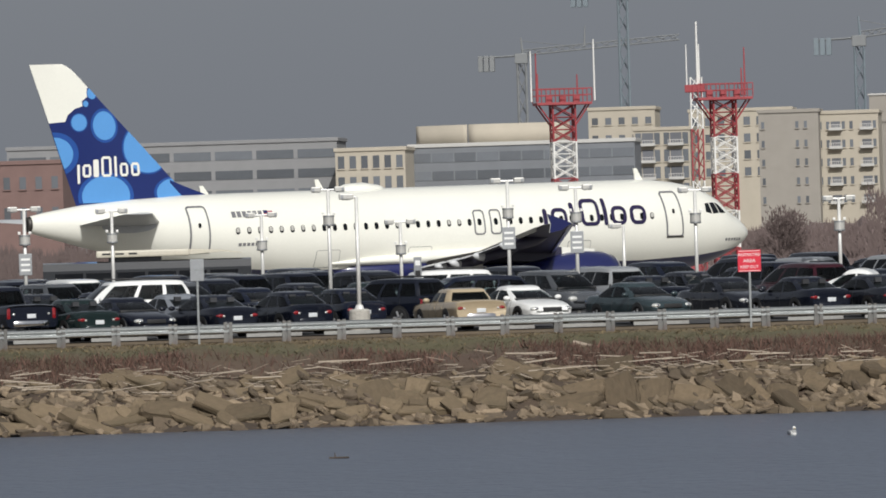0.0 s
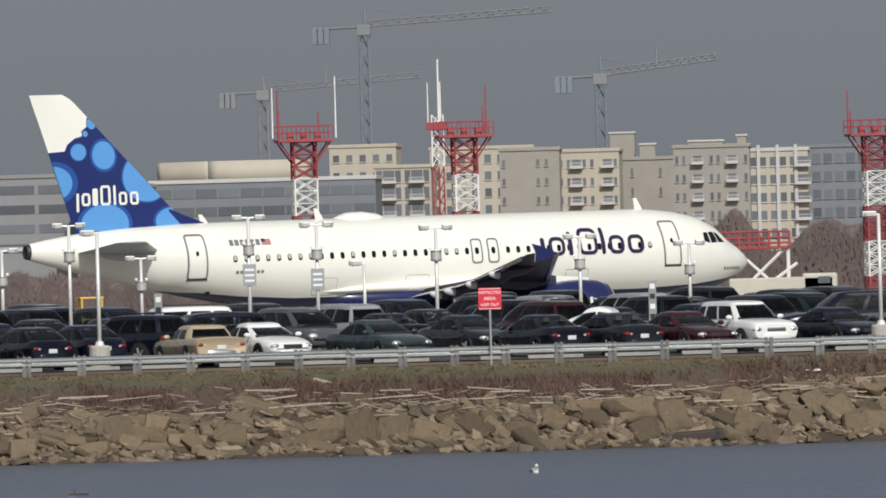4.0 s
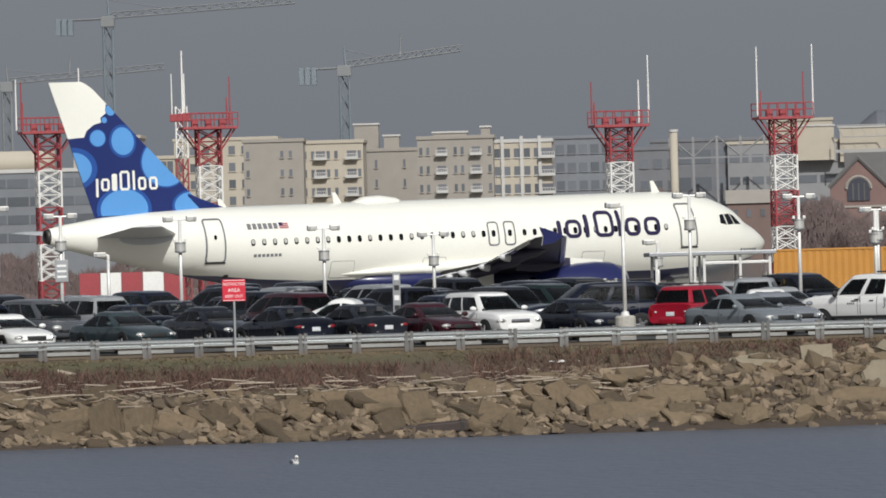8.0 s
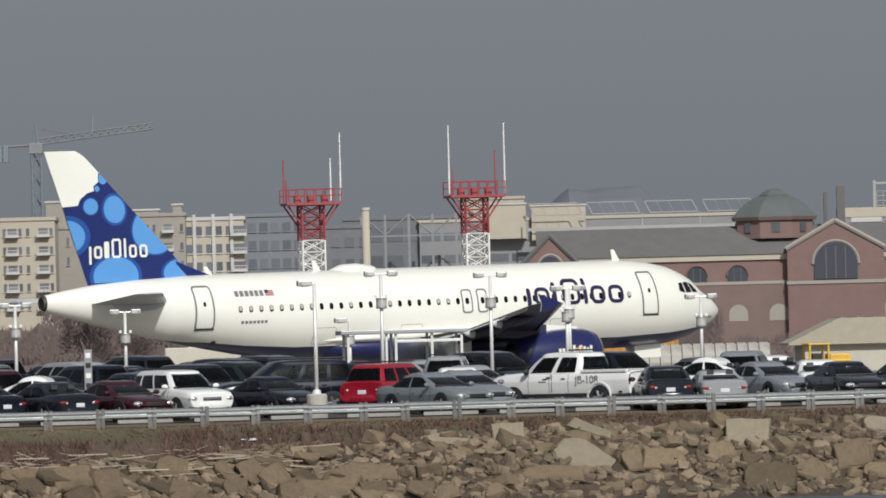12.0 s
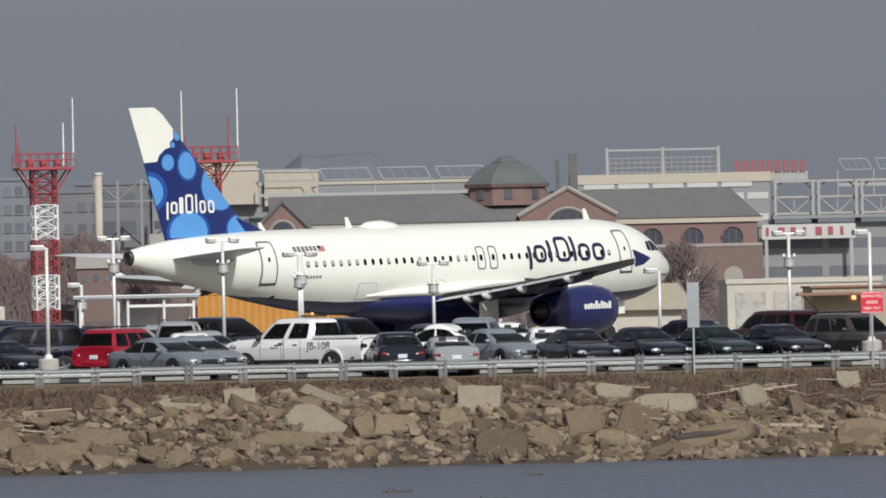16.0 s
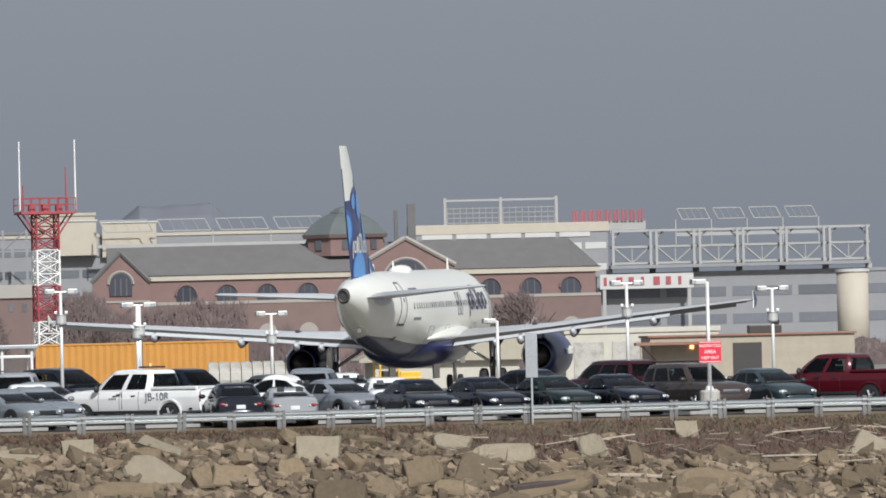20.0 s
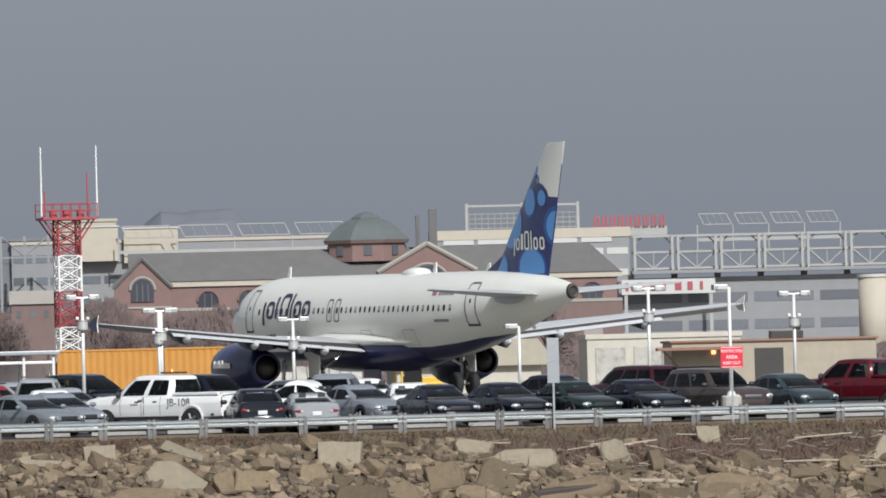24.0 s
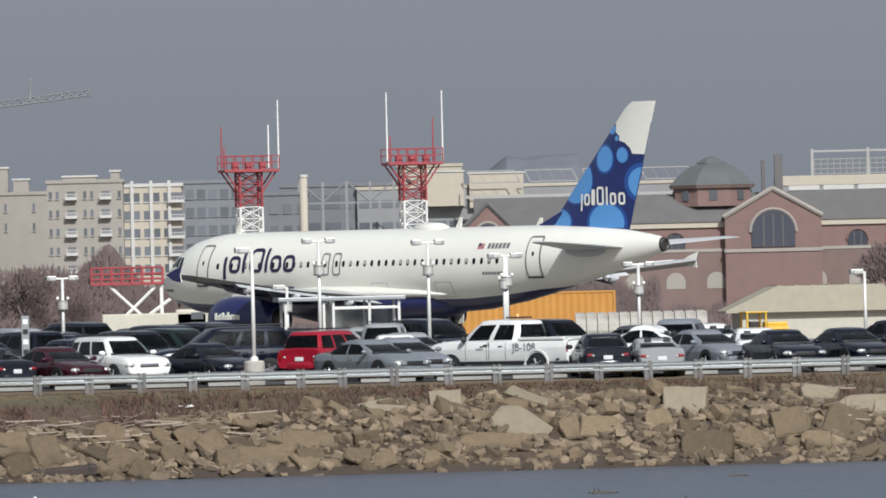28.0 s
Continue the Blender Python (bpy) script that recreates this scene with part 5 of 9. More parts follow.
def pickup_truck(x, y, off, turn, paint, label, bars):
    kind = "crew_pickup" if bars else "pickup"
    c = car(kind, x, y, lot_z(off), turn, paint, label, True, "pickup truck", "pickup_truck")
    hl, xc, xw = CARS[kind][0], CARS[kind][5][0] - 0.06, CARS[kind][7][0]
    part("load_bed", box(-hl + 0.1, xc, -0.82, 0.82, 0.95, 1.292, 0.01), PLASTIC, c, "dark load bed liner")
    for sgn in (1, -1):
        part("bed_rail", box(-hl + 0.06, xc, sgn * 0.9 - 0.07, sgn * 0.9 + 0.07, 1.25, 1.36, 0.03), PAINT[paint], c)
        part("fender_flare", loft([[(xw + r * math.cos(radians(a)), sgn * yy, 0.38 + r * math.sin(radians(a))) for r, yy in ((0.5, 0.98), (0.56, 1.0), (0.56, 1.03), (0.5, 1.035))] for a in range(0, 181, 15)]), PAINT[paint], c)
        part("door_seam", box(0.28, 0.3, sgn * 1.0 - 0.008, sgn * 1.0 + 0.008, 0.6, 1.22), PLASTIC, c)
        part("door_handle", box(0.36, 0.52, sgn * 1.01 - 0.02, sgn * 1.01 + 0.02, 1.08, 1.13, 0.01), PLASTIC, c)
    part("tailgate", box(-hl - 0.02, -hl + 0.08, -0.78, 0.78, 0.7, 1.3, 0.03), PAINT[paint], c)
    if bars:
        rack = part("beacon_bar", box(-0.4, -0.2, -0.62, 0.62, 2.03, 2.09, 0.02), PLASTIC, c)
        part("beacon", tube((-0.3, 0.1, 2.09), (-0.3, 0.1, 2.19), 0.09, 0.06, 12), mat("amber_lens", (0.7, 0.28, 0.02), 0.2, coat=1.0), rack, "amber beacon")
        for sgn in (1, -1):
            m = pose(-1.32, sgn * 1.012, 1.0, 90, 0, 180 if sgn > 0 else 0)
            text("unit_number", "JB-108", 0.4, OUTLINE, c, m)
            for k in range(4):
                part("door_mark", box(0.55 + 0.09 * k, 0.61 + 0.09 * k, sgn * 1.008 - 0.006, sgn * 1.008 + 0.006, 0.93, 0.99), OUTLINE, c)
    return c


TRUCK_A, TRUCK_B = Vector((5.8, 319.0)), Vector((30.75, 322.42))
pickup_truck(TRUCK_A.x, TRUCK_A.y, 7.5, 139.0, "white", "white crew-cab pickup truck with amber beacon and unit number", True)
pickup_truck(TRUCK_B.x, TRUCK_B.y, 9, OUT + 24, "darkred", "dark red pickup truck with chrome bumper", False)

# the lines further back
random.seed(21)
FAR_PAINTS = ["black"] * 7 + ["charcoal"] * 4 + ["green", "navy", "navy", "maroon", "charcoal", "grey", "grey", "black", "bluesilver", "silver", "white"]
WORDS = dict(black="black", charcoal="charcoal grey", green="dark green", navy="dark blue", maroon="dark maroon", teal="dark teal", grey="grey", brown="brown", bluesilver="blue grey", silver="silver", white="white")
KIND_WORDS = dict(sedan="saloon car", hatch="hatchback", suv="off-road car", van="people carrier")
TAKEN = [Vector((x, y)) for kind, x, y, *rest in NEAR_CARS] + [TRUCK_A, TRUCK_B]
for off, s0, s1 in ((11, -4, 80), (21, -6, 74), (26.5, -8, 62), (37.5, -10, 54), (43, -10, 48), (54, -12, 45)):
    s = s0 + random.uniform(0, 1)
    while s < s1:
        p = lot(s, off)
        kind = random.choice(("sedan", "sedan", "sedan", "suv", "hatch", "van"))
        paint = random.choice(FAR_PAINTS if off > 24 or s > 46 else FAR_PAINTS[:17])
        turn = random.choice((IN, OUT)) + random.uniform(-3, 3) + (8 if off > 12 else 0)
        if all((Vector((p.x, p.y)) - q).length > (5.0 if off < 24 else 3.9) for q in TAKEN) and random.random() < 0.93:
            car(kind, p.x, p.y, lot_z(off), turn, paint, f"{WORDS[paint]} {KIND_WORDS[kind]} parked in a back line", False)
        s += random.uniform(2.6, 3.0)


# ---- lamps, signs and fixtures of the car park ----
def drum(bm, x, y, z, r, h):
    rings = [[(x + q * math.cos(2 * math.pi * i / 14), y + q * math.sin(2 * math.pi * i / 14), z + k) for i in range(14)] for q, k in ((r * 0.8, 0), (r, 0.03), (r, h - 0.05), (r * 0.9, h))]
    t2 = loft(rings)
    me = bpy.data.meshes.new("tmp")
    t2.to_mesh(me)
    t2.free()
    bm.from_mesh(me)
    bpy.data.meshes.remove(me)
    return bm


HEADGREY = mat("lamp_head_metal", (0.5, 0.49, 0.46), 0.45, 0.2, vary=0.12)


def lamp(x, y, top, off, heads, sleeve, base=False, panel=False):
    z0 = lot_z(off)
    h = top - z0
    label = "pale metal car park lamp with two square heads" if heads == 2 else ("pale metal car park lamp on a concrete base" if base else "pale metal car park lamp with one square head")
    c = thing("lamp_post", Matrix.Translation((x, y, z0)) @ pose(0, 0, 0, 0, 0, 8), label, "lamp post", "car park lamps")
    part("pole", tube((0, 0, 0.4 if base else 0), (0, 0, h - 0.1), 0.075, 0.06, 10), POLEWHITE, c, smooth=True)
    if base:
        part("concrete_base", loft([[(r * math.cos(2 * math.pi * i / 16), r * math.sin(2 * math.pi * i / 16), z) for i in range(16)] for z, r in ((-0.2, 0.37), (0.78, 0.36), (0.84, 0.3))]), CONCRETE, c, "round concrete base")
        part("base_plate", tube((0, 0, 0.82), (0, 0, 0.98), 0.17, 0.12, 12), POLEWHITE, c)
    hx, hr = (0.43, 0.19) if heads == 2 else (0.34, 0.25)
    for sgn in ((1, -1) if heads == 2 else (-1,)):
        arm = part("arm", tube((0, 0, h - 0.12), (sgn * 0.5, 0, h - 0.1), 0.035), POLEWHITE, c)
        head = part("lamp_head", box(sgn * hx - hr, sgn * hx + hr, -hr, hr, h - 0.19, h + 0.0, 0.035), HEADGREY, arm, "square pale lamp head")
        part("visor", box(sgn * (hx + hr * 0.62) - 0.05, sgn * (hx + hr * 0.62) + 0.05, -hr - 0.006, hr + 0.006, h - 0.17, h - 0.03, 0.01), SIGN_BACK, head, "grey end visor")
        part("lens", tube((sgn * (0.45 if heads == 2 else 0.34), 0, h - 0.215), (sgn * (0.45 if heads == 2 else 0.34), 0, h - 0.195), 0.15, n=12), LENS_CLEAR, arm)
    if sleeve:
        s = part("sleeve", drum(bmesh.new(), 0, 0, h - sleeve, 0.2, 0.4), HEADGREY, c, "drum-shaped fixture on the pole")
        for zz in (0.02, 0.34):
            part("band", tube((0, 0, h - sleeve + zz), (0, 0, h - sleeve + zz + 0.05), 0.212, n=14), SIGN_BACK, s, "grey band")
        for sgn in (1, -1):
            part("bracket", box(sgn * 0.2 - 0.05, sgn * 0.2 + 0.05, -0.06, 0.06, h - sleeve + 0.42, h - sleeve + 0.52, 0.01), POLEWHITE, s)
    if panel:
        p = part("sign_panel", box(-0.24, 0.24, -0.11, -0.085, h - sleeve - 1.1, h - sleeve - 0.3, 0.01), SIGN_BACK, c, "grey sign panel")
        for k in range(3):
            part("bar", box(-0.17, 0.17, -0.118, -0.108, h - sleeve - 0.95 + 0.2 * k, h - sleeve - 0.87 + 0.2 * k), SIGN_WHITE, p)
    return c


for row in (
    (-44.78, 333.01, 7.87, 30, 2, 1.45, False, True), (-42.8, 343.38, 7.79, 40, 2, 1.35), (-37.78, 350.15, 7.5, 46, 2, 1.5), (-33.18, 330.6, 8.24, 26, 2, 1.45),
    (-29.92, 307.73, 7.77, 2.9, 1, 0, True), (-32.61, 352.9, 7.08, 48, 2, 1.4), (-26.48, 329.52, 8.35, 24, 2, 1.5, False, True), (-24.01, 329.87, 8.03, 24, 2, 1.4, False, True),
    (-24.07, 356.12, 6.67, 50, 1, 0), (-19.8, 332.48, 7.83, 26, 2, 1.35), (-14.89, 341.25, 7.41, 34, 2, 1.35), (-11.15, 353.89, 7.12, 46, 2, 1.35),
    (-3.27, 311.48, 7.73, 2.9, 1, 0, True), (-2.41, 359.16, 6.58, 50, 1, 1.1), (-1.04, 335.12, 8.2, 26, 2, 1.4), (3.03, 337.71, 8.07, 28, 2, 1.35),
    (6.01, 346.21, 7.55, 36, 2, 1.4), (11.37, 353.02, 7.14, 42, 2, 1.3), (20.51, 358.34, 6.67, 46, 1, 0), (24.35, 339.7, 7.91, 27, 2, 1.4),
    (25.45, 315.51, 7.71, 2.9, 1, 0, True), (30.54, 347.63, 7.64, 34, 2, 1.4), (6.11, 346.22, 7.56, 36, 2, 1.3)):
    lamp(*row)


def notice(x, y, z_foot, z_top, w, h, red):
    c = thing("sign_post", Matrix.Translation((x, y, z_foot)) @ pose(0, 0, 0, 0, 0, 4), "red restricted-area sign on a steel post" if red else "grey back of a road sign on a steel post", "sign")
    ht = z_top - z_foot
    part("post", box(-0.035, 0.035, -0.025, 0.025, -0.3, ht - 0.03, 0.006), GALV, c)
    p = part("panel", box(-w / 2, w / 2, -0.05, -0.026, ht - h, ht, 0.006), SIGN_RED if red else SIGN_BACK, c, "red panel with white lettering" if red else "plain grey panel")
    if red:
        for k, words in enumerate(("RESTRICTED", "AREA", "KEEP OUT")):
            text("lettering", words, 0.135 if k != 1 else 0.17, SIGN_WHITE, p, pose(0, -0.054, ht - h * (0.22 + 0.28 * k), 90, 0, 0))
        for z in (ht - h + 0.03, ht - 0.035):
            part("border", box(-w / 2 + 0.03, w / 2 - 0.03, -0.0525, -0.049, z - 0.008, z + 0.008), SIGN_WHITE, p)
    else:
        part("seam", box(-w / 2, w / 2, -0.054, -0.049, ht - h * 0.52, ht - h * 0.48), GALV, p)
    return c


for x, y, top, w, h, red in ((-16.46, 306.34, 5.44, 0.78, 0.74, True), (25.22, 312.2, 5.53, 0.78, 0.74, True), (-35.01, 303.78, 5.69, 0.46, 0.74, False), (18.97, 311.37, 5.97, 0.42, 1.55, False)):
    notice(x, y, 2.8, top, w, h, red)

for x, y, top, off in ((-29.08, 321.08, 5.55, 16), (-11.55, 323.54, 5.56, 16)):
    c = thing("aisle_sign", Matrix.Translation((x, y, lot_z(off))), "narrow grey aisle sign with dark symbols on a post", "sign")
    ht = top - lot_z(off)
    part("post", tube((0, 0, -0.1), (0, 0, ht - 0.1), 0.04), GALV, c)
    p = part("panel", box(-0.14, 0.14, -0.07, -0.045, ht - 1.45, ht, 0.008), SIGN_BACK, c, "narrow grey panel")
    for k in range(4):
        part("symbol", box(-0.09, 0.09, -0.078, -0.068, ht - 0.3 - 0.36 * k, ht - 0.12 - 0.36 * k, 0.003), PLASTIC if k % 2 else SIGN_WHITE, p)

# bus shelter
CLEAR = mat("clear_glass", (0.85, 0.9, 0.9), 0.05, vary=0.03)
CLEAR.node_tree.nodes["Principled BSDF"].inputs["Transmission Weight"].default_value = 0.95
c = thing("bus_shelter", pose(-0.31, 350, lot_z(42), 0, 0, 6), "open bus shelter with grey flat roof and glass panels", "bus shelter")
H = 6.04 - lot_z(42)
part("roof", box(-2.5, 2.45, -1.1, 1.1, H - 0.16, H, 0.03), SIGN_BACK, c, "flat grey roof")
for x in (-2.2, -0.72, -0.35, 1.05, 2.2):
    for y in (-0.9, 0.9):
        part("upright", box(x - 0.05, x + 0.05, y - 0.05, y + 0.05, 0, H - 0.16, 0.01), POLEWHITE, c)
for x0, x1 in ((-0.3, 1.0), (1.1, 2.15)):
    part("pane", box(x0, x1, 0.87, 0.89, 0.3, H - 0.35), CLEAR, c, "clear glass panel")
    part("rail", box(x0, x1, -0.92, -0.88, H - 0.5, H - 0.4, 0.01), POLEWHITE, c)
part("bench", box(-0.2, 2.0, 0.3, 0.7, 0.42, 0.48, 0.02), DARKMETAL, c)

# dark shuttle bus at the back of the car park
bus_l = 8.6
c = thing("shuttle_bus", pose(-44.93, 372, 3.3, 0, 0, 6), "dark shuttle bus parked behind the cars", "bus")
H = 5.79 - 3.3
CREAM_POD = mat("cream_roof_plastic", (0.56, 0.52, 0.43), 0.5, vary=0.1)
BUSPAINT = mat("bus_dark_paint", (0.02, 0.022, 0.026), 0.3, coat=0.8)
part("body", loft([[(x, s * w, z) for w, z in ((1.2, 0.35), (1.25, 0.6), (1.25, H - 0.35), (1.1, H - 0.05), (0.6, H)) for s in (1,)] + [(x, -w, z) for w, z in ((0.6, H), (1.1, H - 0.05), (1.25, H - 0.35), (1.25, 0.6), (1.2, 0.35))] for x in (-bus_l / 2, -bus_l / 2 + 0.15, bus_l / 2 - 0.3, bus_l / 2)]), BUSPAINT, c)
for k in range(6):
    part("window", box(-bus_l / 2 + 0.5 + 1.28 * k, -bus_l / 2 + 1.65 + 1.28 * k, -1.275, -1.24, H - 1.15, H - 0.45, 0.01), GLASS, c)
part("roof_unit", box(-1.6, 0.6, -0.7, 0.7, H - 0.02, H + 0.16, 0.05), BUSPAINT, c)
slab = part("roof_pod", box(-2.1, 1.75, -0.95, 0.95, H + 0.15, H + 0.44, 0.08), CREAM_POD, c, "cream roof pod with dark vents")
for k in range(3):
    part("vent", box(-1.85 + 0.55 * k, -1.5 + 0.55 * k, -0.958, -0.94, H + 0.26, H + 0.34, 0.006), PLASTIC, slab)
part("pod_tail", loft([[(x, y, z) for y, z in ((-0.9, z0), (0.9, z0), (0.9, z1), (-0.9, z1))] for x, z0, z1 in ((1.75, H + 0.2, H + 0.42), (3.1, H + 0.28, H + 0.36), (3.9, H + 0.2, H + 0.23))]), CREAM_POD, slab, "tapering tail of the roof pod")
for x in (-2.7, 2.6):
    for y in (-1.1, 1.1):
        part("wheel", tube((x, y - 0.14, 0.45), (x, y + 0.14, 0.45), 0.45, n=18), RUBBER, c)


# ---- airfield masts and equipment ----
def mast(x, y, z0, top, w, plat, whips, lattice=None, label="red and white lattice mast with a railed aerial platform"):
    """A square lattice mast in red and white bands under a railed platform."""
    c = thing("aerial_mast", pose(x, y, z0, 0, 0, 12), label, "mast", "aerial masts")
    h = top - z0
    deck = h - 1.25
    bands = [deck * k / 5 for k in range(6)]
    for i, (a, b) in enumerate(zip(bands, bands[1:])):
        bm = bmesh.new()
        n = 4
        for px, py in ((1, 1), (1, -1), (-1, -1), (-1, 1)):
            add_tube(bm, (px * w / 2, py * w / 2, a), (px * w / 2, py * w / 2, b), 0.085, n=5)
        for (ax, ay), (bx_, by_) in (((-1, -1), (1, -1)), ((1, -1), (1, 1)), ((1, 1), (-1, 1)), ((-1, 1), (-1, -1))):
            for k in range(3):
                z1, z2 = a + (b - a) * k / 3, a + (b - a) * (k + 1) / 3
                p, q = (ax * w / 2, ay * w / 2), (bx_ * w / 2, by_ * w / 2)
                if k % 2:
                    p, q = q, p
                add_tube(bm, (*p, z1), (*q, z2), 0.05, n=4)
                add_tube(bm, (*q, z1), (*p, z2), 0.05, n=4)
                add_tube(bm, (*p, z2), (*q, z2), 0.042, n=4)
        part("lattice_section", bm, TOWER_RED if i % 2 == 0 else TOWER_WHITE, c, "red lattice section" if i % 2 == 0 else "white lattice section")
    d = part("deck", box(-plat / 2, plat / 2, -plat * 0.32, plat * 0.32, deck, deck + 0.2, 0.02), TOWER_RED, c)
    for sx in (-1, 1):
        for sy in (-1, 1):
            part("knee_brace", tube((sx * w / 2, sy * w / 2, deck - 1.6), (sx * plat * 0.46, sy * w / 2, deck), 0.07, n=5), TOWER_RED, d)
    for sy in (-1, 1):
        bm = bmesh.new()
        for z in (0.55, 1.05):
            add_tube(bm, (-plat / 2, sy * plat * 0.32, deck + 0.2 + z), (plat / 2, sy * plat * 0.32, deck + 0.2 + z), 0.042, n=5)
        for k in range(7):
            add_tube(bm, (-plat / 2 + plat * k / 6, sy * plat * 0.32, deck + 0.2), (-plat / 2 + plat * k / 6, sy * plat * 0.32, deck + 1.25), 0.042, n=5)
        part("railing", bm, TOWER_RED, d)
    for k in range(3):
        part("equipment_box", box(-plat * 0.3 + k * plat * 0.25, -plat * 0.3 + k * plat * 0.25 + 0.5, -0.2, 0.3, deck + 0.2, deck + 0.8, 0.03), TOWER_RED, d)
    for dx, dh, red in whips:
        part("whip_aerial", tube((dx, 0, deck + 0.3), (dx, 0, deck + 1.25 + dh), 0.075, 0.05, 6), TOWER_RED if red else TOWER_WHITE, d, "thin red whip aerial" if red else "white whip aerial")
    return c


MAST_Y = 700
for args in ((-51.76, 18.55, ((-2.0, 2.8, True), (-1.9, 1.2, True), (1.2, 1.1, True), (2.55, 3.8, False), (-2.4, 3.0, False))),
             (-39.28, 18.55, ((1.75, 2.8, True), (1.5, 1.2, True))),
             (-7.45, 17.82, ((-2.1, 2.3, True), (-1.9, 0.7, True), (1.62, 2.4, False), (2.4, 4.3, False))),
             (5.23, 18.09, ((-1.95, 4.4, False), (2.45, 4.5, False), (1.7, 2.4, True), (-1.7, 1.0, True)))):
    mast(args[0], MAST_Y, 3.0, args[1], 1.75, 4.3, args[2])

c = thing("radio_mast", pose(-42.19, 715, 3.0), "slender red and white lattice radio mast with tall whips", "mast")
TOPZ = 19.43 - 3.0
for k in range(4):
    bm = bmesh.new()
    a, b = TOPZ * k / 4, TOPZ * (k + 1) / 4
    for px, py in ((0.45, -0.35), (-0.45, -0.35), (0, 0.5)):
        add_tube(bm, (px, py, a), (px, py, b), 0.07, n=5)
    for i in range(4):
        z1, z2 = a + (b - a) * i / 4, a + (b - a) * (i + 1) / 4
        add_tube(bm, (0.45, -0.35, z1), (-0.45, -0.35, z2), 0.045, n=4)
        add_tube(bm, (-0.45, -0.35, z1), (0, 0.5, z2), 0.045, n=4)
        add_tube(bm, (0, 0.5, z1), (0.45, -0.35, z2), 0.045, n=4)
    part("lattice_section", bm, TOWER_RED if k % 2 == 0 else TOWER_WHITE, c)
part("head_frame", box(-0.9, 0.7, -0.5, 0.5, TOPZ - 1.2, TOPZ - 0.6, 0.05), TOWER_RED, c)
for dx, dz, r in ((-0.75, 2.6, 0.06), (0.1, 4.4, 0.1), (0.25, 2.6, 0.07)):
    part("whip_aerial", tube((dx, 0, TOPZ - 0.8), (dx, 0, TOPZ + dz), r, r * 0.7, 6), TOWER_WHITE, c)

# red lift platform on a white chassis
c = thing("lift_truck", pose(-11.5, 520, 3.1, 0, 0, 0), "cream service truck carrying a red railed lift platform", "service truck")
ZP = 7.34 - 3.1
ZC = 5.89 - 3.1
FAR_PANE = mat("dull_cab_glass", (0.10, 0.11, 0.12), 0.3, vary=0.1)
TRUCK_CREAM = mat("cream_truck_paint", (0.50, 0.47, 0.39), 0.6, vary=0.12)
part("chassis", box(-2.6, 3.4, -1.2, 1.2, 0.5, ZC - 0.2, 0.08), TRUCK_CREAM, c)
part("cab", box(1.6, 3.6, -1.2, 1.2, 0.5, ZC, 0.15), TRUCK_CREAM, c)
part("cab_window", box(2.5, 3.2, -1.22, -1.19, ZC - 0.6, ZC - 0.2, 0.01), FAR_PANE, c)
part("platform", box(-3.2, 0.9, -1.3, 1.3, ZP, ZP + 0.16, 0.02), TOWER_RED, c, "red platform deck")
for y in (-1.3, 1.3):
    bm = bmesh.new()
    for k in range(8):
        add_tube(bm, (-3.2 + 4.1 * k / 7, y, ZP + 0.1), (-3.2 + 4.1 * k / 7, y, ZP + 1.0), 0.05, n=5)
    for z in (0.35, 0.65, 1.0):
        add_tube(bm, (-3.2, y, ZP + z), (0.9, y, ZP + z), 0.06, n=5)
    part("railing", bm, TOWER_RED, c, "red railing")
for y in (-1.0, 1.0):
    for a, b in (((-2.2, 1.6), (0.6, ZP)), ((0.6, 1.6), (-2.2, ZP)), ((0.8, 1.6), (0.8, ZP)), ((-1.2, 1.6), (1.3, ZP * 0.8))):
        part("scissor_arm", tube((a[0], y, a[1]), (b[0], y, b[1]), 0.09, n=6), TOWER_WHITE, c, "white lattice support")
for x in (-1.7, 2.7):
    for y in (-1.05, 1.05):
        part("wheel", tube((x, y - 0.15, 0.45), (x, y + 0.15, 0.45), 0.45, n=16), RUBBER, c)

# red and white barrier boards
BX0, BX1, BZ = -33.3, -27.76, 6.03
for k in range(5):
    c = thing("barrier", pose(BX0 + (BX1 - BX0) * (k + 0.5) / 5, 470 - 0.05 * k, 3.06), ("red" if k % 2 == 0 else "white") + " plastic barrier block beside the taxiway", "barrier", "barrier blocks")
    w = (BX1 - BX0) / 10
    part("block", loft([[(x, y, z) for y, z in ((-0.3, 0), (-0.3, 0.2), (-0.12, 0.4), (-0.1, BZ - 3.06), (0.1, BZ - 3.06), (0.12, 0.4), (0.3, 0.2), (0.3, 0))] for x in (-w + 0.02, w - 0.02)]), TOWER_RED if k % 2 == 0 else TOWER_WHITE, c)
    part("foot", box(-w * 0.8, -w * 0.5, -0.36, 0.36, -0.02, 0.09, 0.02), RUBBER, c)

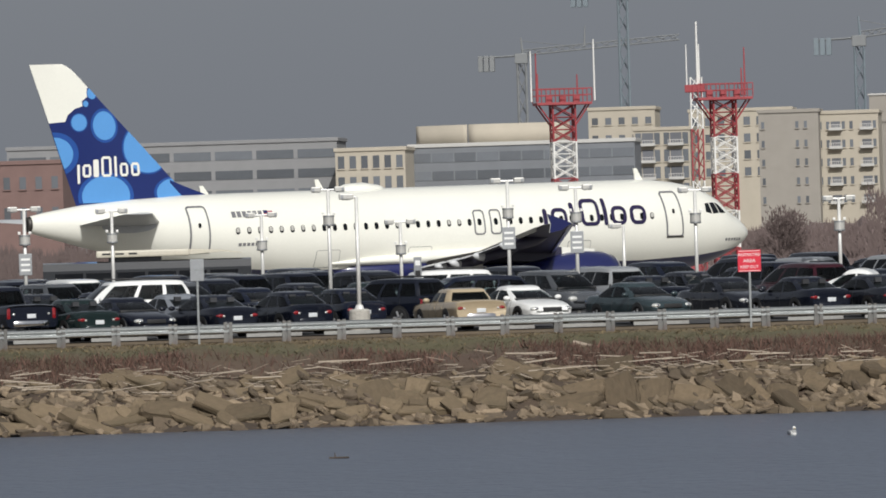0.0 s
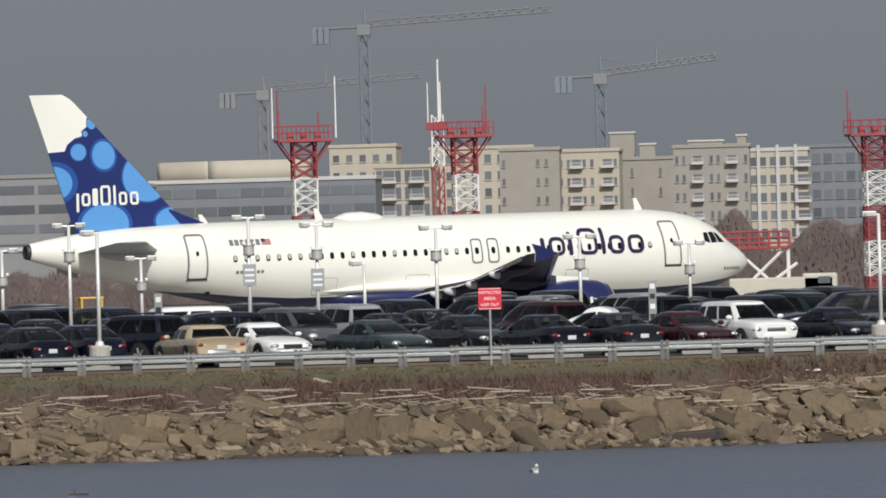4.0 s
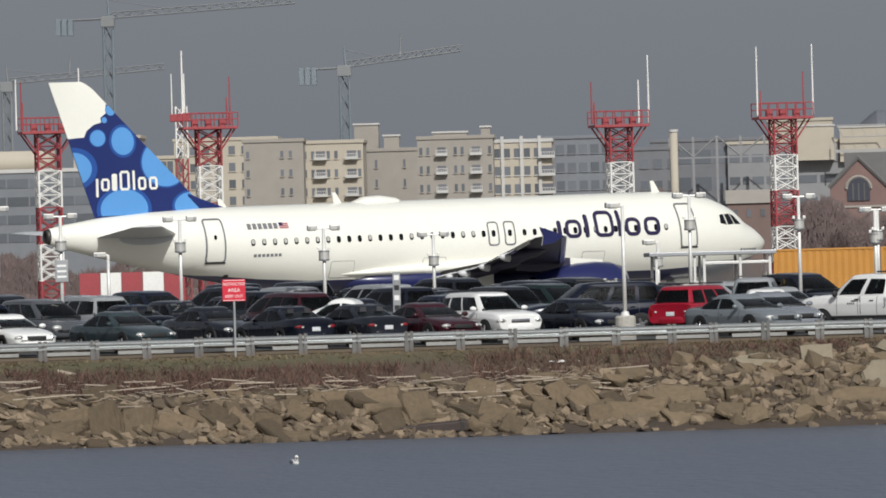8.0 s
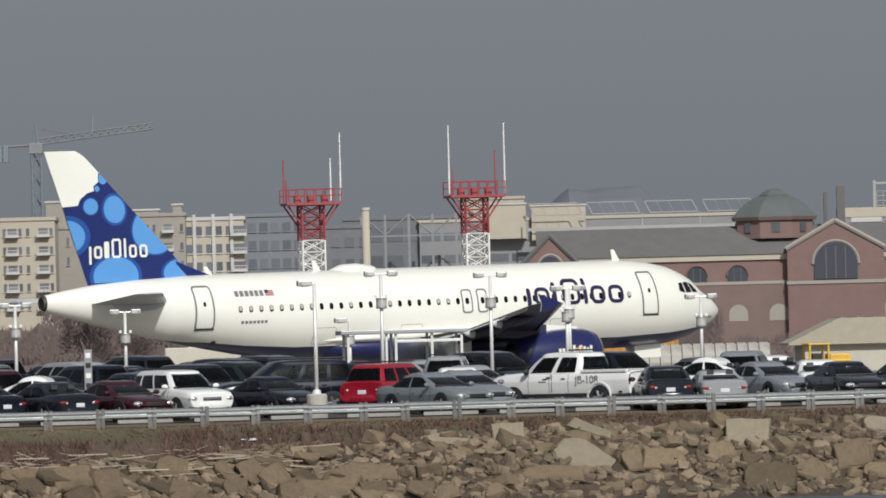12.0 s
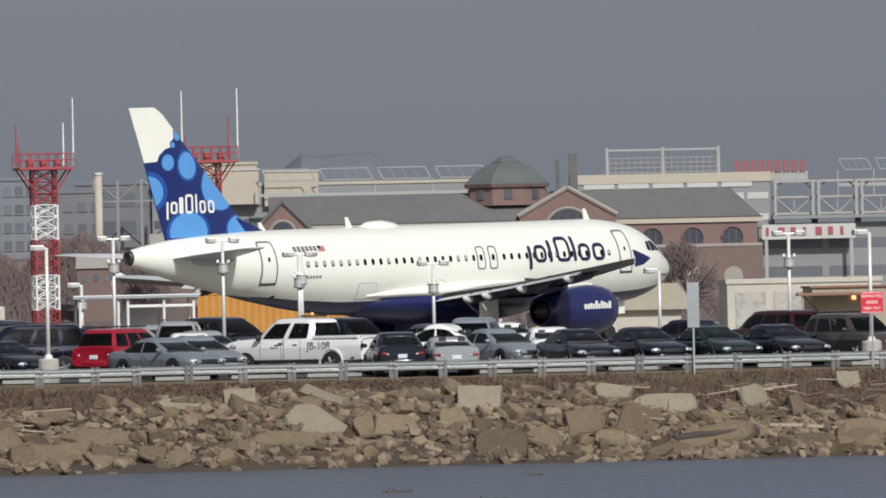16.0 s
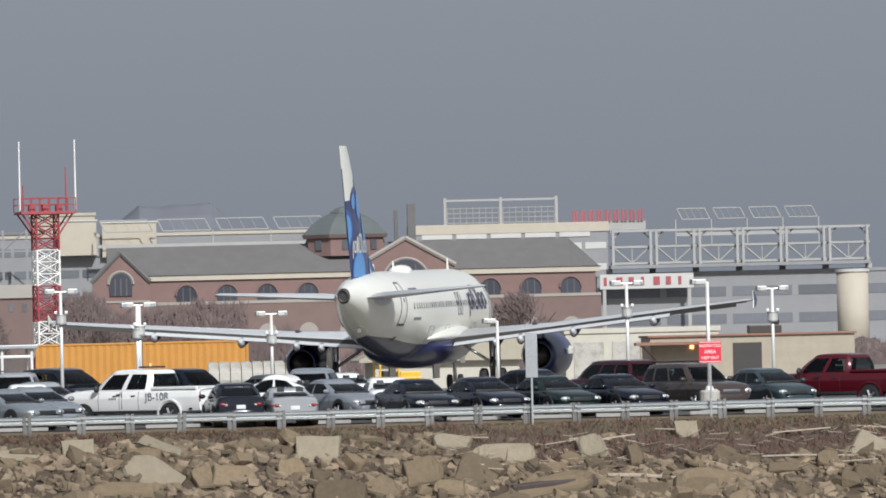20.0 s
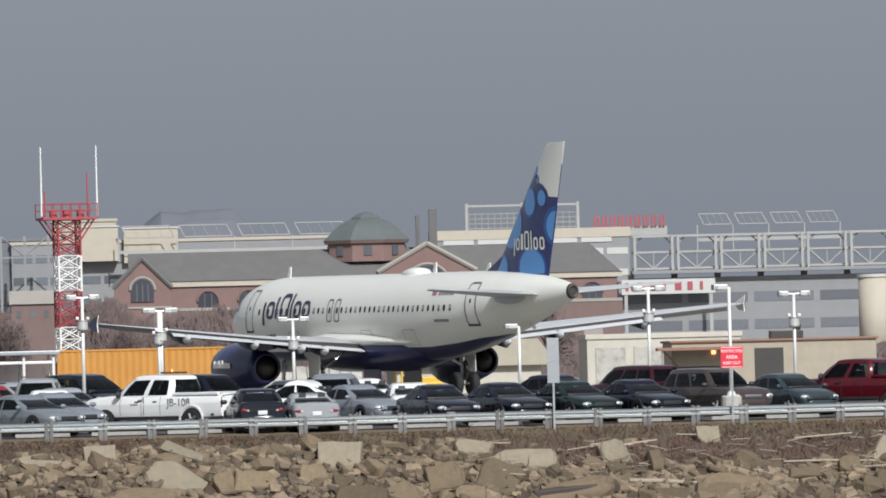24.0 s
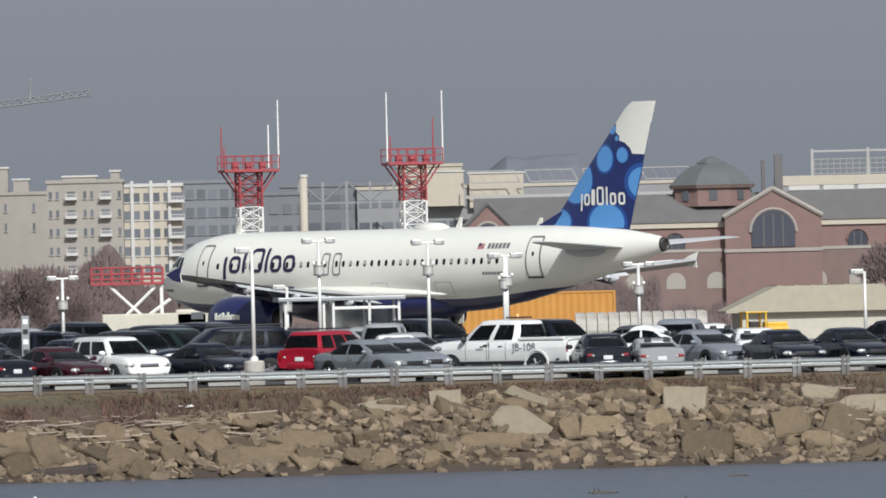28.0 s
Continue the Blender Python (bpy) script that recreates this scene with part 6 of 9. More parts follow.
# orange container row
ORANGE = mat("orange_container_paint", (0.46, 0.21, 0.035), 0.55, vary=0.12, dirt=(0.40, 0.2, 0.05), dirt_amount=0.3)
OX0, OX1, OZ = 3.39, 16.61, 6.48
n_box = 2
for k in range(n_box):
    a, b = OX0 + (OX1 - OX0) * k / n_box, OX0 + (OX1 - OX0) * (k + 1) / n_box - 0.05
    c = thing("storage_container", pose((a + b) / 2, 560, 3.05), "long orange corrugated steel container on the grass", "container", "orange containers")
    w, h = (b - a) / 2, OZ - 3.05
    bm = bmesh.new()
    nrib = 30
    low, high = [], []
    for i in range(nrib + 1):
        x, y = -w + 2 * w * i / nrib, -1.2 + (0.04 if i % 2 else 0)
        low.append(bm.verts.new((x, y, 0.05)))
        high.append(bm.verts.new((x, y, h - 0.12)))
    for i in range(nrib):
        bm.faces.new((low[i], low[i + 1], high[i + 1], high[i]))
    part("corrugated_side", bm, ORANGE, c)
    part("shell", box(-w, w, -1.15, 1.2, 0, h - 0.02, 0.02), ORANGE, c)
    part("top_rail", box(-w, w, -1.23, -1.1, h - 0.13, h, 0.02), ORANGE, c)
    for x in (-w + 0.08, w - 0.08):
        part("corner_post", box(x - 0.08, x + 0.08, -1.24, -1.08, 0, h - 0.12, 0.02), ORANGE, c)

# pale drain pipes lying in a row
PX0, PX1, PZ = 13.04, 20.65, 5.15
for k in range(12):
    c = thing("concrete_pipe", pose(PX0 + (PX1 - PX0) * (k + 0.5) / 12, 520, 3.06), "short pale concrete drain pipe lying in a row", "pipe", "concrete pipes")
    r = (PZ - 3.06) / 2
    l = (PX1 - PX0) / 24
    part("pipe", loft([[(x, q * r * math.cos(2 * math.pi * i / 16), r + q * r * math.sin(2 * math.pi * i / 16)) for i in range(16)] for x, q in ((-l + 0.02, 0.8), (-l + 0.02, 1.0), (l * 0.6, 1.0), (l * 0.6, 0.94), (l - 0.02, 0.94), (l - 0.02, 0.8))]), CONCRETE, c)

# yellow machines
YELLOW = mat("machine_yellow_paint", (0.62, 0.38, 0.03), 0.45, vary=0.12, dirt=(0.3, 0.2, 0.05), dirt_amount=0.3)
for x, y, zt_ in ((22.47, 490, 5.01), (-45.61, 470, 5.59)):
    c = thing("tow_tractor", pose(x, y, 3.07, 0, 0, 14), "small yellow airport tow tractor with open cab", "tractor", "tow tractors")
    h = zt_ - 3.07
    part("body", box(-1.3, 1.3, -0.7, 0.7, 0.3, h * 0.55, 0.08), YELLOW, c)
    part("bonnet", box(0.1, 1.25, -0.55, 0.55, h * 0.5, h * 0.7, 0.08), YELLOW, c)
    part("canopy", box(-1.15, 0.1, -0.65, 0.65, h - 0.1, h, 0.04), YELLOW, c)
    for px in (-1.05, 0.0):
        for py in (-0.58, 0.58):
            part("canopy_post", box(px - 0.05, px + 0.05, py - 0.05, py + 0.05, h * 0.5, h - 0.08), YELLOW, c)
    part("seat", box(-0.8, -0.3, -0.3, 0.3, h * 0.5, h * 0.72, 0.05), PLASTIC, c)
    for px in (-0.85, 0.85):
        for py in (-0.7, 0.7):
            part("wheel", tube((px, py - 0.12, 0.35), (px, py + 0.12, 0.35), 0.35, n=14), RUBBER, c)

# low buildings on the far side of the airfield
TANWALL = mat("tan_cladding", (0.36, 0.31, 0.24), 0.8, vary=0.1, scale=0.6, dirt=(0.28, 0.24, 0.19), dirt_amount=0.4)
CREAM = mat("cream_wall", (0.48, 0.45, 0.38), 0.8, vary=0.1, scale=0.5, dirt=(0.5, 0.46, 0.4), dirt_amount=0.4)
RUST = mat("dull_brown_roof", (0.25, 0.135, 0.10), 0.8, vary=0.15)
TANROOF = mat("tan_metal_roof", (0.36, 0.325, 0.25), 0.7, vary=0.1, scale=0.4)
AX0, AX1, AZ = 37.08, 48.46, 6.05
c = thing("depot", pose((AX0 + AX1) / 2, 500, 3.05), "low tan depot with a brown canopy and a lit lamp", "building")
w, h = (AX1 - AX0) / 2, AZ - 3.05
part("wall", box(-w, w, 0, 7, 0, h - 0.12), TANWALL, c)
part("roof", box(-w - 0.12, w + 0.12, -0.15, 7.1, h - 0.12, h, 0.02), RUST, c, "thin brown roof edge")
part("canopy", box(-w - 0.9, -w + 3.4, -1.4, -0.01, h - 0.55, h - 0.38, 0.02), RUST, c, "brown canopy")
for x in (-w - 0.6, -w + 3.2):
    part("canopy_post", tube((x, -1.2, 0), (x, -1.2, h - 0.5), 0.06), TANWALL, c)
part("wall_lamp", box(-w + 2.2, -w + 2.42, -0.12, -0.005, h - 0.78, h - 0.58, 0.03), glow("amber_lamp", (1.0, 0.35, 0.12), 3.0), c, "small glowing amber lamp")
for k in range(9):
    part("cladding_joint", box(-w + 0.6 + k * 2 * w / 9.5, -w + 0.64 + k * 2 * w / 9.5, -0.012, -0.004, 0.1, h - 0.2), TANWALL, c)
# No opening is cut; a dark panel supplies the doorway's shade.
part("doorway", box(-w + 4.6, -w + 6.2, -0.05, -0.004, 0.0, h - 0.5, 0.01), DARKMETAL, c, "dark open doorway")
part("canopy_strut", tube((-w + 0.3, -0.05, h - 1.4), (-w - 0.5, -1.1, h - 0.6), 0.05), RUST, c)
unit = part("roof_unit", box(w * 0.0, w * 0.32, 2, 3.4, h, h + 0.45, 0.04), DARKMETAL, c, "dark roof ventilation unit")
part("mushroom_vent", tube((w * 0.27, 2.7, h + 0.4), (w * 0.27, 2.7, h + 0.75), 0.18, 0.24, 10), DARKMETAL, unit)
CX0, CX1, CZ = 34.97, 44.19, 6.61
c = thing("storage_shed", pose((CX0 + CX1) / 2, 540, 3.05), "cream flat-roofed storage shed with stained wall", "building")
w, h = (CX1 - CX0) / 2, CZ - 3.05
part("wall", box(-w, w, 0, 8, 0, h - 0.3), CREAM, c)
part("parapet", box(-w - 0.1, w + 0.1, -0.1, 8.1, h - 0.3, h, 0.03), CREAM, c)
for k in range(4):
    part("roller_door", box(-w + 0.5 + k * w * 0.5, -w + 0.4 + (k + 1) * w * 0.5 - 0.4, -0.06, -0.004, 0.0, h - 0.8, 0.01), CONCRETE, c, "pale roller door")
RX0, RX1, RZ = 26.07, 35.75, 6.59
c = thing("hangar_tent", pose((RX0 + RX1) / 2, 600, 3.05), "wide low shed with a pale tan pitched roof", "building")
w, h = (RX1 - RX0) / 2 + 1.0, RZ - 3.05
part("wall", box(-w + 1, w - 1, 0, 14, 0, h * 0.62), CREAM, c)
part("roof", loft([[(-w, y, h * 0.55), (-w + 3.4, y, h), (w - 1.2, y, h), (w, y, h * 0.55), (w, y, h * 0.55 - 0.15), (-w, y, h * 0.55 - 0.15)] for y in (-0.6, 14.6)]), TANROOF, c, "pale tan pitched roof")
for k in range(6):
    part("roof_seam", box(-w + 3.5 + k * (2 * w - 5) / 6, -w + 3.58 + k * (2 * w - 5) / 6, -0.6, 14.5, h + 0.004, h + 0.06), TANROOF, c)


# ---- broken concrete and stones along the water ----
STONE = mat("broken_concrete", (0.146, 0.109, 0.068), 0.92, vary=0.2, scale=1.6, bump=0.6, bump_scale=5, dirt=(0.090, 0.072, 0.044), dirt_amount=0.65, each=0.36)
# Darker brown puts the shaded undersides of overhanging slabs into their colour.
STONE_SHADED = mat("shade_darkened_slab", (0.118, 0.087, 0.054), 0.92, vary=0.24, scale=1.6, bump=0.6, bump_scale=5, dirt=(0.066, 0.052, 0.033), dirt_amount=0.7, each=0.4)
STONE_GREY = mat("grey_concrete_slab", (0.235, 0.200, 0.142), 0.9, vary=0.14, scale=1.4, bump=0.5, bump_scale=4, dirt=(0.15, 0.125, 0.085), dirt_amount=0.5, each=0.12)
STONE_STUFF = mat("stone_rubble", (0.168, 0.128, 0.086), 0.93, vary=0.25, scale=2.2, bump=0.6, bump_scale=8, dirt=(0.07, 0.05, 0.035), dirt_amount=0.5, island=0.55)
random.seed(77)


def stone_hull(flat, n=15):
    bm = bmesh.new()
    for i in range(n):
        v = Vector((random.gauss(0, 1), random.gauss(0, 1), random.gauss(0, 1))).normalized()
        v = Vector((max(-0.62, min(0.62, v.x)), max(-0.62, min(0.62, v.y)), max(-0.6, min(0.6, v.z))))
        bm.verts.new((v.x * 0.8, v.y * 0.62, v.z * flat))
    res = bmesh.ops.convex_hull(bm, input=bm.verts[:])
    bmesh.ops.delete(bm, geom=list({g for g in res["geom_interior"] + res["geom_unused"] if isinstance(g, bmesh.types.BMVert)}), context="VERTS")
    bmesh.ops.recalc_face_normals(bm, faces=bm.faces[:])
    return bm


def slab_hull(seed):
    """A broken slab: a flat block with sheer edges, one or two corners broken away."""
    rnd = random.Random(seed)
    pts = []
    broken = {rnd.randrange(4), rnd.randrange(4)}
    for i, (x, y) in enumerate(((-1, -1), (1, -1), (1, 1), (-1, 1))):
        x, y = x * rnd.uniform(0.82, 1.05), y * rnd.uniform(0.75, 1.05)
        if i in broken:
            q = rnd.uniform(0.25, 0.6)
            a, b = (x * (1 - q), y), (x, y * (1 - rnd.uniform(0.3, 0.8)))
            mid = (x * (1 - q * 0.35), y * 0.8)
            pts += [a, mid, b]
        else:
            pts.append((x, y))
    ctr = lambda p: math.atan2(p[1], p[0])
    pts = [(0.72 * x, 0.52 * y) for x, y in sorted(pts, key=ctr)]
    rings = [[(x * q + rnd.uniform(-0.025, 0.025), y * q + rnd.uniform(-0.025, 0.025), z + rnd.uniform(-0.015, 0.015)) for x, y in pts] for z, q in ((-0.15, 0.9), (-0.11, 0.99), (0.0, 1.02), (0.09, 1.0), (0.13, 0.93))]
    return loft(rings)


def roughen(bm, seed, amount):
    """Break up flat faces and crisp edges with chips and hollows."""
    bmesh.ops.triangulate(bm, faces=bm.faces[:])
    bmesh.ops.subdivide_edges(bm, edges=[e for e in bm.edges if e.calc_length() > 0.22], cuts=2, use_grid_fill=True)
    bmesh.ops.triangulate(bm, faces=bm.faces[:])
    for v in bm.verts:
        q = noise.noise_vector(v.co * 3.1 + Vector((seed, 0, 0))) * amount + noise.noise_vector(v.co * 8.0 + Vector((0, seed, 0))) * amount * 0.6
        v.co += q
    return bm


STONES, ROUGH = [], []
for i in range(26):
    bm = stone_hull(random.choice((0.35, 0.5, 0.62)), random.randint(11, 16)) if i % 2 else slab_hull(i)
    for kept, amount in ((STONES, 0), (ROUGH, 0.045)):
        if amount:
            roughen(bm, i * 3.7, amount)
        me = bpy.data.meshes.new("stone")
        bm.to_mesh(me)
        me.materials.append(STONE)
        kept.append(me)
    bm.free()

# blunt boulders, about as high as they are wide
CHUNKS = []
for i in range(14):
    bm = stone_hull(random.uniform(0.6, 0.8), random.randint(12, 18))
    if i < 9:
        roughen(bm, 50 + i * 2.3, 0.03)
    me = bpy.data.meshes.new("stone")
    bm.to_mesh(me)
    me.materials.append(STONE)
    CHUNKS.append(me)
    bm.free()

bank = thing("rock_bank", Matrix(), "bank of broken concrete slabs and tan stones at the water", "rock bank", kind="structure")


def stone_place(s, big):
    low, high = -7.75, (-4.5 if s < 36 else (-3.3 if s < 43 else (-2.4 if s < 58 or random.random() < 0.1 else -4.7)))
    off = low + (high - low) * random.random() ** 0.85
    z = bank_height(s, off)
    if s < 39 and big > 0.55:
        # flat plates lie along the slope, one over the next
        m = Matrix.Translation(lot(s, off, z + 0.06)) @ RAIL_TURN @ pose(0, 0, 0, 36 + random.gauss(0, 12), random.gauss(8, 10), 0) @ pose(0, 0, 0, 0, 0, (random.choice((-12, 0, 0, 8, -28)) if s < 18 else random.choice((-48, -48, -30, 0))) + random.gauss(0, 9 if s < 18 else 16))
    else:
        m = Matrix.Translation(lot(s, off, z + 0.02 * big)) @ pose(0, 0, 0, 26 + random.gauss(4, 13), random.gauss(9, 15), random.uniform(-50, 60))
    return m, off


count = 0
for i in range(300):
    if i > 150 and i % 6 == 0:
        continue
    s = 1.0 + 37.0 * (i + random.random()) / 120 if i < 120 else 38.0 + 36.5 * (i - 120 + random.random()) / 180
    size = random.choice((0.5, 0.6, 0.7, 0.85, 1.05)) if i < 120 else random.choice((0.4, 0.5, 0.6, 0.75, 0.9))
    m, off = stone_place(s, size)
    if i >= 120 and i % 10 > 2:
        ob = share("stone", random.choice(CHUNKS[:9]), bank, m @ Matrix.Diagonal((size * random.uniform(0.85, 1.3), size * random.uniform(0.8, 1.2), size * random.uniform(0.75, 1.1), 1)))
    else:
        ob = share("stone", random.choice(ROUGH if i >= 120 else ROUGH[0::2]), bank, m @ Matrix.Diagonal((size * (random.uniform(1.0, 1.5) * (1.25 if s < 18 else 1) if i < 120 else random.uniform(0.8, 1.25)), size * (random.uniform(0.5, 0.85) if i < 120 else random.uniform(0.7, 1.1)), size * (random.uniform(0.7, 1.1) if i < 120 else random.uniform(0.5, 0.95)), 1)))
    # Stones on this stretch take the brown darkened for shade.
    if 19 < s < 39:
        ob.material_slots[0].link = "OBJECT"
        ob.material_slots[0].material = STONE_SHADED

# large slabs: place along the rail, place behind it, width, seen height, lean
WEST_SLABS = [(10.14, -6.68, 0.95, 0.61, 0), (13.28, -5.84, 1.23, 1.04, 20), (12.47, -6.9, 1.14, 0.47, 0), (11.9, -6.44, 0.72, 0.27, -3), (14.31, -6.02, 1.23, 0.47, -15), (14.66, -5.48, 0.76, 0.57, -20), (13.73, -6.5, 0.8, 0.49, -25), (17.05, -6.38, 1.14, 0.72, -10), (15.59, -6.58, 1.37, 0.42, 0), (6.35, -6.7, 1.9, 0.53, 2), (8.96, -6.86, 1.52, 0.57, 0), (4.34, -6.82, 0.76, 0.68, 0), (10.49, -4.68, 1.23, 0.46, 30), (17.56, -5.56, 1.25, 0.38, -20), (4.6, -4.66, 0.95, 0.46, 4)]
MIDDLE_SLABS = [(21.48, -6.36, 1.14, 1.52, 5), (22.49, -6.54, 1.14, 1.33, -6), (23.74, -6.7, 1.33, 0.76, -15), (21.38, -4.44, 1.29, 0.42, 8), (25.23, -6.44, 1.33, 0.67, -50), (25.88, -6.56, 1.14, 0.49, -52), (26.74, -6.5, 1.1, 0.61, -8), (30.63, -5.84, 1.43, 0.67, 6), (30.85, -6.84, 1.1, 0.76, 20), (31.84, -6.08, 1.01, 0.95, 10), (28.97, -5.48, 1.43, 0.46, 4), (20.22, -6.14, 1.52, 0.57, 0), (19.74, -6.92, 2.09, 0.47, 3), (27.91, -6.1, 0.95, 0.57, -40)]
LOW_SLABS = [(34.37, -6.62, 1.33, 0.91, -20), (36.11, -6.32, 0.85, 0.67, 5), (37.55, -5.86, 0.99, 0.95, 30), (39.21, -6.64, 2.03, 0.57, 2), (40.57, -7.08, 0.99, 0.67, 20), (40.38, -5.8, 1.61, 0.53, -8), (38.04, -6.92, 1.18, 0.68, 8), (34.09, -5.2, 1.14, 0.72, -10), (42.22, -6.98, 0.95, 0.57, -8), (43.13, -7.26, 0.87, 0.61, 10), (36.73, -5.42, 0.76, 0.76, 25), (34.87, -7.26, 0.76, 0.57, -30)]
PALE_SLABS = [(48.03, -5.16, 2.13, 1.06, -32), (48.66, -3.5, 1.71, 0.38, -37), (45.76, -3.44, 1.14, 0.8, 2), (43.56, -3.04, 1.41, 0.25, 2), (43.68, -3.8, 1.63, 0.27, -3), (53.89, -3.92, 1.56, 1.03, -6), (58.59, -3.76, 1.25, 0.53, -12), (60.21, -4.38, 2.13, 0.65, -6), (63.4, -3.96, 0.91, 0.72, 10), (66.88, -2.9, 0.76, 0.53, 0), (60.8, -4.6, 0.95, 0.72, -5), (63.4, -3.96, 0.95, 0.76, 12), (66.9, -3.02, 0.84, 0.61, 0), (73.06, -4.8, 1.33, 0.87, -30)]
EAST_SLABS = [(50.76, -5.52, 1.43, 0.8, -5), (49.73, -5.38, 0.7, 0.8, 10), (40.63, -6.9, 0.99, 0.61, 5), (39.37, -6.54, 1.86, 0.61, 3), (40.7, -5.6, 1.86, 0.53, -3), (46.87, -6.18, 2.19, 0.49, -8), (52.84, -5.06, 0.91, 0.99, 15), (54.13, -6.72, 1.75, 0.95, -4), (57.27, -5.56, 1.25, 1.06, 6), (55.76, -6.1, 1.04, 0.95, 18), (59.07, -5.54, 1.44, 0.99, -28), (61.53, -6.62, 2.85, 0.57, 8), (66.42, -6.84, 1.58, 0.72, -4), (64.83, -6.94, 1.33, 0.57, 4), (57.9, -6.56, 1.03, 0.53, -12)]
END_SLABS = [(64.71, -4.78, 0.49, 0.8, 5), (61.5, -6.36, 2.85, 0.57, 8), (67.13, -6.4, 2.47, 0.85, -3), (61.87, -5.38, 0.76, 0.53, 0), (69.96, -5.44, 1.44, 0.38, 2), (72.52, -6.28, 1.06, 0.57, -8), (71.34, -5.32, 0.8, 0.49, 0)]
for group, pale in ((WEST_SLABS, False), (MIDDLE_SLABS, False), (LOW_SLABS, False), (PALE_SLABS, True), (EAST_SLABS, False), (END_SLABS, False)):
    for s, off, w, h, lean in group:
        steep = random.uniform(44, 60)
        m = Matrix.Translation(lot(s, off, bank_height(s, off) + 0.1)) @ RAIL_TURN @ pose(0, 0, 0, steep, 0, 0) @ pose(0, 0, 0, random.uniform(-6, 6), random.uniform(-12, 12), lean)
        ob = share("slab", random.choice(ROUGH[0::2]), bank, m @ Matrix.Diagonal((w * 1.06 / 1.44, h * 1.1 / (1.04 * math.sin(radians(steep))), random.uniform(1.1, 1.9), 1)), "large pale grey slab" if pale else "large broken slab")
        if pale or 19 < s < 39:
            ob.material_slots[0].link = "OBJECT"
            ob.material_slots[0].material = STONE_GREY if pale else STONE_SHADED

verts, faces = [], []
for i in range(8200):
    s = random.uniform(-8, 84)
    if s < 40 and i % 3 == 0 and i <= 8050:
        continue
    size = random.choice((0.14, 0.2, 0.28, 0.38, 0.5) if s < 40 else (0.16, 0.22, 0.28, 0.36, 0.46))
    m, off = stone_place(s, size)
    if i > 8050:
        m = Matrix.Translation(lot(s, random.uniform(-8.2, -7.2), random.uniform(-0.05, 0.12))) @ pose(0, 0, 0, random.uniform(-20, 20), random.uniform(-20, 20), random.uniform(0, 180))
    m = m @ Matrix.Diagonal((size * random.uniform(0.8, 1.4), size * random.uniform(0.7, 1.2), size * random.uniform(0.7, 1.3), 1))
    me, base = random.choice(CHUNKS[9:] if s > 40 and i % 4 else STONES), len(verts)
    verts += [m @ v.co for v in me.vertices]
    faces += [[base + k for k in p.vertices] for p in me.polygons]
me = bpy.data.meshes.new("rubble")
me.from_pydata([tuple(v) for v in verts], [], faces)
me.materials.append(STONE_STUFF)
rubble = new("rubble", me)
tagged(rubble, "small tan rubble between the larger slabs", "rubble", kind="stuff")

# the dark weathered plank and pale driftwood on the stones
DRIFT = mat("pale_driftwood", (0.33, 0.275, 0.215), 0.9, vary=0.2, bump=0.4)
DARKWOOD = mat("dark_wet_timber", (0.055, 0.04, 0.035), 0.7, vary=0.3, bump=0.4)
c = thing("timber_plank", Matrix.Translation((-9.66, 300.6, 0.31)) @ pose(0, 0, 0, 8, -4, 6), "dark weathered timber plank lying on the stones", "plank")
part("plank", box(-1.2, 1.2, -0.2, 0.2, -0.16, 0.16, 0.04), DARKWOOD, c)
part("end_band", box(0.92, 1.04, -0.215, 0.215, -0.175, 0.175, 0.02), DARKMETAL, c)
for x, y, z, l, ry, rz in ((-23.02, 301.5, 1.01, 1.9, -9, 4), (-33.22, 301, 1.24, 1.6, -4, 8), (-33.08, 301, 1.19, 1.4, 3, 3), (-18.74, 303, 1.54, 3.2, 3, 2), (-21.46, 303.4, 2.03, 1.8, 18, 4), (-23.97, 301, 1, 1.8, -6, 6)):
    c = thing("driftwood", Matrix.Translation((x, y, z + 0.2)) @ pose(0, 0, 0, 0, ry, rz), "bleached driftwood branch lying on the stones", "driftwood", "driftwood on the bank")
    bm = bmesh.new()
    add_tube(bm, (-l / 2, 0, 0), (0, 0.05, 0.06), 0.09, 0.08, 6)
    add_tube(bm, (0, 0.05, 0.06), (l / 2, -0.05, 0.0), 0.08, 0.035, 6)
    part("stem", bm, DRIFT, c)
    part("twig", tube((l * 0.1, 0.04, 0.05), (l * 0.32, 0.1, 0.28), 0.03, 0.012, 5), DRIFT, c)

for s, off, l, r, ry, rz, label in ((64.98, -5.85, 2.9, 0.085, 4, 9, "long bleached driftwood log lying on the stones"), (66.6, -5.9, 0.7, 0.09, -14, 20, "short pale driftwood stump on the stones"), (70.9, -5.1, 3.6, 0.045, 1, 8, "thin bleached driftwood pole on the stones")):
    c = thing("driftwood", Matrix.Translation(lot(s, off, bank_height(s, off) + 0.2)) @ pose(0, 0, 0, 0, ry, rz), label, "driftwood", "driftwood on the bank")
    bm = bmesh.new()
    add_tube(bm, (-l / 2, 0, 0), (-l * 0.1, 0.04, 0.03), r * 0.8, r, 7)
    add_tube(bm, (-l * 0.1, 0.04, 0.03), (l / 2, -0.05, 0.0), r, r * 0.6, 7)
    part("stem", bm, DRIFT, c)
    part("knot", tube((l * 0.12, 0.03, 0.02), (l * 0.16, 0.0, r * 1.9), r * 0.5, r * 0.3, 6), DRIFT, c)
c = thing("timber_beam", Matrix.Translation(lot(61.55, -6.5, bank_height(61.55, -6.5) + 0.2)) @ pose(0, 0, 0, 6, -5, 10), "long dark waterlogged timber beam on the stones", "beam")
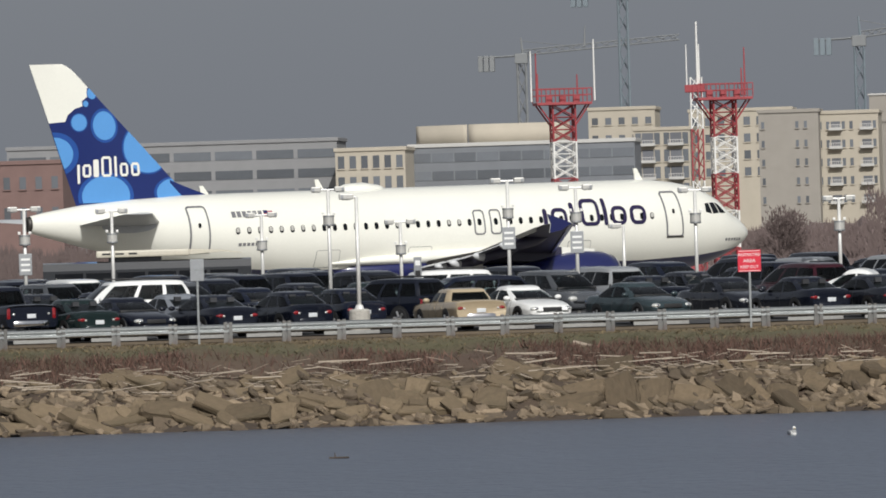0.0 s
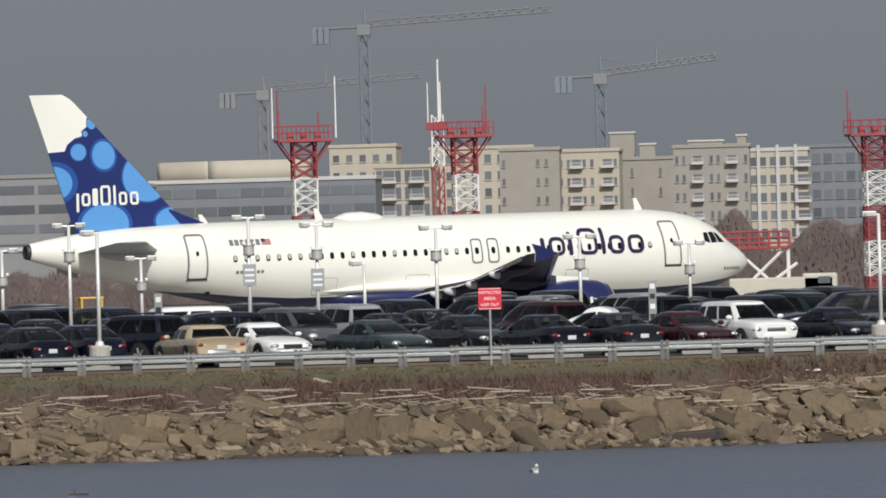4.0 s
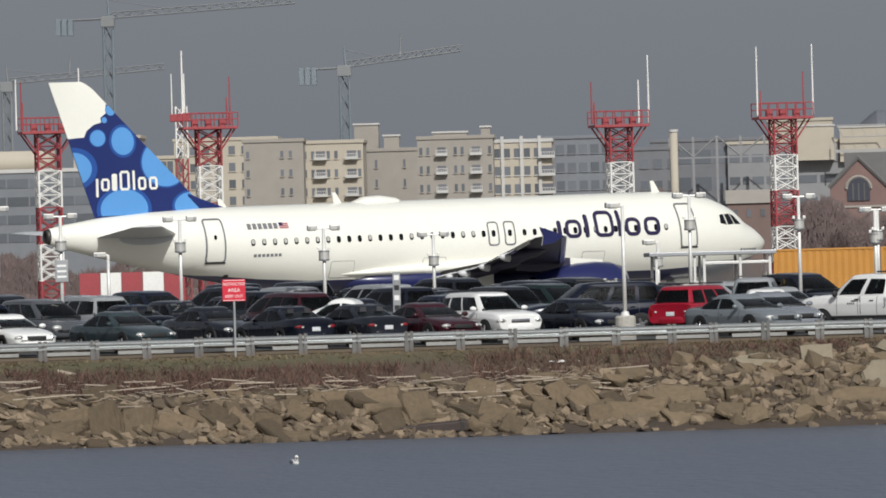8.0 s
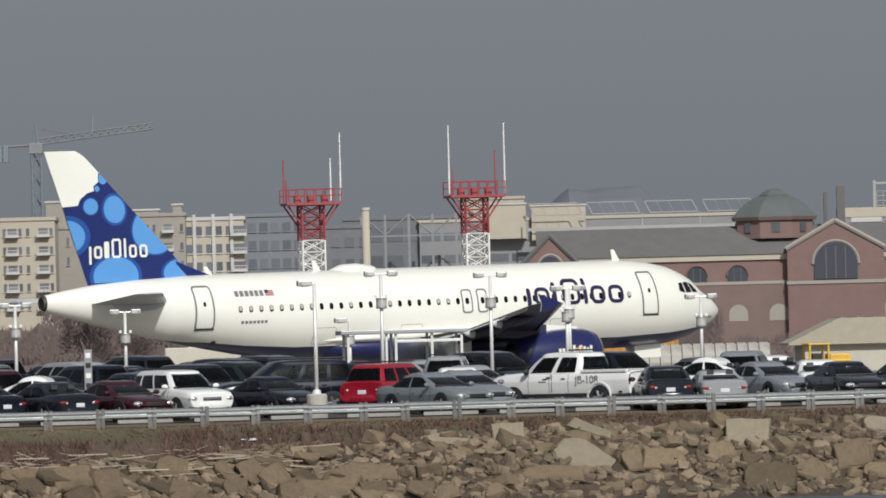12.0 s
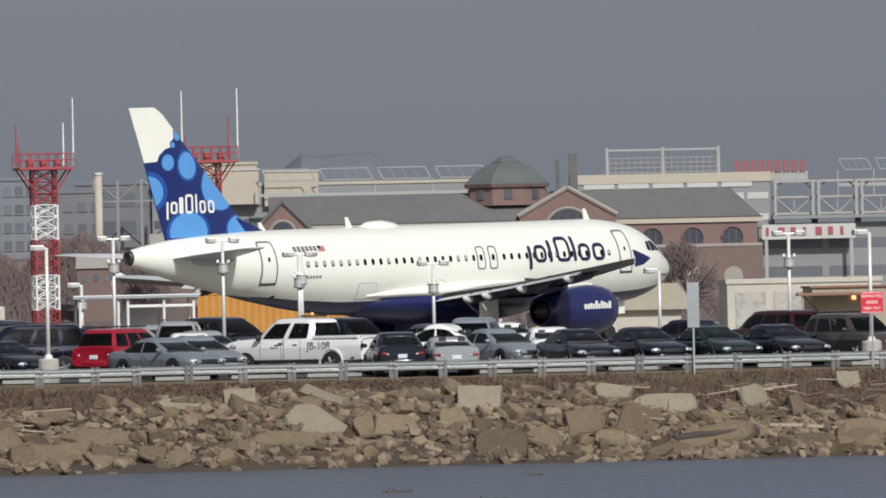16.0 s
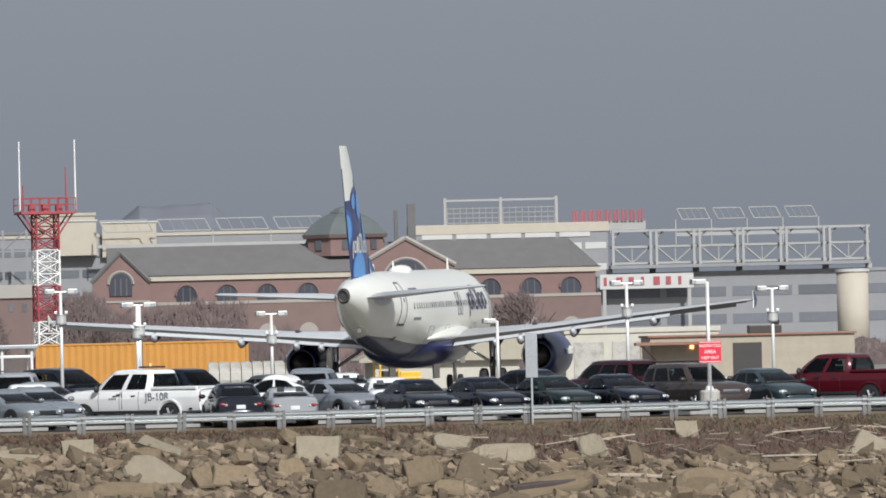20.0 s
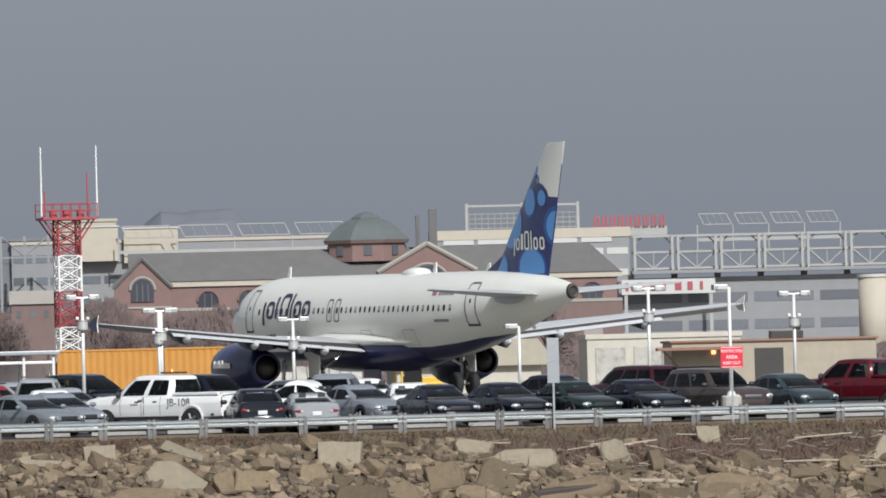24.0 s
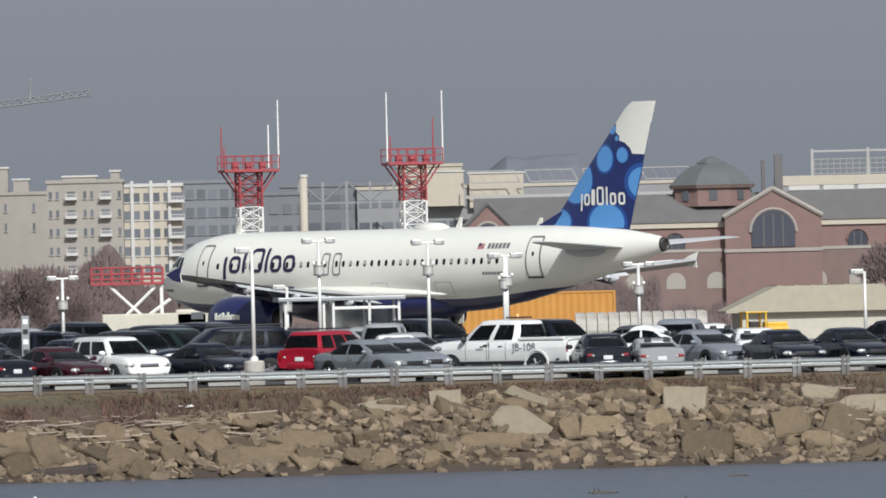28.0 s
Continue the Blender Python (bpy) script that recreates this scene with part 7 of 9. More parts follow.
part("beam", loft([[(x, y, z) for y, z in ((-w, -h), (w, -h), (w, h * 0.8), (w * 0.7, h), (-w * 0.75, h), (-w, h * 0.7))] for x, w, h in ((-1.5, 0.14, 0.13), (-1.45, 0.2, 0.19), (-0.4, 0.22, 0.2), (0.8, 0.2, 0.18), (1.48, 0.15, 0.13), (1.52, 0.1, 0.08))]), DARKWOOD, c)
for s, off, w, turn in ((36.78, -3.07, 0.2, 10), (37.12, -3.02, 0.3, -30), (37.72, -3.1, 0.12, 50), (35.97, -3.5, 0.1, 0)):
    ob = new("litter", bpy.data.meshes.new("litter"))
    bm = stone_hull(0.3, 12)
    bmesh.ops.scale(bm, vec=(w, w * 0.7, w * 0.5), verts=bm.verts[:])
    bm.to_mesh(ob.data)
    bm.free()
    ob.data.materials.append(SIGN_WHITE)
    ob.matrix_basis = Matrix.Translation(lot(s, off, bank_height(s, off) + 0.12)) @ pose(0, 0, 0, 20, 0, turn)
    tagged(ob, "scrap of white litter caught in the dry brush", "litter", "litter on the bank")

# loose drift sticks caught along the top of the stones
verts, faces = [], []
for i in range(760):
    s = random.uniform(-4, 40) if i < 560 else random.uniform(58, 82)
    off = (random.gauss(-4.45, 0.35) if i % 2 else random.gauss(-5.0, 0.4)) if s < 40 else random.uniform(-5.6, -3.0)
    p, a, l = lot(s, off, bank_height(s, off) + random.uniform(0.1, 0.32)), radians(8) + random.gauss(0, 0.5), random.uniform(0.15, 0.8) if i % 9 else random.uniform(0.9, 2.2)
    d = Vector((math.cos(a), math.sin(a), random.gauss(0, 0.2 if l < 0.9 else 0.07))) * l * 0.5
    n_, up, b = Vector((0, 0.02, 0)), Vector((0, 0, random.uniform(0.008, 0.02) if l < 0.9 else random.uniform(0.025, 0.05))), len(verts)
    verts += [p - d - n_, p + d - n_, p + d + up, p - d + up, p - d + n_, p + d + n_]
    faces += [(b, b + 1, b + 2, b + 3), (b + 3, b + 2, b + 5, b + 4)]
me = bpy.data.meshes.new("drift_sticks")
me.from_pydata([tuple(v) for v in verts], [], faces)
me.materials.append(DRIFT)
tagged(new("drift_sticks", me), "small pale drift sticks caught among the stones", "driftwood", kind="stuff")

# dry weeds and brush on the bank
BRUSH = mat("dry_brush", (0.115, 0.066, 0.050), 0.95, vary=0.3, island=0.5)
STRAW = mat("dry_straw", (0.17, 0.13, 0.072), 0.95, vary=0.3, island=0.5)
GREEN = mat("winter_green_blades", (0.098, 0.090, 0.050), 0.95, vary=0.3, island=0.4)
for name, mt, n, label in (("dry_brush", BRUSH, 26000, "reddish brown dry brush on the bank"), ("dead_grass", STRAW, 15000, "pale dead grass tufts on the bank"), ("green_grass", GREEN, 6500, "short green winter grass on the bank")):
    verts, faces = [], []
    for i in range(n):
        s = random.uniform(-8, 84)
        if name == "dry_brush":
            if noise.noise((s * 0.16, 3.1, 0)) < (-0.08 if s < 34 or 42 < s < 58 else -0.6) and random.random() < 0.85:
                continue
            off = random.uniform(-4.6, -2.6) if s < 34 else (random.uniform(-4.3, -1.8) if s < 42 else (random.uniform(-2.8, -0.6) if s < 58 else random.uniform(-5.2, -1.0)))
            h = random.uniform(0.12, 0.42) if s < 42 else (random.uniform(0.06, 0.24) if s < 58 else random.uniform(0.1, 0.34))
        elif name == "green_grass":
            if noise.noise((s * 0.12, 8.1, 0)) < (-0.25 if s < 40 else 0.15):
                continue
            off = random.gauss(-1.9, 0.45) if s < 40 else random.gauss(-0.9, 0.3)
            h = random.uniform(0.04, 0.13)
        else:
            off = random.uniform(-1.4, -0.1) if random.random() < 0.7 else random.uniform(-3.9, -0.2)
            if s > 40:
                off *= 0.45
            h = random.uniform(0.04, 0.13)
        p = lot(s, off, bank_height(s, off) - 0.03)
        a, wd = random.uniform(0, math.pi), random.uniform(0.012, 0.03)
        d, lean = Vector((math.cos(a) * wd, math.sin(a) * wd, 0)), Vector((random.gauss(0, 0.16), random.gauss(0, 0.1), h))
        b = len(verts)
        verts += [p - d, p + d, p + lean * 0.6 + d * 0.7, p + lean]
        faces += [(b, b + 1, b + 2), (b, b + 2, b + 3)]
    me = bpy.data.meshes.new(name)
    me.from_pydata([tuple(v) for v in verts], [], faces)
    me.materials.append(mt)
    tagged(new(name, me), label, "weeds", kind="stuff")


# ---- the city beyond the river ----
# Far base colours are muted and evened: distance haze is put into them.
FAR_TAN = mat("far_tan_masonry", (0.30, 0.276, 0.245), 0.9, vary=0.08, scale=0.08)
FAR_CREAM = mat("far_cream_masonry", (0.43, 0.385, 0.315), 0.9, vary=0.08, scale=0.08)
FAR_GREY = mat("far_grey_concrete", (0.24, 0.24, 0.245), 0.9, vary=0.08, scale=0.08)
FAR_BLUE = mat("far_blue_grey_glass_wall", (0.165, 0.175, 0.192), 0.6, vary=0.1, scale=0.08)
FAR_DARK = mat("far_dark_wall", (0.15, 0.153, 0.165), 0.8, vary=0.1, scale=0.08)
# Panes are lightened: haze and reflected sky are put into the glass colour.
FAR_GLASS = mat("far_hazed_window_glass", (0.125, 0.135, 0.15), 0.22, vary=0.1, each=0.3, coat=0.6)
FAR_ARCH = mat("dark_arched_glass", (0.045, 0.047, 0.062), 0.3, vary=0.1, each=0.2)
# Panel colour carries the shade of openings, softened as by haze.
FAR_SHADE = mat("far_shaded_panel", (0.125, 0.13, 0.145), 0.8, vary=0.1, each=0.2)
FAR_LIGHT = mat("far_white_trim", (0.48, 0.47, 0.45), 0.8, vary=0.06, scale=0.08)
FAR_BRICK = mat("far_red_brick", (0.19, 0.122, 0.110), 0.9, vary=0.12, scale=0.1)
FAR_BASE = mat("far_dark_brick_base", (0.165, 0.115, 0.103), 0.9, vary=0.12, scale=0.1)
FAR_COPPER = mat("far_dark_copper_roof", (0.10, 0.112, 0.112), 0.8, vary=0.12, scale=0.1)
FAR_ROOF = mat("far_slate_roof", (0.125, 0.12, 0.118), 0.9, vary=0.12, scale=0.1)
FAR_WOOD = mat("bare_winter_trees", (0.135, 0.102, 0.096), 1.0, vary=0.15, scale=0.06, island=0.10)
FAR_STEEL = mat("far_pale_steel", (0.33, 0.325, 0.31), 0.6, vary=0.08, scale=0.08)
# Crane colours are pulled towards the sky's grey to imitate haze.
CRANE_BLUE = mat("crane_hazed_blue", (0.175, 0.21, 0.235), 0.7, vary=0.1, scale=0.08)
CRANE_PALE = mat("crane_hazed_pale", (0.205, 0.213, 0.218), 0.7, vary=0.1, scale=0.08)


def balcony_mesh(w):
    """A balcony slab with a low solid apron, thin balusters and a top rail."""
    bm = box(-w, w, -1.6, 0, -0.28, 0.0)
    add_box(bm, -w, w, -1.6, -1.52, 0.0, 0.35)
    add_box(bm, -w, w, -1.6, -1.5, 0.95, 1.08)
    for k in range(7):
        x = -w + (2 * w - 0.1) * k / 6
        add_box(bm, x, x + 0.1, -1.58, -1.52, 0.35, 0.95)
    return bm


def block(name, x0, x1, top, y, floors, bays, wall, label, depth=20, win=(0.5, 0.55), skip=0, balconies=(), bands=False, trim=None, parapet=0.8, base=2.5, win_mat=None, cols=None, piers=()):
    """A far building: walls, roof edge, each window, balconies."""
    c = thing(name, pose((x0 + x1) / 2, y, base), label, "building")
    w, h = (x1 - x0) / 2, top - base
    body = part("wall", box(-w, w, 0, depth, 0, h - parapet), wall, c)
    part("roof_edge", box(-w - 0.3, w + 0.3, -0.3, depth + 0.3, h - parapet, h, 0.1), trim or wall, c)
    fh, bw = (h - parapet - 0.6) / floors, 2 * w / bays
    ww, wh = bw * win[0], fh * win[1]
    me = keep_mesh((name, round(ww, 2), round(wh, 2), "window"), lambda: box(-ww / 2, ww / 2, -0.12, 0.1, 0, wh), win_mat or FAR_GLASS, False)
    sill = keep_mesh((name, round(ww, 2), "sill"), lambda: box(-ww / 2 - 0.15, ww / 2 + 0.15, -0.3, 0.0, -0.22, 0.0), trim or wall, False)
    slab = keep_mesh((name, round(bw, 2), "balcony"), lambda: balcony_mesh(min(1.75, 0.85 * bw)), FAR_LIGHT, False)
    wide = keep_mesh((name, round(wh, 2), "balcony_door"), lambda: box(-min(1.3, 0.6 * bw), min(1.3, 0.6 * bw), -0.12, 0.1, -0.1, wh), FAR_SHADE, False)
    for x in piers:
        part("pier", box(x - 0.35, x + 0.35, -0.5, 0.05, 0, h + 0.6), FAR_LIGHT, c, "white pier between the windows")
    for f in range(skip, floors):
        for b in range(bays):
            x, z = -w + bw * (b + 0.5), 0.3 + fh * (f + 0.25)
            if b in balconies:
                share("balcony", slab, c, Matrix.Translation((x, 0, z)))
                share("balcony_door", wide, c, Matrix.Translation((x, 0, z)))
                continue
            if cols is not None and b not in cols:
                continue
            wn_ = share("window", me, c, Matrix.Translation((x, 0, z)))
            if not bands:
                share("sill", sill, wn_, Matrix())
    return c


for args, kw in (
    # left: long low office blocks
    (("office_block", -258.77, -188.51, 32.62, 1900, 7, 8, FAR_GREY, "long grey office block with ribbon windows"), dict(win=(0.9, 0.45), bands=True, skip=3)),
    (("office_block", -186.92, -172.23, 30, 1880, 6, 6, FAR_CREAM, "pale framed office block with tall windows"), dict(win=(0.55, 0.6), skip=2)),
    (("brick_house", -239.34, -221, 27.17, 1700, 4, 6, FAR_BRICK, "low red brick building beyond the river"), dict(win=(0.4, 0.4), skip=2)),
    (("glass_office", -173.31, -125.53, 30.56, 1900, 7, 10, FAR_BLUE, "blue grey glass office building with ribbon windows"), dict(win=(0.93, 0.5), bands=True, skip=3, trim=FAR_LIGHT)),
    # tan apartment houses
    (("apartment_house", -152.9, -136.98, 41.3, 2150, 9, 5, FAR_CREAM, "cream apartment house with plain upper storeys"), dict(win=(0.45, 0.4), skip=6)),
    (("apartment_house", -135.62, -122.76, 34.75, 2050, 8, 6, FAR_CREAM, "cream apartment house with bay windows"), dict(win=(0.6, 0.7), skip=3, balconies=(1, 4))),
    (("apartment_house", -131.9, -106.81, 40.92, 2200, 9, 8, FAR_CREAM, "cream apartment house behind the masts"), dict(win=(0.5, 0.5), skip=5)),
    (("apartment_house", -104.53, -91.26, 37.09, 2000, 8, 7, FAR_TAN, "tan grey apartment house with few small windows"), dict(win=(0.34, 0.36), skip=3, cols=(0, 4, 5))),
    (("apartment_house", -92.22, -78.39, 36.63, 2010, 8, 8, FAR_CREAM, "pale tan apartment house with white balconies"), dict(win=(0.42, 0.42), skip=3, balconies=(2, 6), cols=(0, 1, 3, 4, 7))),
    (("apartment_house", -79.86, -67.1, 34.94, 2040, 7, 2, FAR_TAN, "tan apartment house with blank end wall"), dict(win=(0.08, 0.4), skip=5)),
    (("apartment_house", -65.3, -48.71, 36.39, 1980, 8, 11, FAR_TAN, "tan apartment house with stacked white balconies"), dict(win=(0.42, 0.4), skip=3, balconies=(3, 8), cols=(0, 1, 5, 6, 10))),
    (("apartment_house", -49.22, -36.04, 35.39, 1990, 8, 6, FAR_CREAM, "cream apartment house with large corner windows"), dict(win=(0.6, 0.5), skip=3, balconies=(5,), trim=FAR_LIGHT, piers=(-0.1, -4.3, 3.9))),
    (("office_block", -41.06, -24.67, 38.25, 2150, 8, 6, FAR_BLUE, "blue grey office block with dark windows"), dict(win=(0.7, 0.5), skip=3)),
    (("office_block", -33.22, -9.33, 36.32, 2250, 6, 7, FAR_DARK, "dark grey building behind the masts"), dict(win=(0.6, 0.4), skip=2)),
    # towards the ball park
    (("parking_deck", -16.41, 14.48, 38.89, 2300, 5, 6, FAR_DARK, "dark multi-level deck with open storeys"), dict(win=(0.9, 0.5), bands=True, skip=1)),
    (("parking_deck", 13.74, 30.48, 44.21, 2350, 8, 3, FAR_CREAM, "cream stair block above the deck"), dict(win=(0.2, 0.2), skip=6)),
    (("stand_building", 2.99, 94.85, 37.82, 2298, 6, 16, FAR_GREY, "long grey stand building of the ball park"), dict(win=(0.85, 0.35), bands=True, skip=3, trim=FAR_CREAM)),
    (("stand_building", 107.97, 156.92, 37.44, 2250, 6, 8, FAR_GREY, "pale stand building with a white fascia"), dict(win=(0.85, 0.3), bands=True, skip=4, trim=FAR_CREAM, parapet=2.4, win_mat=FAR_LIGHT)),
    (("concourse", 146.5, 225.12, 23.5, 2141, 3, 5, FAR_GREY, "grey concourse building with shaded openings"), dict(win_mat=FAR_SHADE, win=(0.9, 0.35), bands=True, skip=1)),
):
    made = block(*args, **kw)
    if args[0] == "stand_building" and args[1] > 100:
        # bright glazed strip under the roof edge, between dark columns
        for k in range(5):
            a = -22 + 8.6 * k
            part("glazed_strip", box(a, a + 7.6, -0.25, 0.05, 31.35, 32.5), FAR_LIGHT, made, "bright glazed strip")

# the curved cream crown of the glass office
X0, X1, Z1 = -172.75, -139.97, 34.5
Z0 = 30.23
c = thing("roof_drum", pose((X0 + X1) / 2, 1914, Z0), "curved cream roof screen in two panels", "roof screen")
for k in range(2):
    a0, a1 = (X0 - X1) / 2 + (X1 - X0) * (0, 0.355)[k], (X0 - X1) / 2 + (X1 - X0) * (0.345, 1.0)[k]
    bm = bmesh.new()
    lo, hi = [], []
    for i in range(13):
        x = a0 + (a1 - a0) * i / 12
        y = -8 * math.cos(math.pi * x / (X1 - X0) * 0.9)
        lo.append(bm.verts.new((x, y, 0)))
        hi.append(bm.verts.new((x, y, Z1 - Z0)))
    for i in range(12):
        bm.faces.new((lo[i], lo[i + 1], hi[i + 1], hi[i]))
    ob = part("screen_panel", bm, FAR_CREAM, c, "cream screen panel", smooth=True)
    ob.modifiers.new("thick", "SOLIDIFY").thickness = 0.4

# small houses on the roofs of the apartment houses
for x0, x1, z1, y in ((-82.02, -76.5, 40.88, 2050), (-51.5, -49.51, 38.52, 1985), (-62.08, -54.64, 37.5, 1985), (-75.11, -71.66, 38.08, 2045)):
    c = thing("roof_house", pose((x0 + x1) / 2, y + 4, z1 - 8), "small tan stair house on a flat roof", "roof house", "roof houses")
    part("wall", box((x0 - x1) / 2, (x1 - x0) / 2, 0, 5, 0, 7.6), FAR_TAN, c)
    part("cap", box((x0 - x1) / 2 - 0.3, (x1 - x0) / 2 + 0.3, -0.3, 5.3, 7.6, 8.0), FAR_LIGHT, c)

for x0, x1, z1, y in ((20.35, 30.09, 41.5, 2294), (31.55, 45.32, 40.9, 2296)):
    c = thing("roof_house", pose((x0 + x1) / 2, y, z1 - 9), "cream plant house on the stand roof", "roof house", "roof houses")
    part("wall", box((x0 - x1) / 2, (x1 - x0) / 2, 0, 5, 0, 8.6), FAR_CREAM, c)
    part("cap", box((x0 - x1) / 2 - 0.3, (x1 - x0) / 2 + 0.3, -0.3, 5.3, 8.6, 9.0), FAR_LIGHT, c)

# brick pumping station with arched windows
PY = 1800
GX0, GX1 = 22.59, 124.87
RIDGE = 28.05
BRICK_TOP = 21.15
c = thing("pumping_station", pose(0, PY, 2.5), "long red brick pumping station with arched windows and slate roof", "building")
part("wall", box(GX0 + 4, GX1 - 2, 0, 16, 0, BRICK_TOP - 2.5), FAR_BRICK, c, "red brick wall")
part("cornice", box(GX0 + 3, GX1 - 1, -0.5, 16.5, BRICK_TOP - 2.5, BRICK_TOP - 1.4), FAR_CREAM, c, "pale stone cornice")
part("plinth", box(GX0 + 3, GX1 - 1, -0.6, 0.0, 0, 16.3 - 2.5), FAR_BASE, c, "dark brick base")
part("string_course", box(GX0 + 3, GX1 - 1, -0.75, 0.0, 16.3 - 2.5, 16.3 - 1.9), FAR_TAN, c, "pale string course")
part("roof", loft([[(x, y, z) for x, y, z in row] for row in (((GX0 + 3, -0.8, BRICK_TOP - 1.4), (GX0 + 3, 8, RIDGE - 2.5), (GX0 + 3, 16.8, BRICK_TOP - 1.4)), ((GX1 - 6.8, -0.8, BRICK_TOP - 1.4), (GX1 - 6.8, 8, RIDGE - 2.5), (GX1 - 6.8, 16.8, BRICK_TOP - 1.4)), ((GX1 - 0.6, -0.8, BRICK_TOP - 1.4), (GX1 - 0.6, 8, BRICK_TOP - 1.35), (GX1 - 0.6, 16.8, BRICK_TOP - 1.4)))]), FAR_ROOF, c, "grey slate roof hipped at its end")


def arch_outline(w, h):
    return [(-w, 0), (w, 0)] + [(w * math.cos(math.pi * i / 10), h - w + w * math.sin(math.pi * i / 10)) for i in range(11)]


AX = 41.25, 49.34, 57.33, 65.44, 101.84, 109.97, 117.87
ARCH_Z = 16.5 - 2.5
for x in AX:
    win = part("arched_window", extrude_poly(arch_outline(2.0, 3.6), 0.3), FAR_ARCH, c, "dark arched window", m=Matrix.Translation((x, -0.2, ARCH_Z)))
    bm = bmesh.new()
    for i in range(10):
        a0, a1 = math.pi * i / 10, math.pi * (i + 1) / 10
        add_tube(bm, (2.15 * math.cos(a0), -0.15, 1.6 + 2.15 * math.sin(a0)), (2.15 * math.cos(a1), -0.15, 1.6 + 2.15 * math.sin(a1)), 0.18, n=5)
    part("arch_trim", bm, FAR_BRICK, win)
    for dx in (-0.7, 0.7):
        part("mullion", box(dx - 0.08, dx + 0.08, -0.08, 0.05, 0, 3.2), FAR_ROOF, win)
for x in AX + (93.6, 73.5):
    part("blind_arch", extrude_poly(arch_outline(1.9, 3.3), 0.2), FAR_TAN, c, "pale blind arch in the brick base", m=Matrix.Translation((x, -0.7, 9.0 - 2.5)))
for gx, gw, apex in ((84.93, 9.6, 28.68), (28.16, 5.6, 27.06)):
    eave = 23.13 - 2.5
    low = eave - (2.0 if gw < 8 else 0)
    g = part("gable", extrude_poly([(-gw, 0), (gw, 0), (gw, low), (0, apex - 2.9), (-gw, low)], 3.0), FAR_BRICK, c, "brick gable with pale coping", m=Matrix.Translation((gx, -2.8, 0)))
    for sgn in (1, -1):
        part("coping", tube((sgn * (gw + 0.3), -0.1, low), (0, -0.1, apex - 2.5), 0.5, n=6), FAR_TAN if gw > 8 else FAR_ROOF, g)
    part("gable_window", extrude_poly(arch_outline(gw * (0.45 if gw > 8 else 0.4), gw * (0.76 if gw > 8 else 0.82)), 0.4), FAR_ARCH, g, m=Matrix.Translation((0, -0.3, low - gw * (0.64 if gw > 8 else 0.5))))
    for dx in (-0.2, 0.0, 0.2):
        part("glazing_bar", box(gw * dx - 0.12, gw * dx + 0.12, -0.42, -0.28, low - gw * (0.64 if gw > 8 else 0.5), low + gw * (0.03 if gw > 8 else 0.12)), FAR_ROOF, g)
    ra, top_ = gw * (0.48 if gw > 8 else 0.44), low - gw * (0.33 if gw > 8 else 0.08)
    bm = bmesh.new()
    for i in range(12):
        a0, a1 = math.pi * i / 12, math.pi * (i + 1) / 12
        add_tube(bm, (ra * math.cos(a0), -0.2, top_ + ra * math.sin(a0)), (ra * math.cos(a1), -0.2, top_ + ra * math.sin(a1)), 0.3, n=5)
    part("arch_surround", bm, FAR_TAN, g, "pale stone arch surround")
    part("gable_string_course", box(-gw - 0.2, gw + 0.2, -0.25, 0.0, low - gw * 0.74, low - gw * 0.67), FAR_TAN, g)
    part("gable_roof", loft([[(-gw - 0.4, y, low), (0, y, apex - 2.6), (gw + 0.4, y, low)] for y in (0.3, 10)]), FAR_ROOF, g)
# domed cupola
CX, CB, CM = 73.4, 25.4 - 2.5, 29.7 - 2.5
t = part("cupola", loft([[(CX + 7.6 * 1.08 * math.cos(radians(22.5 + 45 * i)), 9 + 7.6 * math.sin(radians(22.5 + 45 * i)), z) for i in range(8)] for z in (CB, CM)]), FAR_BRICK, c, "eight-sided brick drum under a dark dome")
part("cupola_cornice", loft([[(CX + r * 1.08 * math.cos(radians(22.5 + 45 * i)), 9 + r * math.sin(radians(22.5 + 45 * i)), z) for i in range(8)] for r, z in ((8.2, CM - 0.7), (8.5, CM))]), FAR_BASE, t)
part("cupola_roof", loft([[(CX + r * 1.08 * math.cos(radians(22.5 + 45 * i)), 9 + r * math.sin(radians(22.5 + 45 * i)), z - 2.5) for i in range(8)] for r, z in ((8.5, 29.7), (7.7, 30.5), (6.5, 31.8), (5.0, 33.0), (3.5, 33.75), (2.9, 33.9), (2.9, 34.15), (1.7, 35.0), (0.3, 35.4))]), FAR_COPPER, t, "dark domed roof with a low lantern")
for i in range(8):
    a_ = radians(45 * i)
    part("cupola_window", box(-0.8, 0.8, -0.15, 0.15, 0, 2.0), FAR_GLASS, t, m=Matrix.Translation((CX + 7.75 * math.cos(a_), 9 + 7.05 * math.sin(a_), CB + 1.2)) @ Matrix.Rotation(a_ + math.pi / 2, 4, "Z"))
for x, top, w in ((83.53, 34.3, 0.35), (86.6, 35.5, 0.8)):
    part("chimney", box(x - w, x + w, 4, 6, RIDGE - 6, top - 2.5), FAR_ROOF, c)


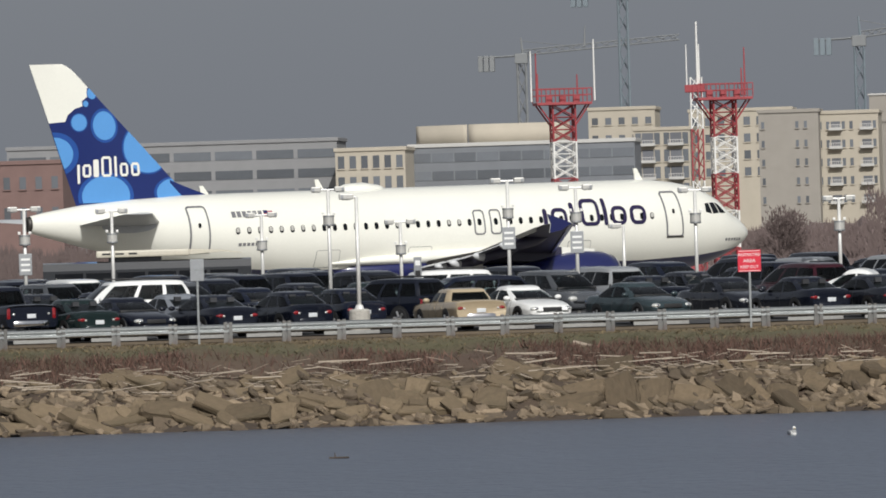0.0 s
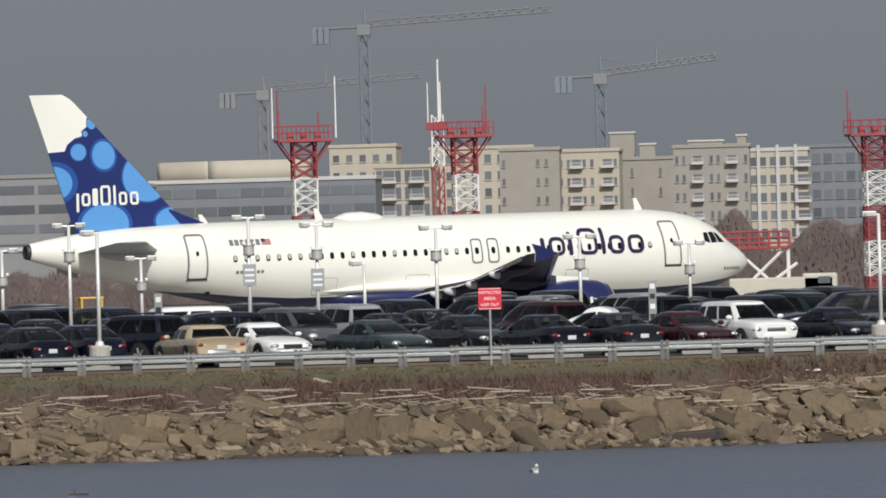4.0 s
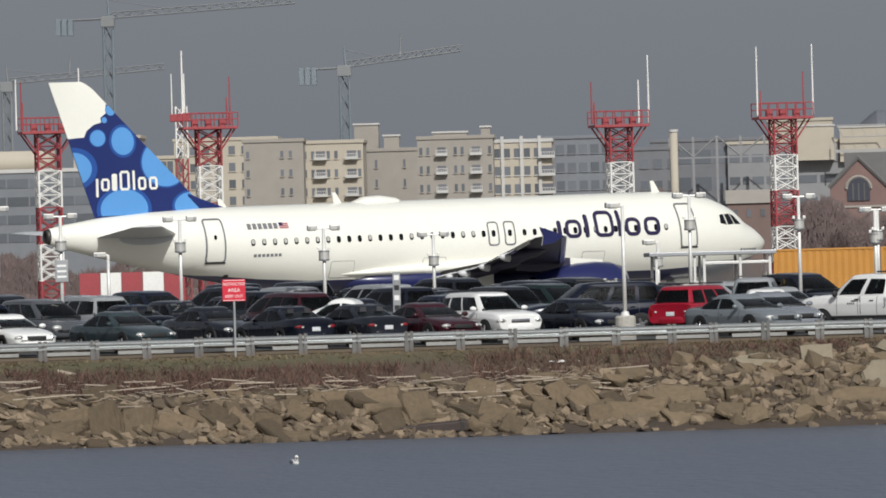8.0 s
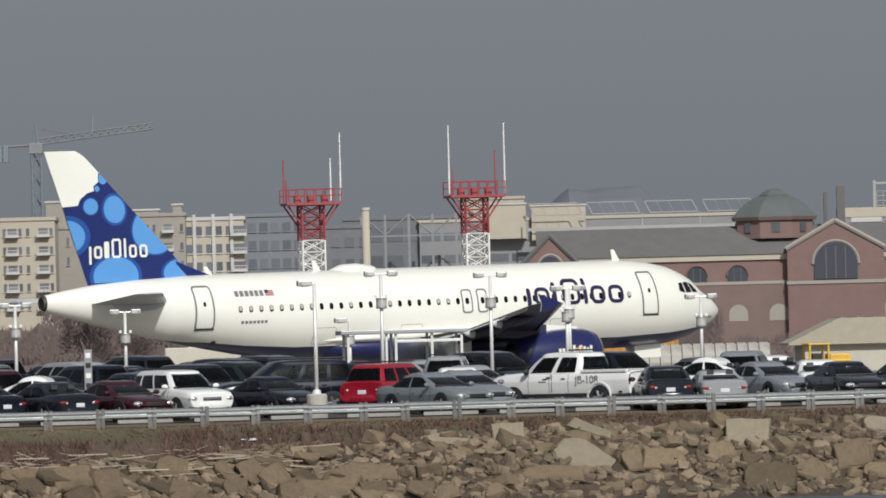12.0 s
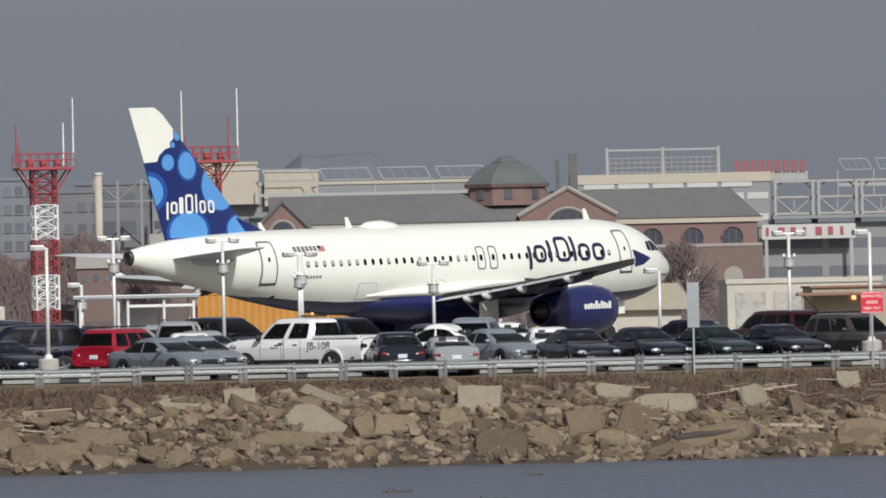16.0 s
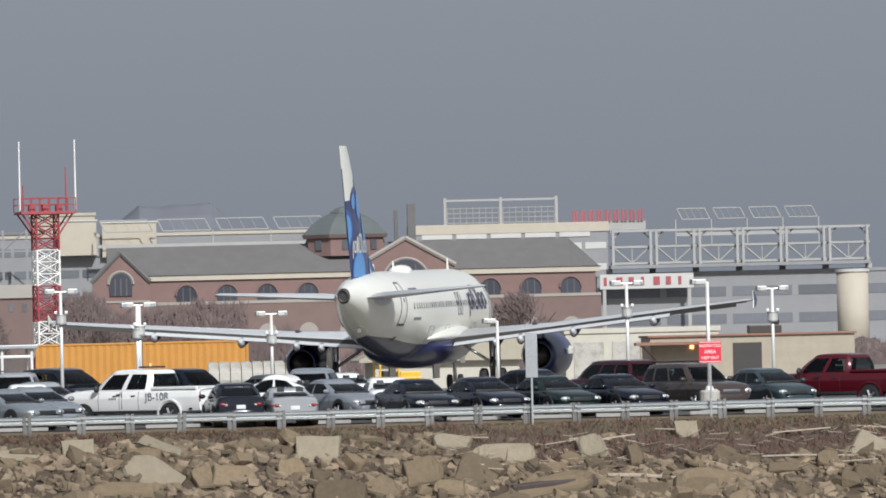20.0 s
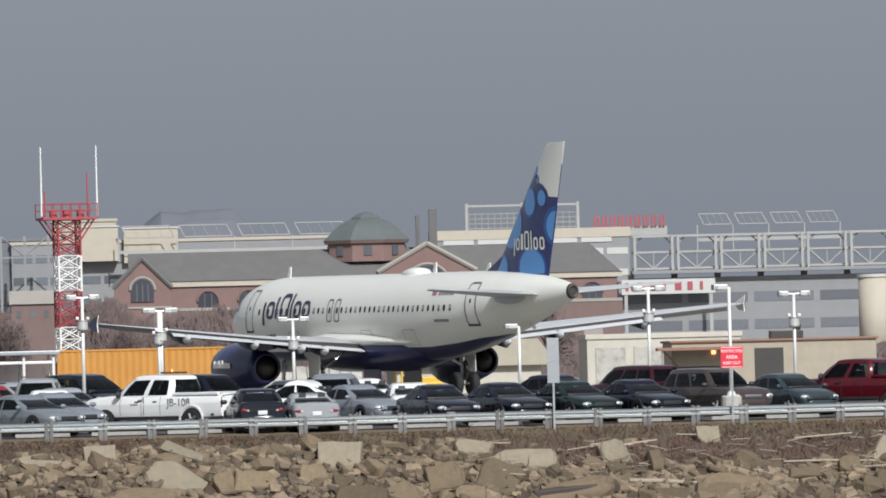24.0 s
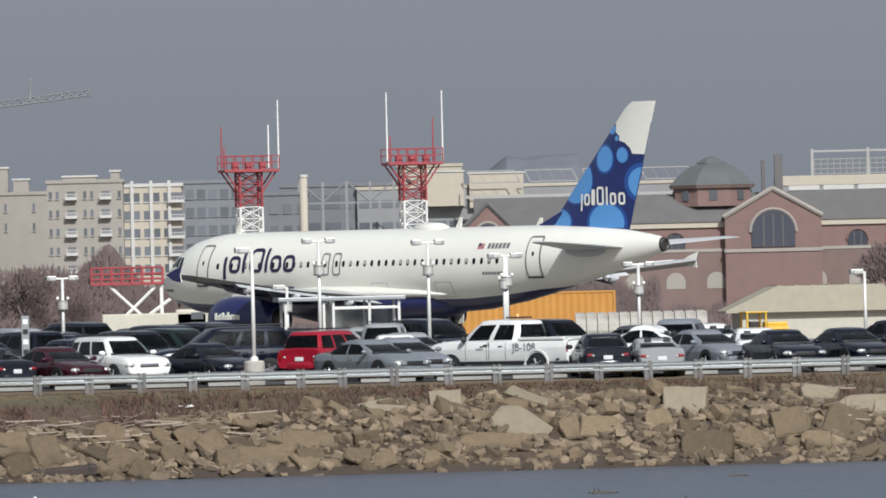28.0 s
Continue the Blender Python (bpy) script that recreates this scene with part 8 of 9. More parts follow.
# ball park steelwork
X0, X1, Z1 = 149.7, 211.6, 33.7
Z0 = 25.7
c = thing("footbridge_truss", Matrix(), "white steel truss gallery of the ball park", "steelwork")
NSEG = 6
zl, zh = Z0, 29.6
for k in range(NSEG):
    a, b = X0 + (X1 - X0) * k / NSEG, X0 + (X1 - X0) * (k + 1) / NSEG
    mid_ = (a + b) / 2
    for z in (zl, zh):
        part("chord", tube((a, 2140, z), (b, 2140, z), 0.34, n=5), FAR_STEEL, c)
    for p, q in ((a + 0.7, mid_), (b - 0.7, mid_)):
        part("diagonal", tube((p, 2140, zh), (q, 2140, zl), 0.24, n=4), FAR_STEEL, c)
        part("post", box(p - 0.3, p + 0.3, 2138.6, 2139.4, Z0 - 1.2, Z1), FAR_STEEL, c)
    part("middle_post", tube((mid_, 2140, zl), (mid_, 2140, zh), 0.2, n=4), FAR_STEEL, c)
    for p, q in ((a + 0.7, a + 2.4), (b - 0.7, b - 2.4)):
        part("knee_brace", tube((p, 2140, Z1 - 2.2), (q, 2140, Z1 - 0.5), 0.2, n=4), FAR_STEEL, c)
part("top_walkway", box(X0, X1, 2139, 2143, Z1 - 0.55, Z1), FAR_STEEL, c)
part("deck", box(X0, X1, 2138, 2146, Z0 - 1.2, Z0 - 0.4), FAR_GREY, c)
for k in range(NSEG + 1):
    x = X0 + (X1 - X0) * k / NSEG
    part("pier", box(x - 0.7, x + 0.7, 2143, 2145, 2.5, Z0 - 1.2), FAR_STEEL, c)
for nm, (x0, x1, ztop), z0, y, n, lab in (("scoreboard_frame", (116.74, 144.6, 43.79), 37.58, 2256, 8, "open white scoreboard frame on the stand roof"), ("roof_light_frame", (166.7, 201, 38.71), 36.15, 2156, 7, "slanting white light frames on the roof"), ("roof_light_frame", (30.24, 88.88, 41.03), 38.15, 2290, 9, "slanting white light frames on the roof")):
    c = thing(nm, Matrix(), lab, "steelwork")
    m_ = 2 if nm == "scoreboard_frame" else 4
    for k in range(m_):
        a, b = x0 + (x1 - x0) * (k + 0.04) / m_, x0 + (x1 - x0) * (k + 0.96) / m_
        if m_ == 2:
            bm = bmesh.new()
            for z in (z0 + 0.3, z0 + 1.5, z0 + 2.7, z0 + 3.9):
                add_tube(bm, (a, y, z), (b, y, z), 0.13, n=4)
            for i in range(9):
                add_tube(bm, (a + (b - a) * i / 8, y, z0), (a + (b - a) * i / 8, y, z0 + 4.2), 0.1, n=4)
            part("frame_panel", bm, FAR_STEEL, c)
        else:
            bm, sl = bmesh.new(), (ztop - z0) * 0.5
            for p, q in (((a + sl, z0), (b, z0)), ((a, ztop), (b - sl, ztop)), ((a, ztop), (a + sl, z0)), ((b - sl, ztop), (b, z0))):
                add_tube(bm, (p[0], y, p[1]), (q[0], y, q[1]), 0.16, n=5)
            for i in range(1, 4):
                xx = a + (b - sl - a) * i / 4
                add_tube(bm, (xx, y, ztop), (xx + sl, y, z0), 0.06, n=4)
            part("frame_panel", bm, FAR_STEEL, c)
    if m_ == 2:
        for k in range(3):
            x = x0 + (x1 - x0) * k / 2
            part("upright", box(x - 0.35, x + 0.35, y - 0.4, y + 0.4, z0 - 6, ztop + 0.4), FAR_STEEL, c)
        part("header", box(x0, x1, y - 0.3, y + 0.3, ztop - 0.5, ztop), FAR_STEEL, c)
    else:
        part("support", box(x0, x1, y - 0.3, y + 0.3, z0 - 4, z0 - 3.2), FAR_STEEL, c)
        for k in range(5):
            part("stay", box(x0 + (x1 - x0) * k / 4 - 0.13, x0 + (x1 - x0) * k / 4 + 0.13, y - 0.2, y + 0.2, z0 - 6, z0), FAR_STEEL, c)
# red roof sign seen from behind: plain blocks
X0, X1, Z1 = 148.47, 166.88, 40.48
Z0 = 37.51
c = thing("roof_sign", Matrix(), "red roof sign of plain upright shapes", "sign")
for k in range(9):
    a = X0 + (X1 - X0) * k / 9
    part("sign_shape", add_box(box(a + 0.1, a + 0.6, 2255.0, 2255.6, Z0, Z1 - 0.1 * (k % 3)), a + 0.95, a + 1.4, 2255.0, 2255.6, Z0, Z1 - 0.15 * ((k + 1) % 3)), mat("roof_sign_red", (0.32, 0.07, 0.085), 0.6) if k == 0 else bpy.data.materials["roof_sign_red"], c)
part("sign_rail", box(X0, X1, 2255.6, 2255.9, Z0 - 2.2, Z0), FAR_STEEL, c)
# billboard over the concourse
X0, X1, Z1 = 146.9, 169.1, 23.2
Z0 = 19.7
c = thing("billboard", Matrix(), "pale billboard with plain red shapes", "billboard")
for x in (X0 + 1, X1 - 1):
    part("post", box(x - 0.4, x + 0.4, 2136.4, 2136.9, 2.5, Z0), FAR_STEEL, c)
part("panel", box(X0, X1, 2136.2, 2137.0, Z0, Z1), FAR_LIGHT, c)
for k in range(7):
    a = X0 + 0.9 + 2.95 * k
    part("letter_shape", box(a, a + (0.7, 1.5, 1.2)[k % 3], 2136.0, 2136.19, Z0 + (Z1 - Z0) * 0.25, Z0 + (Z1 - Z0) * 0.8), bpy.data.materials["roof_sign_red"], c)
# pale round tower
X0, X1, Z1 = 194.9, 202.13, 22.5
c = thing("round_tower", pose((X0 + X1) / 2, 2050, 2.5), "pale round concrete tower", "tower")
part("shaft", tube((0, 0, 0), (0, 0, Z1 - 3.2), (X1 - X0) / 2, n=24), FAR_CREAM, c, smooth=True)
part("cap", tube((0, 0, Z1 - 3.2), (0, 0, Z1 - 2.5), (X1 - X0) / 2 + 0.3, n=24), FAR_LIGHT, c)
X0, X1, Z1 = -11.36, -9.4, 40.63
c = thing("round_tower", pose((X0 + X1) / 2, 2250, 2.5), "slim pale concrete stack", "tower")
part("shaft", tube((0, 0, 0), (0, 0, Z1 - 3.2), (X1 - X0) / 2, n=16), FAR_CREAM, c, smooth=True)
part("cap", tube((0, 0, Z1 - 3.2), (0, 0, Z1 - 2.5), (X1 - X0) / 2 + 0.2, n=16), FAR_LIGHT, c)


# open steel frames of the stand above the deck
X0, X1, Z1 = -11.64, 18.3, 39.14
Z0 = 34.01
c = thing("grandstand", Matrix(), "open grey steel grandstand of the ball park", "grandstand")
for k in range(6):
    x = X0 + (X1 - X0) * k / 5
    part("frame_post", box(x - 0.3, x + 0.3, 2284, 2284.6, 2.5, Z1), FAR_GREY, c)
    if k < 5:
        x2 = X0 + (X1 - X0) * (k + 1) / 5
        part("brace", tube((x, 2284.2, Z0 if k % 2 else Z1), (x2, 2284.2, Z1 if k % 2 else Z0), 0.2, n=4), FAR_GREY, c)
        part("beam", box(x + 0.3, x2 - 0.3, 2284, 2284.6, Z0 - 0.4, Z0), FAR_GREY, c)

# small brick houses among the trees
for x0, x1, z1 in ((1.66, 8.82, 18.18), (-10.34, -4.56, 14.99)):
    c = thing("brick_house", pose((x0 + x1) / 2, 1462, 2.5), "small brick house with a pale roof among bare trees", "house")
    w, h = (x1 - x0) / 2, z1 - 2.5
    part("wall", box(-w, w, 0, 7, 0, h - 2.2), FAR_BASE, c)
    part("roof", loft([[(x, y, z) for y, z in ((-0.4, h - 2.2), (3.5, h), (7.4, h - 2.2))] for x in (-w - 0.3, w + 0.3)]), FAR_TAN, c, "pale pitched roof")
    for k in range(3):
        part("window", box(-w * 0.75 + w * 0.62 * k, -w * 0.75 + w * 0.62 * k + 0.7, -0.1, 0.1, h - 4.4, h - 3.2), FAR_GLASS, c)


# ---- tower cranes ----
def tower_crane(x, y, z_jib, back, front, rise, lean, apex, label, blue):
    c = thing("tower_crane", pose(x, y, 2.5), label, "crane", "tower cranes")
    h = z_jib - 2.5
    bm = bmesh.new()
    w = 1.15
    for px in (-w, w):
        for py in (-w, w):
            add_tube(bm, (px, py, 0), (px, py, h), 0.28, n=4)
    n = int(h / 5)
    for i in range(n):
        z1, z2 = h * i / n, h * (i + 1) / n
        for a, b in (((-w, -w), (w, -w)), ((w, -w), (w, w)), ((w, w), (-w, w)), ((-w, w), (-w, -w))):
            add_tube(bm, (*a, z1), (*b, z2), 0.17, n=4)
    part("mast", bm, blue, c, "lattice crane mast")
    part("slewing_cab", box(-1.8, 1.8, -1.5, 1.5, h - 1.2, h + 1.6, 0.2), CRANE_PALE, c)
    jib = bmesh.new()
    n = 14
    for i in range(n):
        a, b = i / n, (i + 1) / n
        p, q = Vector((front * a, 0, h + 1 + rise * a)), Vector((front * b, 0, h + 1 + rise * b))
        for off in (Vector((0, -0.7, 0)), Vector((0, 0.7, 0)), Vector((0, 0, 1.5))):
            add_tube(jib, p + off, q + off, 0.16, n=4)
        add_tube(jib, p + Vector((0, -0.7, 0)), q + Vector((0, 0, 1.5)), 0.12, n=4)
        add_tube(jib, p + Vector((0, 0, 1.5)), q + Vector((0, 0.7, 0)), 0.12, n=4)
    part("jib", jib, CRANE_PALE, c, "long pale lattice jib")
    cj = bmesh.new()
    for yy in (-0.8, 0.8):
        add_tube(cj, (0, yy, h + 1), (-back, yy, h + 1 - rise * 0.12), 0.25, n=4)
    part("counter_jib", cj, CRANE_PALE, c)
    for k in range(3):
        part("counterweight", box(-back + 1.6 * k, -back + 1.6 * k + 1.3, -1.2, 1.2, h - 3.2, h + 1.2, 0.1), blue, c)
    if apex:
        part("apex_frame", tube((0.4, 0, h + 1), (0, 0, h + 1 + apex), 0.4, 0.2, 5), blue, c)
        part("tie_bar", tube((0, 0, h + apex), (front * 0.36, 0, h + 2 + rise * 0.36), 0.09, n=4), CRANE_PALE, c)
    if lean:
        part("hoist_post", tube((front * lean, 0, h + 2 + rise * lean), (front * lean + 0.3, 0, h + 7.5 + rise * lean), 0.35, 0.12, 5), CRANE_PALE, c)
    return c


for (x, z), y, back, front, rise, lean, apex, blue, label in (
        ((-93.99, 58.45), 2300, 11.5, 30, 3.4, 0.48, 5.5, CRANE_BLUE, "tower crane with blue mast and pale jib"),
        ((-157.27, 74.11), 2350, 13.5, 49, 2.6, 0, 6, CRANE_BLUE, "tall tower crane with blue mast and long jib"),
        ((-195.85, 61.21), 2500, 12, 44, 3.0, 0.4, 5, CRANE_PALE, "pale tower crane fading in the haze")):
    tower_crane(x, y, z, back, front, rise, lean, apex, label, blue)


# ---- bare woods on the far shore and the hills ----
def wood_ridge(x0, x1, y, depth, height, z0, seed, step, uneven=0.3):
    """A long mound of massed tree crowns with an uneven top."""
    verts, faces = [], []
    n, rows = int((x1 - x0) / step), 9
    for i in range(n + 1):
        x = x0 + (x1 - x0) * i / n
        ends = min(1.0, (6.0 if uneven > 0.1 else 2.7) * i / n, (6.0 if uneven > 0.1 else 2.7) * (n - i) / n) ** 0.5
        h = height * ends * (1 - uneven + uneven * (noise.noise((x * 0.9 / height, seed, 0)) + 0.7 * noise.noise((x * 2.6 / height, seed, 7)) + 0.4 * noise.noise((x * 7.0 / height, seed, 3))))
        for j in range(rows):
            a = math.pi * 0.5 * j / (rows - 1)
            q = 1 + 0.33 * uneven * noise.noise((x * 5 / height, j * 0.9, seed))
            verts.append((x, y + depth * (1 - math.cos(a)) - 0.12 * height * q, z0 + h * math.sin(a) * (q if j < rows - 1 else 1)))
    for i in range(n):
        for j in range(rows - 1):
            b = i * rows + j
            faces.append((b, b + rows, b + rows + 1, b + 1))
    return verts, faces


def twig_fringe(count, x0, x1, y, depth, height, z0, seed, size):
    """Fine upright twigs that roughen the mass."""
    rnd = random.Random(seed)
    verts, faces = [], []
    for i in range(count):
        x = x0 + (x1 - x0) * rnd.random()
        h = height * (0.7 + 0.3 * (noise.noise((x * 0.9 / height, seed, 0)) + 0.7 * noise.noise((x * 2.6 / height, seed, 7))))
        k = rnd.random() ** 0.7
        zc, yy = z0 + h * k, y + depth * (1 - math.sqrt(max(0.0, 1 - k * k))) - 0.2 * height
        b, wd, ht, lean = len(verts), size * rnd.uniform(0.05, 0.14), size * rnd.uniform(0.6, 1.6), size * rnd.uniform(-0.5, 0.5)
        verts += [(x - wd, yy, zc - ht * 0.5), (x + wd, yy, zc - ht * 0.5), (x + lean, yy - 0.02, zc + ht * 0.5)]
        faces.append((b, b + 1, b + 2))
    return verts, faces


# Blue-grey in place of brown: the hill's haze is painted in its colour.
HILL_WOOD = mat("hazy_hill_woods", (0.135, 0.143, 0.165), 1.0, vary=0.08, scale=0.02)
for name, (x0, x1, y, depth, height, z0, seed, step), (count, size), label, mt in (
        ("far_woods", (-230, 52, 1500, 14, 11.0, 2.0, 5, 1.2), (26000, 1.5), "brown bare winter woods along the far shore", FAR_WOOD),
        ("far_scrub", (42, 400, 1495, 8, 5.6, 2.0, 6, 1.0), (16000, 1.1), "low brown winter scrub along the far shore", FAR_WOOD),
        ("wood_clump", (-60, 44, 1480, 10, 18.5, 2.0, 23, 1.0), (9000, 1.5), "tall brown clump of bare trees beyond the airfield", FAR_WOOD),
        ("shore_bushes", (-150, 250, 1000, 6, 3.6, 2.0, 9, 0.5), (22000, 0.8), "low brown bushes on the edge of the airfield", FAR_WOOD),
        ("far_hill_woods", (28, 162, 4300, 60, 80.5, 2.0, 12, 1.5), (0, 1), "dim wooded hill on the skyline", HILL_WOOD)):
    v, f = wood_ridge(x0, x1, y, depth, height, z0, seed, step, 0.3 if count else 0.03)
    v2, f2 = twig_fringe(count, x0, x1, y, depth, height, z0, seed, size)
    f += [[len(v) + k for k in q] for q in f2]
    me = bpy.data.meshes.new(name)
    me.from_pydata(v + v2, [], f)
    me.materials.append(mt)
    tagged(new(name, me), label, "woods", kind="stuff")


def bare_tree(x, y, z0, h, w, seed, label):
    """A bare winter tree: trunk, limbs and a crown of fine twigs."""
    rnd = random.Random(seed)
    c = thing("tree", pose(x, y, z0), label, "tree", "bare trees")
    part("trunk", tube((0, 0, 0), (0.1, 0, h * 0.4), h * 0.03, h * 0.02, 7), FAR_WOOD, c)
    for k in range(6):
        a = rnd.uniform(0, 2 * math.pi)
        part("limb", tube((0, 0, h * rnd.uniform(0.2, 0.4)), (w * 0.4 * math.cos(a), w * 0.4 * math.sin(a), h * rnd.uniform(0.6, 0.85)), h * 0.015, h * 0.006, 5), FAR_WOOD, c)
    bm = bmesh.new()
    lumps = []
    for i in range(9):
        a, r = rnd.uniform(0, 2 * math.pi), w * rnd.uniform(0.1, 0.34)
        lumps.append((Vector((r * math.cos(a), r * math.sin(a), h * rnd.uniform(0.36, 0.8))), w * rnd.uniform(0.12, 0.2)))
    for i in range(3400):
        ctr, rad = rnd.choice(lumps)
        p = ctr + Vector((rnd.gauss(0, 1), rnd.gauss(0, 1), rnd.gauss(0, 1))).normalized() * rad * rnd.random() ** 0.4 * 1.25
        q = (p - Vector((0, 0, h * 0.25))).normalized() * rnd.uniform(0.4, 1.2) * h * 0.045 + Vector((rnd.gauss(0, 1), rnd.gauss(0, 1), rnd.gauss(0, 1))) * h * 0.012
        s_ = Vector((q.z, 0, -q.x)) * 0.16
        bm.faces.new([bm.verts.new(v) for v in (p, p + q * 0.6 + s_, p + q * 1.3, p + q * 0.6 - s_)])
    part("crown", bm, FAR_WOOD, c, "crown of fine brown twigs")
    return c


for x, h, w, y in ((54.6, 9.2, 7.6, 900), (19.58, 6, 6, 905), (12.43, 7, 6.5, 950), (-32.14, 8.5, 7, 900), (-28.6, 6, 6, 930), (-45.72, 7, 7, 915), (0.82, 8, 6, 920), (18.35, 6, 6, 900)):
    bare_tree(x, y, 2.8, h, w, int(x * 7) + 3, "bare brown winter tree beyond the airfield")


# ---- birds and flotsam ----
GULL_WHITE = mat("gull_white_feathers", (0.72, 0.71, 0.68), 0.9, vary=0.08)
GULL_GREY = mat("gull_grey_feathers", (0.30, 0.31, 0.33), 0.9, vary=0.1)
CROW = mat("dark_feathers", (0.02, 0.02, 0.022), 0.8, vary=0.1)


def floating_gull(name):
    c = thing(name, Matrix(), "white and grey gull floating on the lagoon", "gull")
    part("body", ellipsoid(0, 0, 0.07, 0.25, 0.11, 0.12), GULL_WHITE, c, smooth=True)
    part("head", ellipsoid(0.22, 0, 0.24, 0.07, 0.055, 0.06), GULL_WHITE, c, smooth=True)
    part("neck", tube((0.17, 0, 0.1), (0.21, 0, 0.24), 0.06, 0.045), GULL_WHITE, c, smooth=True)
    part("beak", tube((0.28, 0, 0.235), (0.36, 0, 0.22), 0.018, 0.006, 6), mat("beak_yellow", (0.6, 0.4, 0.06), 0.5), c)
    part("tail", box(-0.4, -0.2, -0.05, 0.05, 0.1, 0.13, 0.01), GULL_GREY, c)
    for sgn in (1, -1):
        part("wing", ellipsoid(-0.06, sgn * 0.085, 0.11, 0.24, 0.035, 0.08), GULL_GREY, c, smooth=True)
    return c


gull = floating_gull("gull")


def flying_bird(name, label):
    c = thing(name, Matrix(), label, "bird")
    part("body", ellipsoid(0, 0, 0, 0.24, 0.07, 0.07), CROW, c, smooth=True)
    part("head", ellipsoid(0.24, 0, 0.02, 0.06, 0.045, 0.045), CROW, c, smooth=True)
    part("beak", tube((0.29, 0, 0.02), (0.36, 0, 0.01), 0.015, 0.005, 5), CROW, c)
    part("tail", box(-0.42, -0.2, -0.06, 0.06, -0.01, 0.01, 0.004), CROW, c)
    wings = []
    for sgn in (1, -1):
        bm = loft([[(x, sgn * y, z) for x, y, z in ring_] for ring_ in (((0.1, 0.04, 0.01), (-0.12, 0.04, 0.01), (-0.12, 0.04, -0.01), (0.1, 0.04, -0.01)), ((0.13, 0.3, 0.02), (-0.1, 0.3, 0.02), (-0.1, 0.3, 0.005), (0.13, 0.3, 0.005)), ((-0.02, 0.62, -0.01), (-0.12, 0.62, -0.01), (-0.12, 0.62, -0.02), (-0.02, 0.62, -0.02)))])
        wings.append((part("wing", bm, CROW, c), sgn))
    return c, wings


bird, bird_wings = flying_bird("crow", "dark bird flying over the car park")
bird_late, bird_late_wings = flying_bird("crow", "dark bird crossing the sky over the masts")

DRIFT_DARK = mat("floating_wood", (0.07, 0.055, 0.045), 0.8, vary=0.2)
for x, y, l, rz, label in ((7.17, 261, 0.7, 10, "dark snag sticking out of the water"), (12.07, 282.08, 0.6, 0, "small dark stick floating on the water"), (-24.83, 248.22, 0.6, -30, "small dark stick floating on the water"), (7.3, 260.34, 0.8, 20, "dark snag sticking out of the water"),
                           (9.39, 247.37, 1.0, 6, "broken branch floating on the lagoon"), (8.88, 241.33, 0.8, -8, "broken branch floating on the lagoon"), (9.6, 242.69, 0.9, 3, "broken branch floating on the lagoon")):
    c = thing("floating_branch", pose(x, y, 0.0, 0, 0, rz), label, "driftwood", "flotsam")
    part("stem", tube((-l / 2, 0, 0.0), (l / 2, 0.05, 0.03), 0.06, 0.03, 6), DRIFT_DARK, c)
    part("twig", tube((-l * 0.2, 0, 0.02), (-l * 0.28, 0.05, 0.16), 0.025, 0.012, 5), DRIFT_DARK, c)
    part("side_stem", tube((-l * 0.35, 0.4, 0.0), (l * 0.2, 0.3, 0.02), 0.04, 0.02, 6), DRIFT_DARK, c)

for x, y, label in ((-5.77, 320.3, "scraps of white litter on the grass"), (-5.5, 319.34, "scraps of white litter on the grass")):
    c = thing("litter", Matrix.Translation((x, y, 0)), label, "litter")
    for k in range(5):
        s_, o_ = (Vector((x, y, 0)).dot(RAIL_T) - 0.5 + 0.25 * k), Vector((x, y, 0)).dot(RAIL_N) - 306
        part("scrap", box(-0.5 + 0.25 * k, -0.38 + 0.25 * k, -0.05, 0.05, bank_height(s_, o_) + 0.005, bank_height(s_, o_) + 0.07, 0.01), SIGN_WHITE, c)


# ---- what moves ----
PLANE_ROWS = [
    (0, -35.74, 396.80, 2.76, 36.9, 0.00),
    (3, -27.67, 402.50, 2.83, 34.2, 0.03),
    (4.5, -23.36, 405.40, 2.86, 33.3, 0.05),
    (7, -15.97, 410.00, 2.90, 31.8, 0.15),
    (8, -12.74, 411.70, 2.94, 30.5, 0.17),
    (10, -6.63, 415.30, 3.03, 31.4, 0.20),
    (11, -3.33, 417.20, 3.08, 31.9, 0.23),
    (12.5, 1.83, 420.30, 3.14, 33.7, 0.28),
    (15, 10.27, 425.50, 3.25, 40.7, 0.50),
    (16, 13.42, 427.30, 3.29, 45.2, 0.55),
    (17, 15.79, 428.80, 3.32, 54.1, 0.55),
    (18, 18.20, 429.30, 3.35, 61.3, 0.55),
    (19, 19.44, 430.00, 3.37, 70.3, 0.55),
    (20, 20.68, 431.20, 3.40, 78.2, 0.55),
    (22.5, 20.74, 430.00, 3.50, 99.0, 0.53),
    (23, 20.13, 430.00, 3.51, 104.0, 0.52),
    (24, 18.56, 430.60, 3.53, 112.5, 0.51),
    (25, 15.79, 432.50, 3.51, 120.4, 0.50),
    (26, 12.25, 436.00, 3.53, 126.0, 0.55),
    (27, 7.65, 440.50, 3.57, 129.7, 0.62),
    (28, 2.19, 446.00, 3.58, 131.0, 0.70),
]
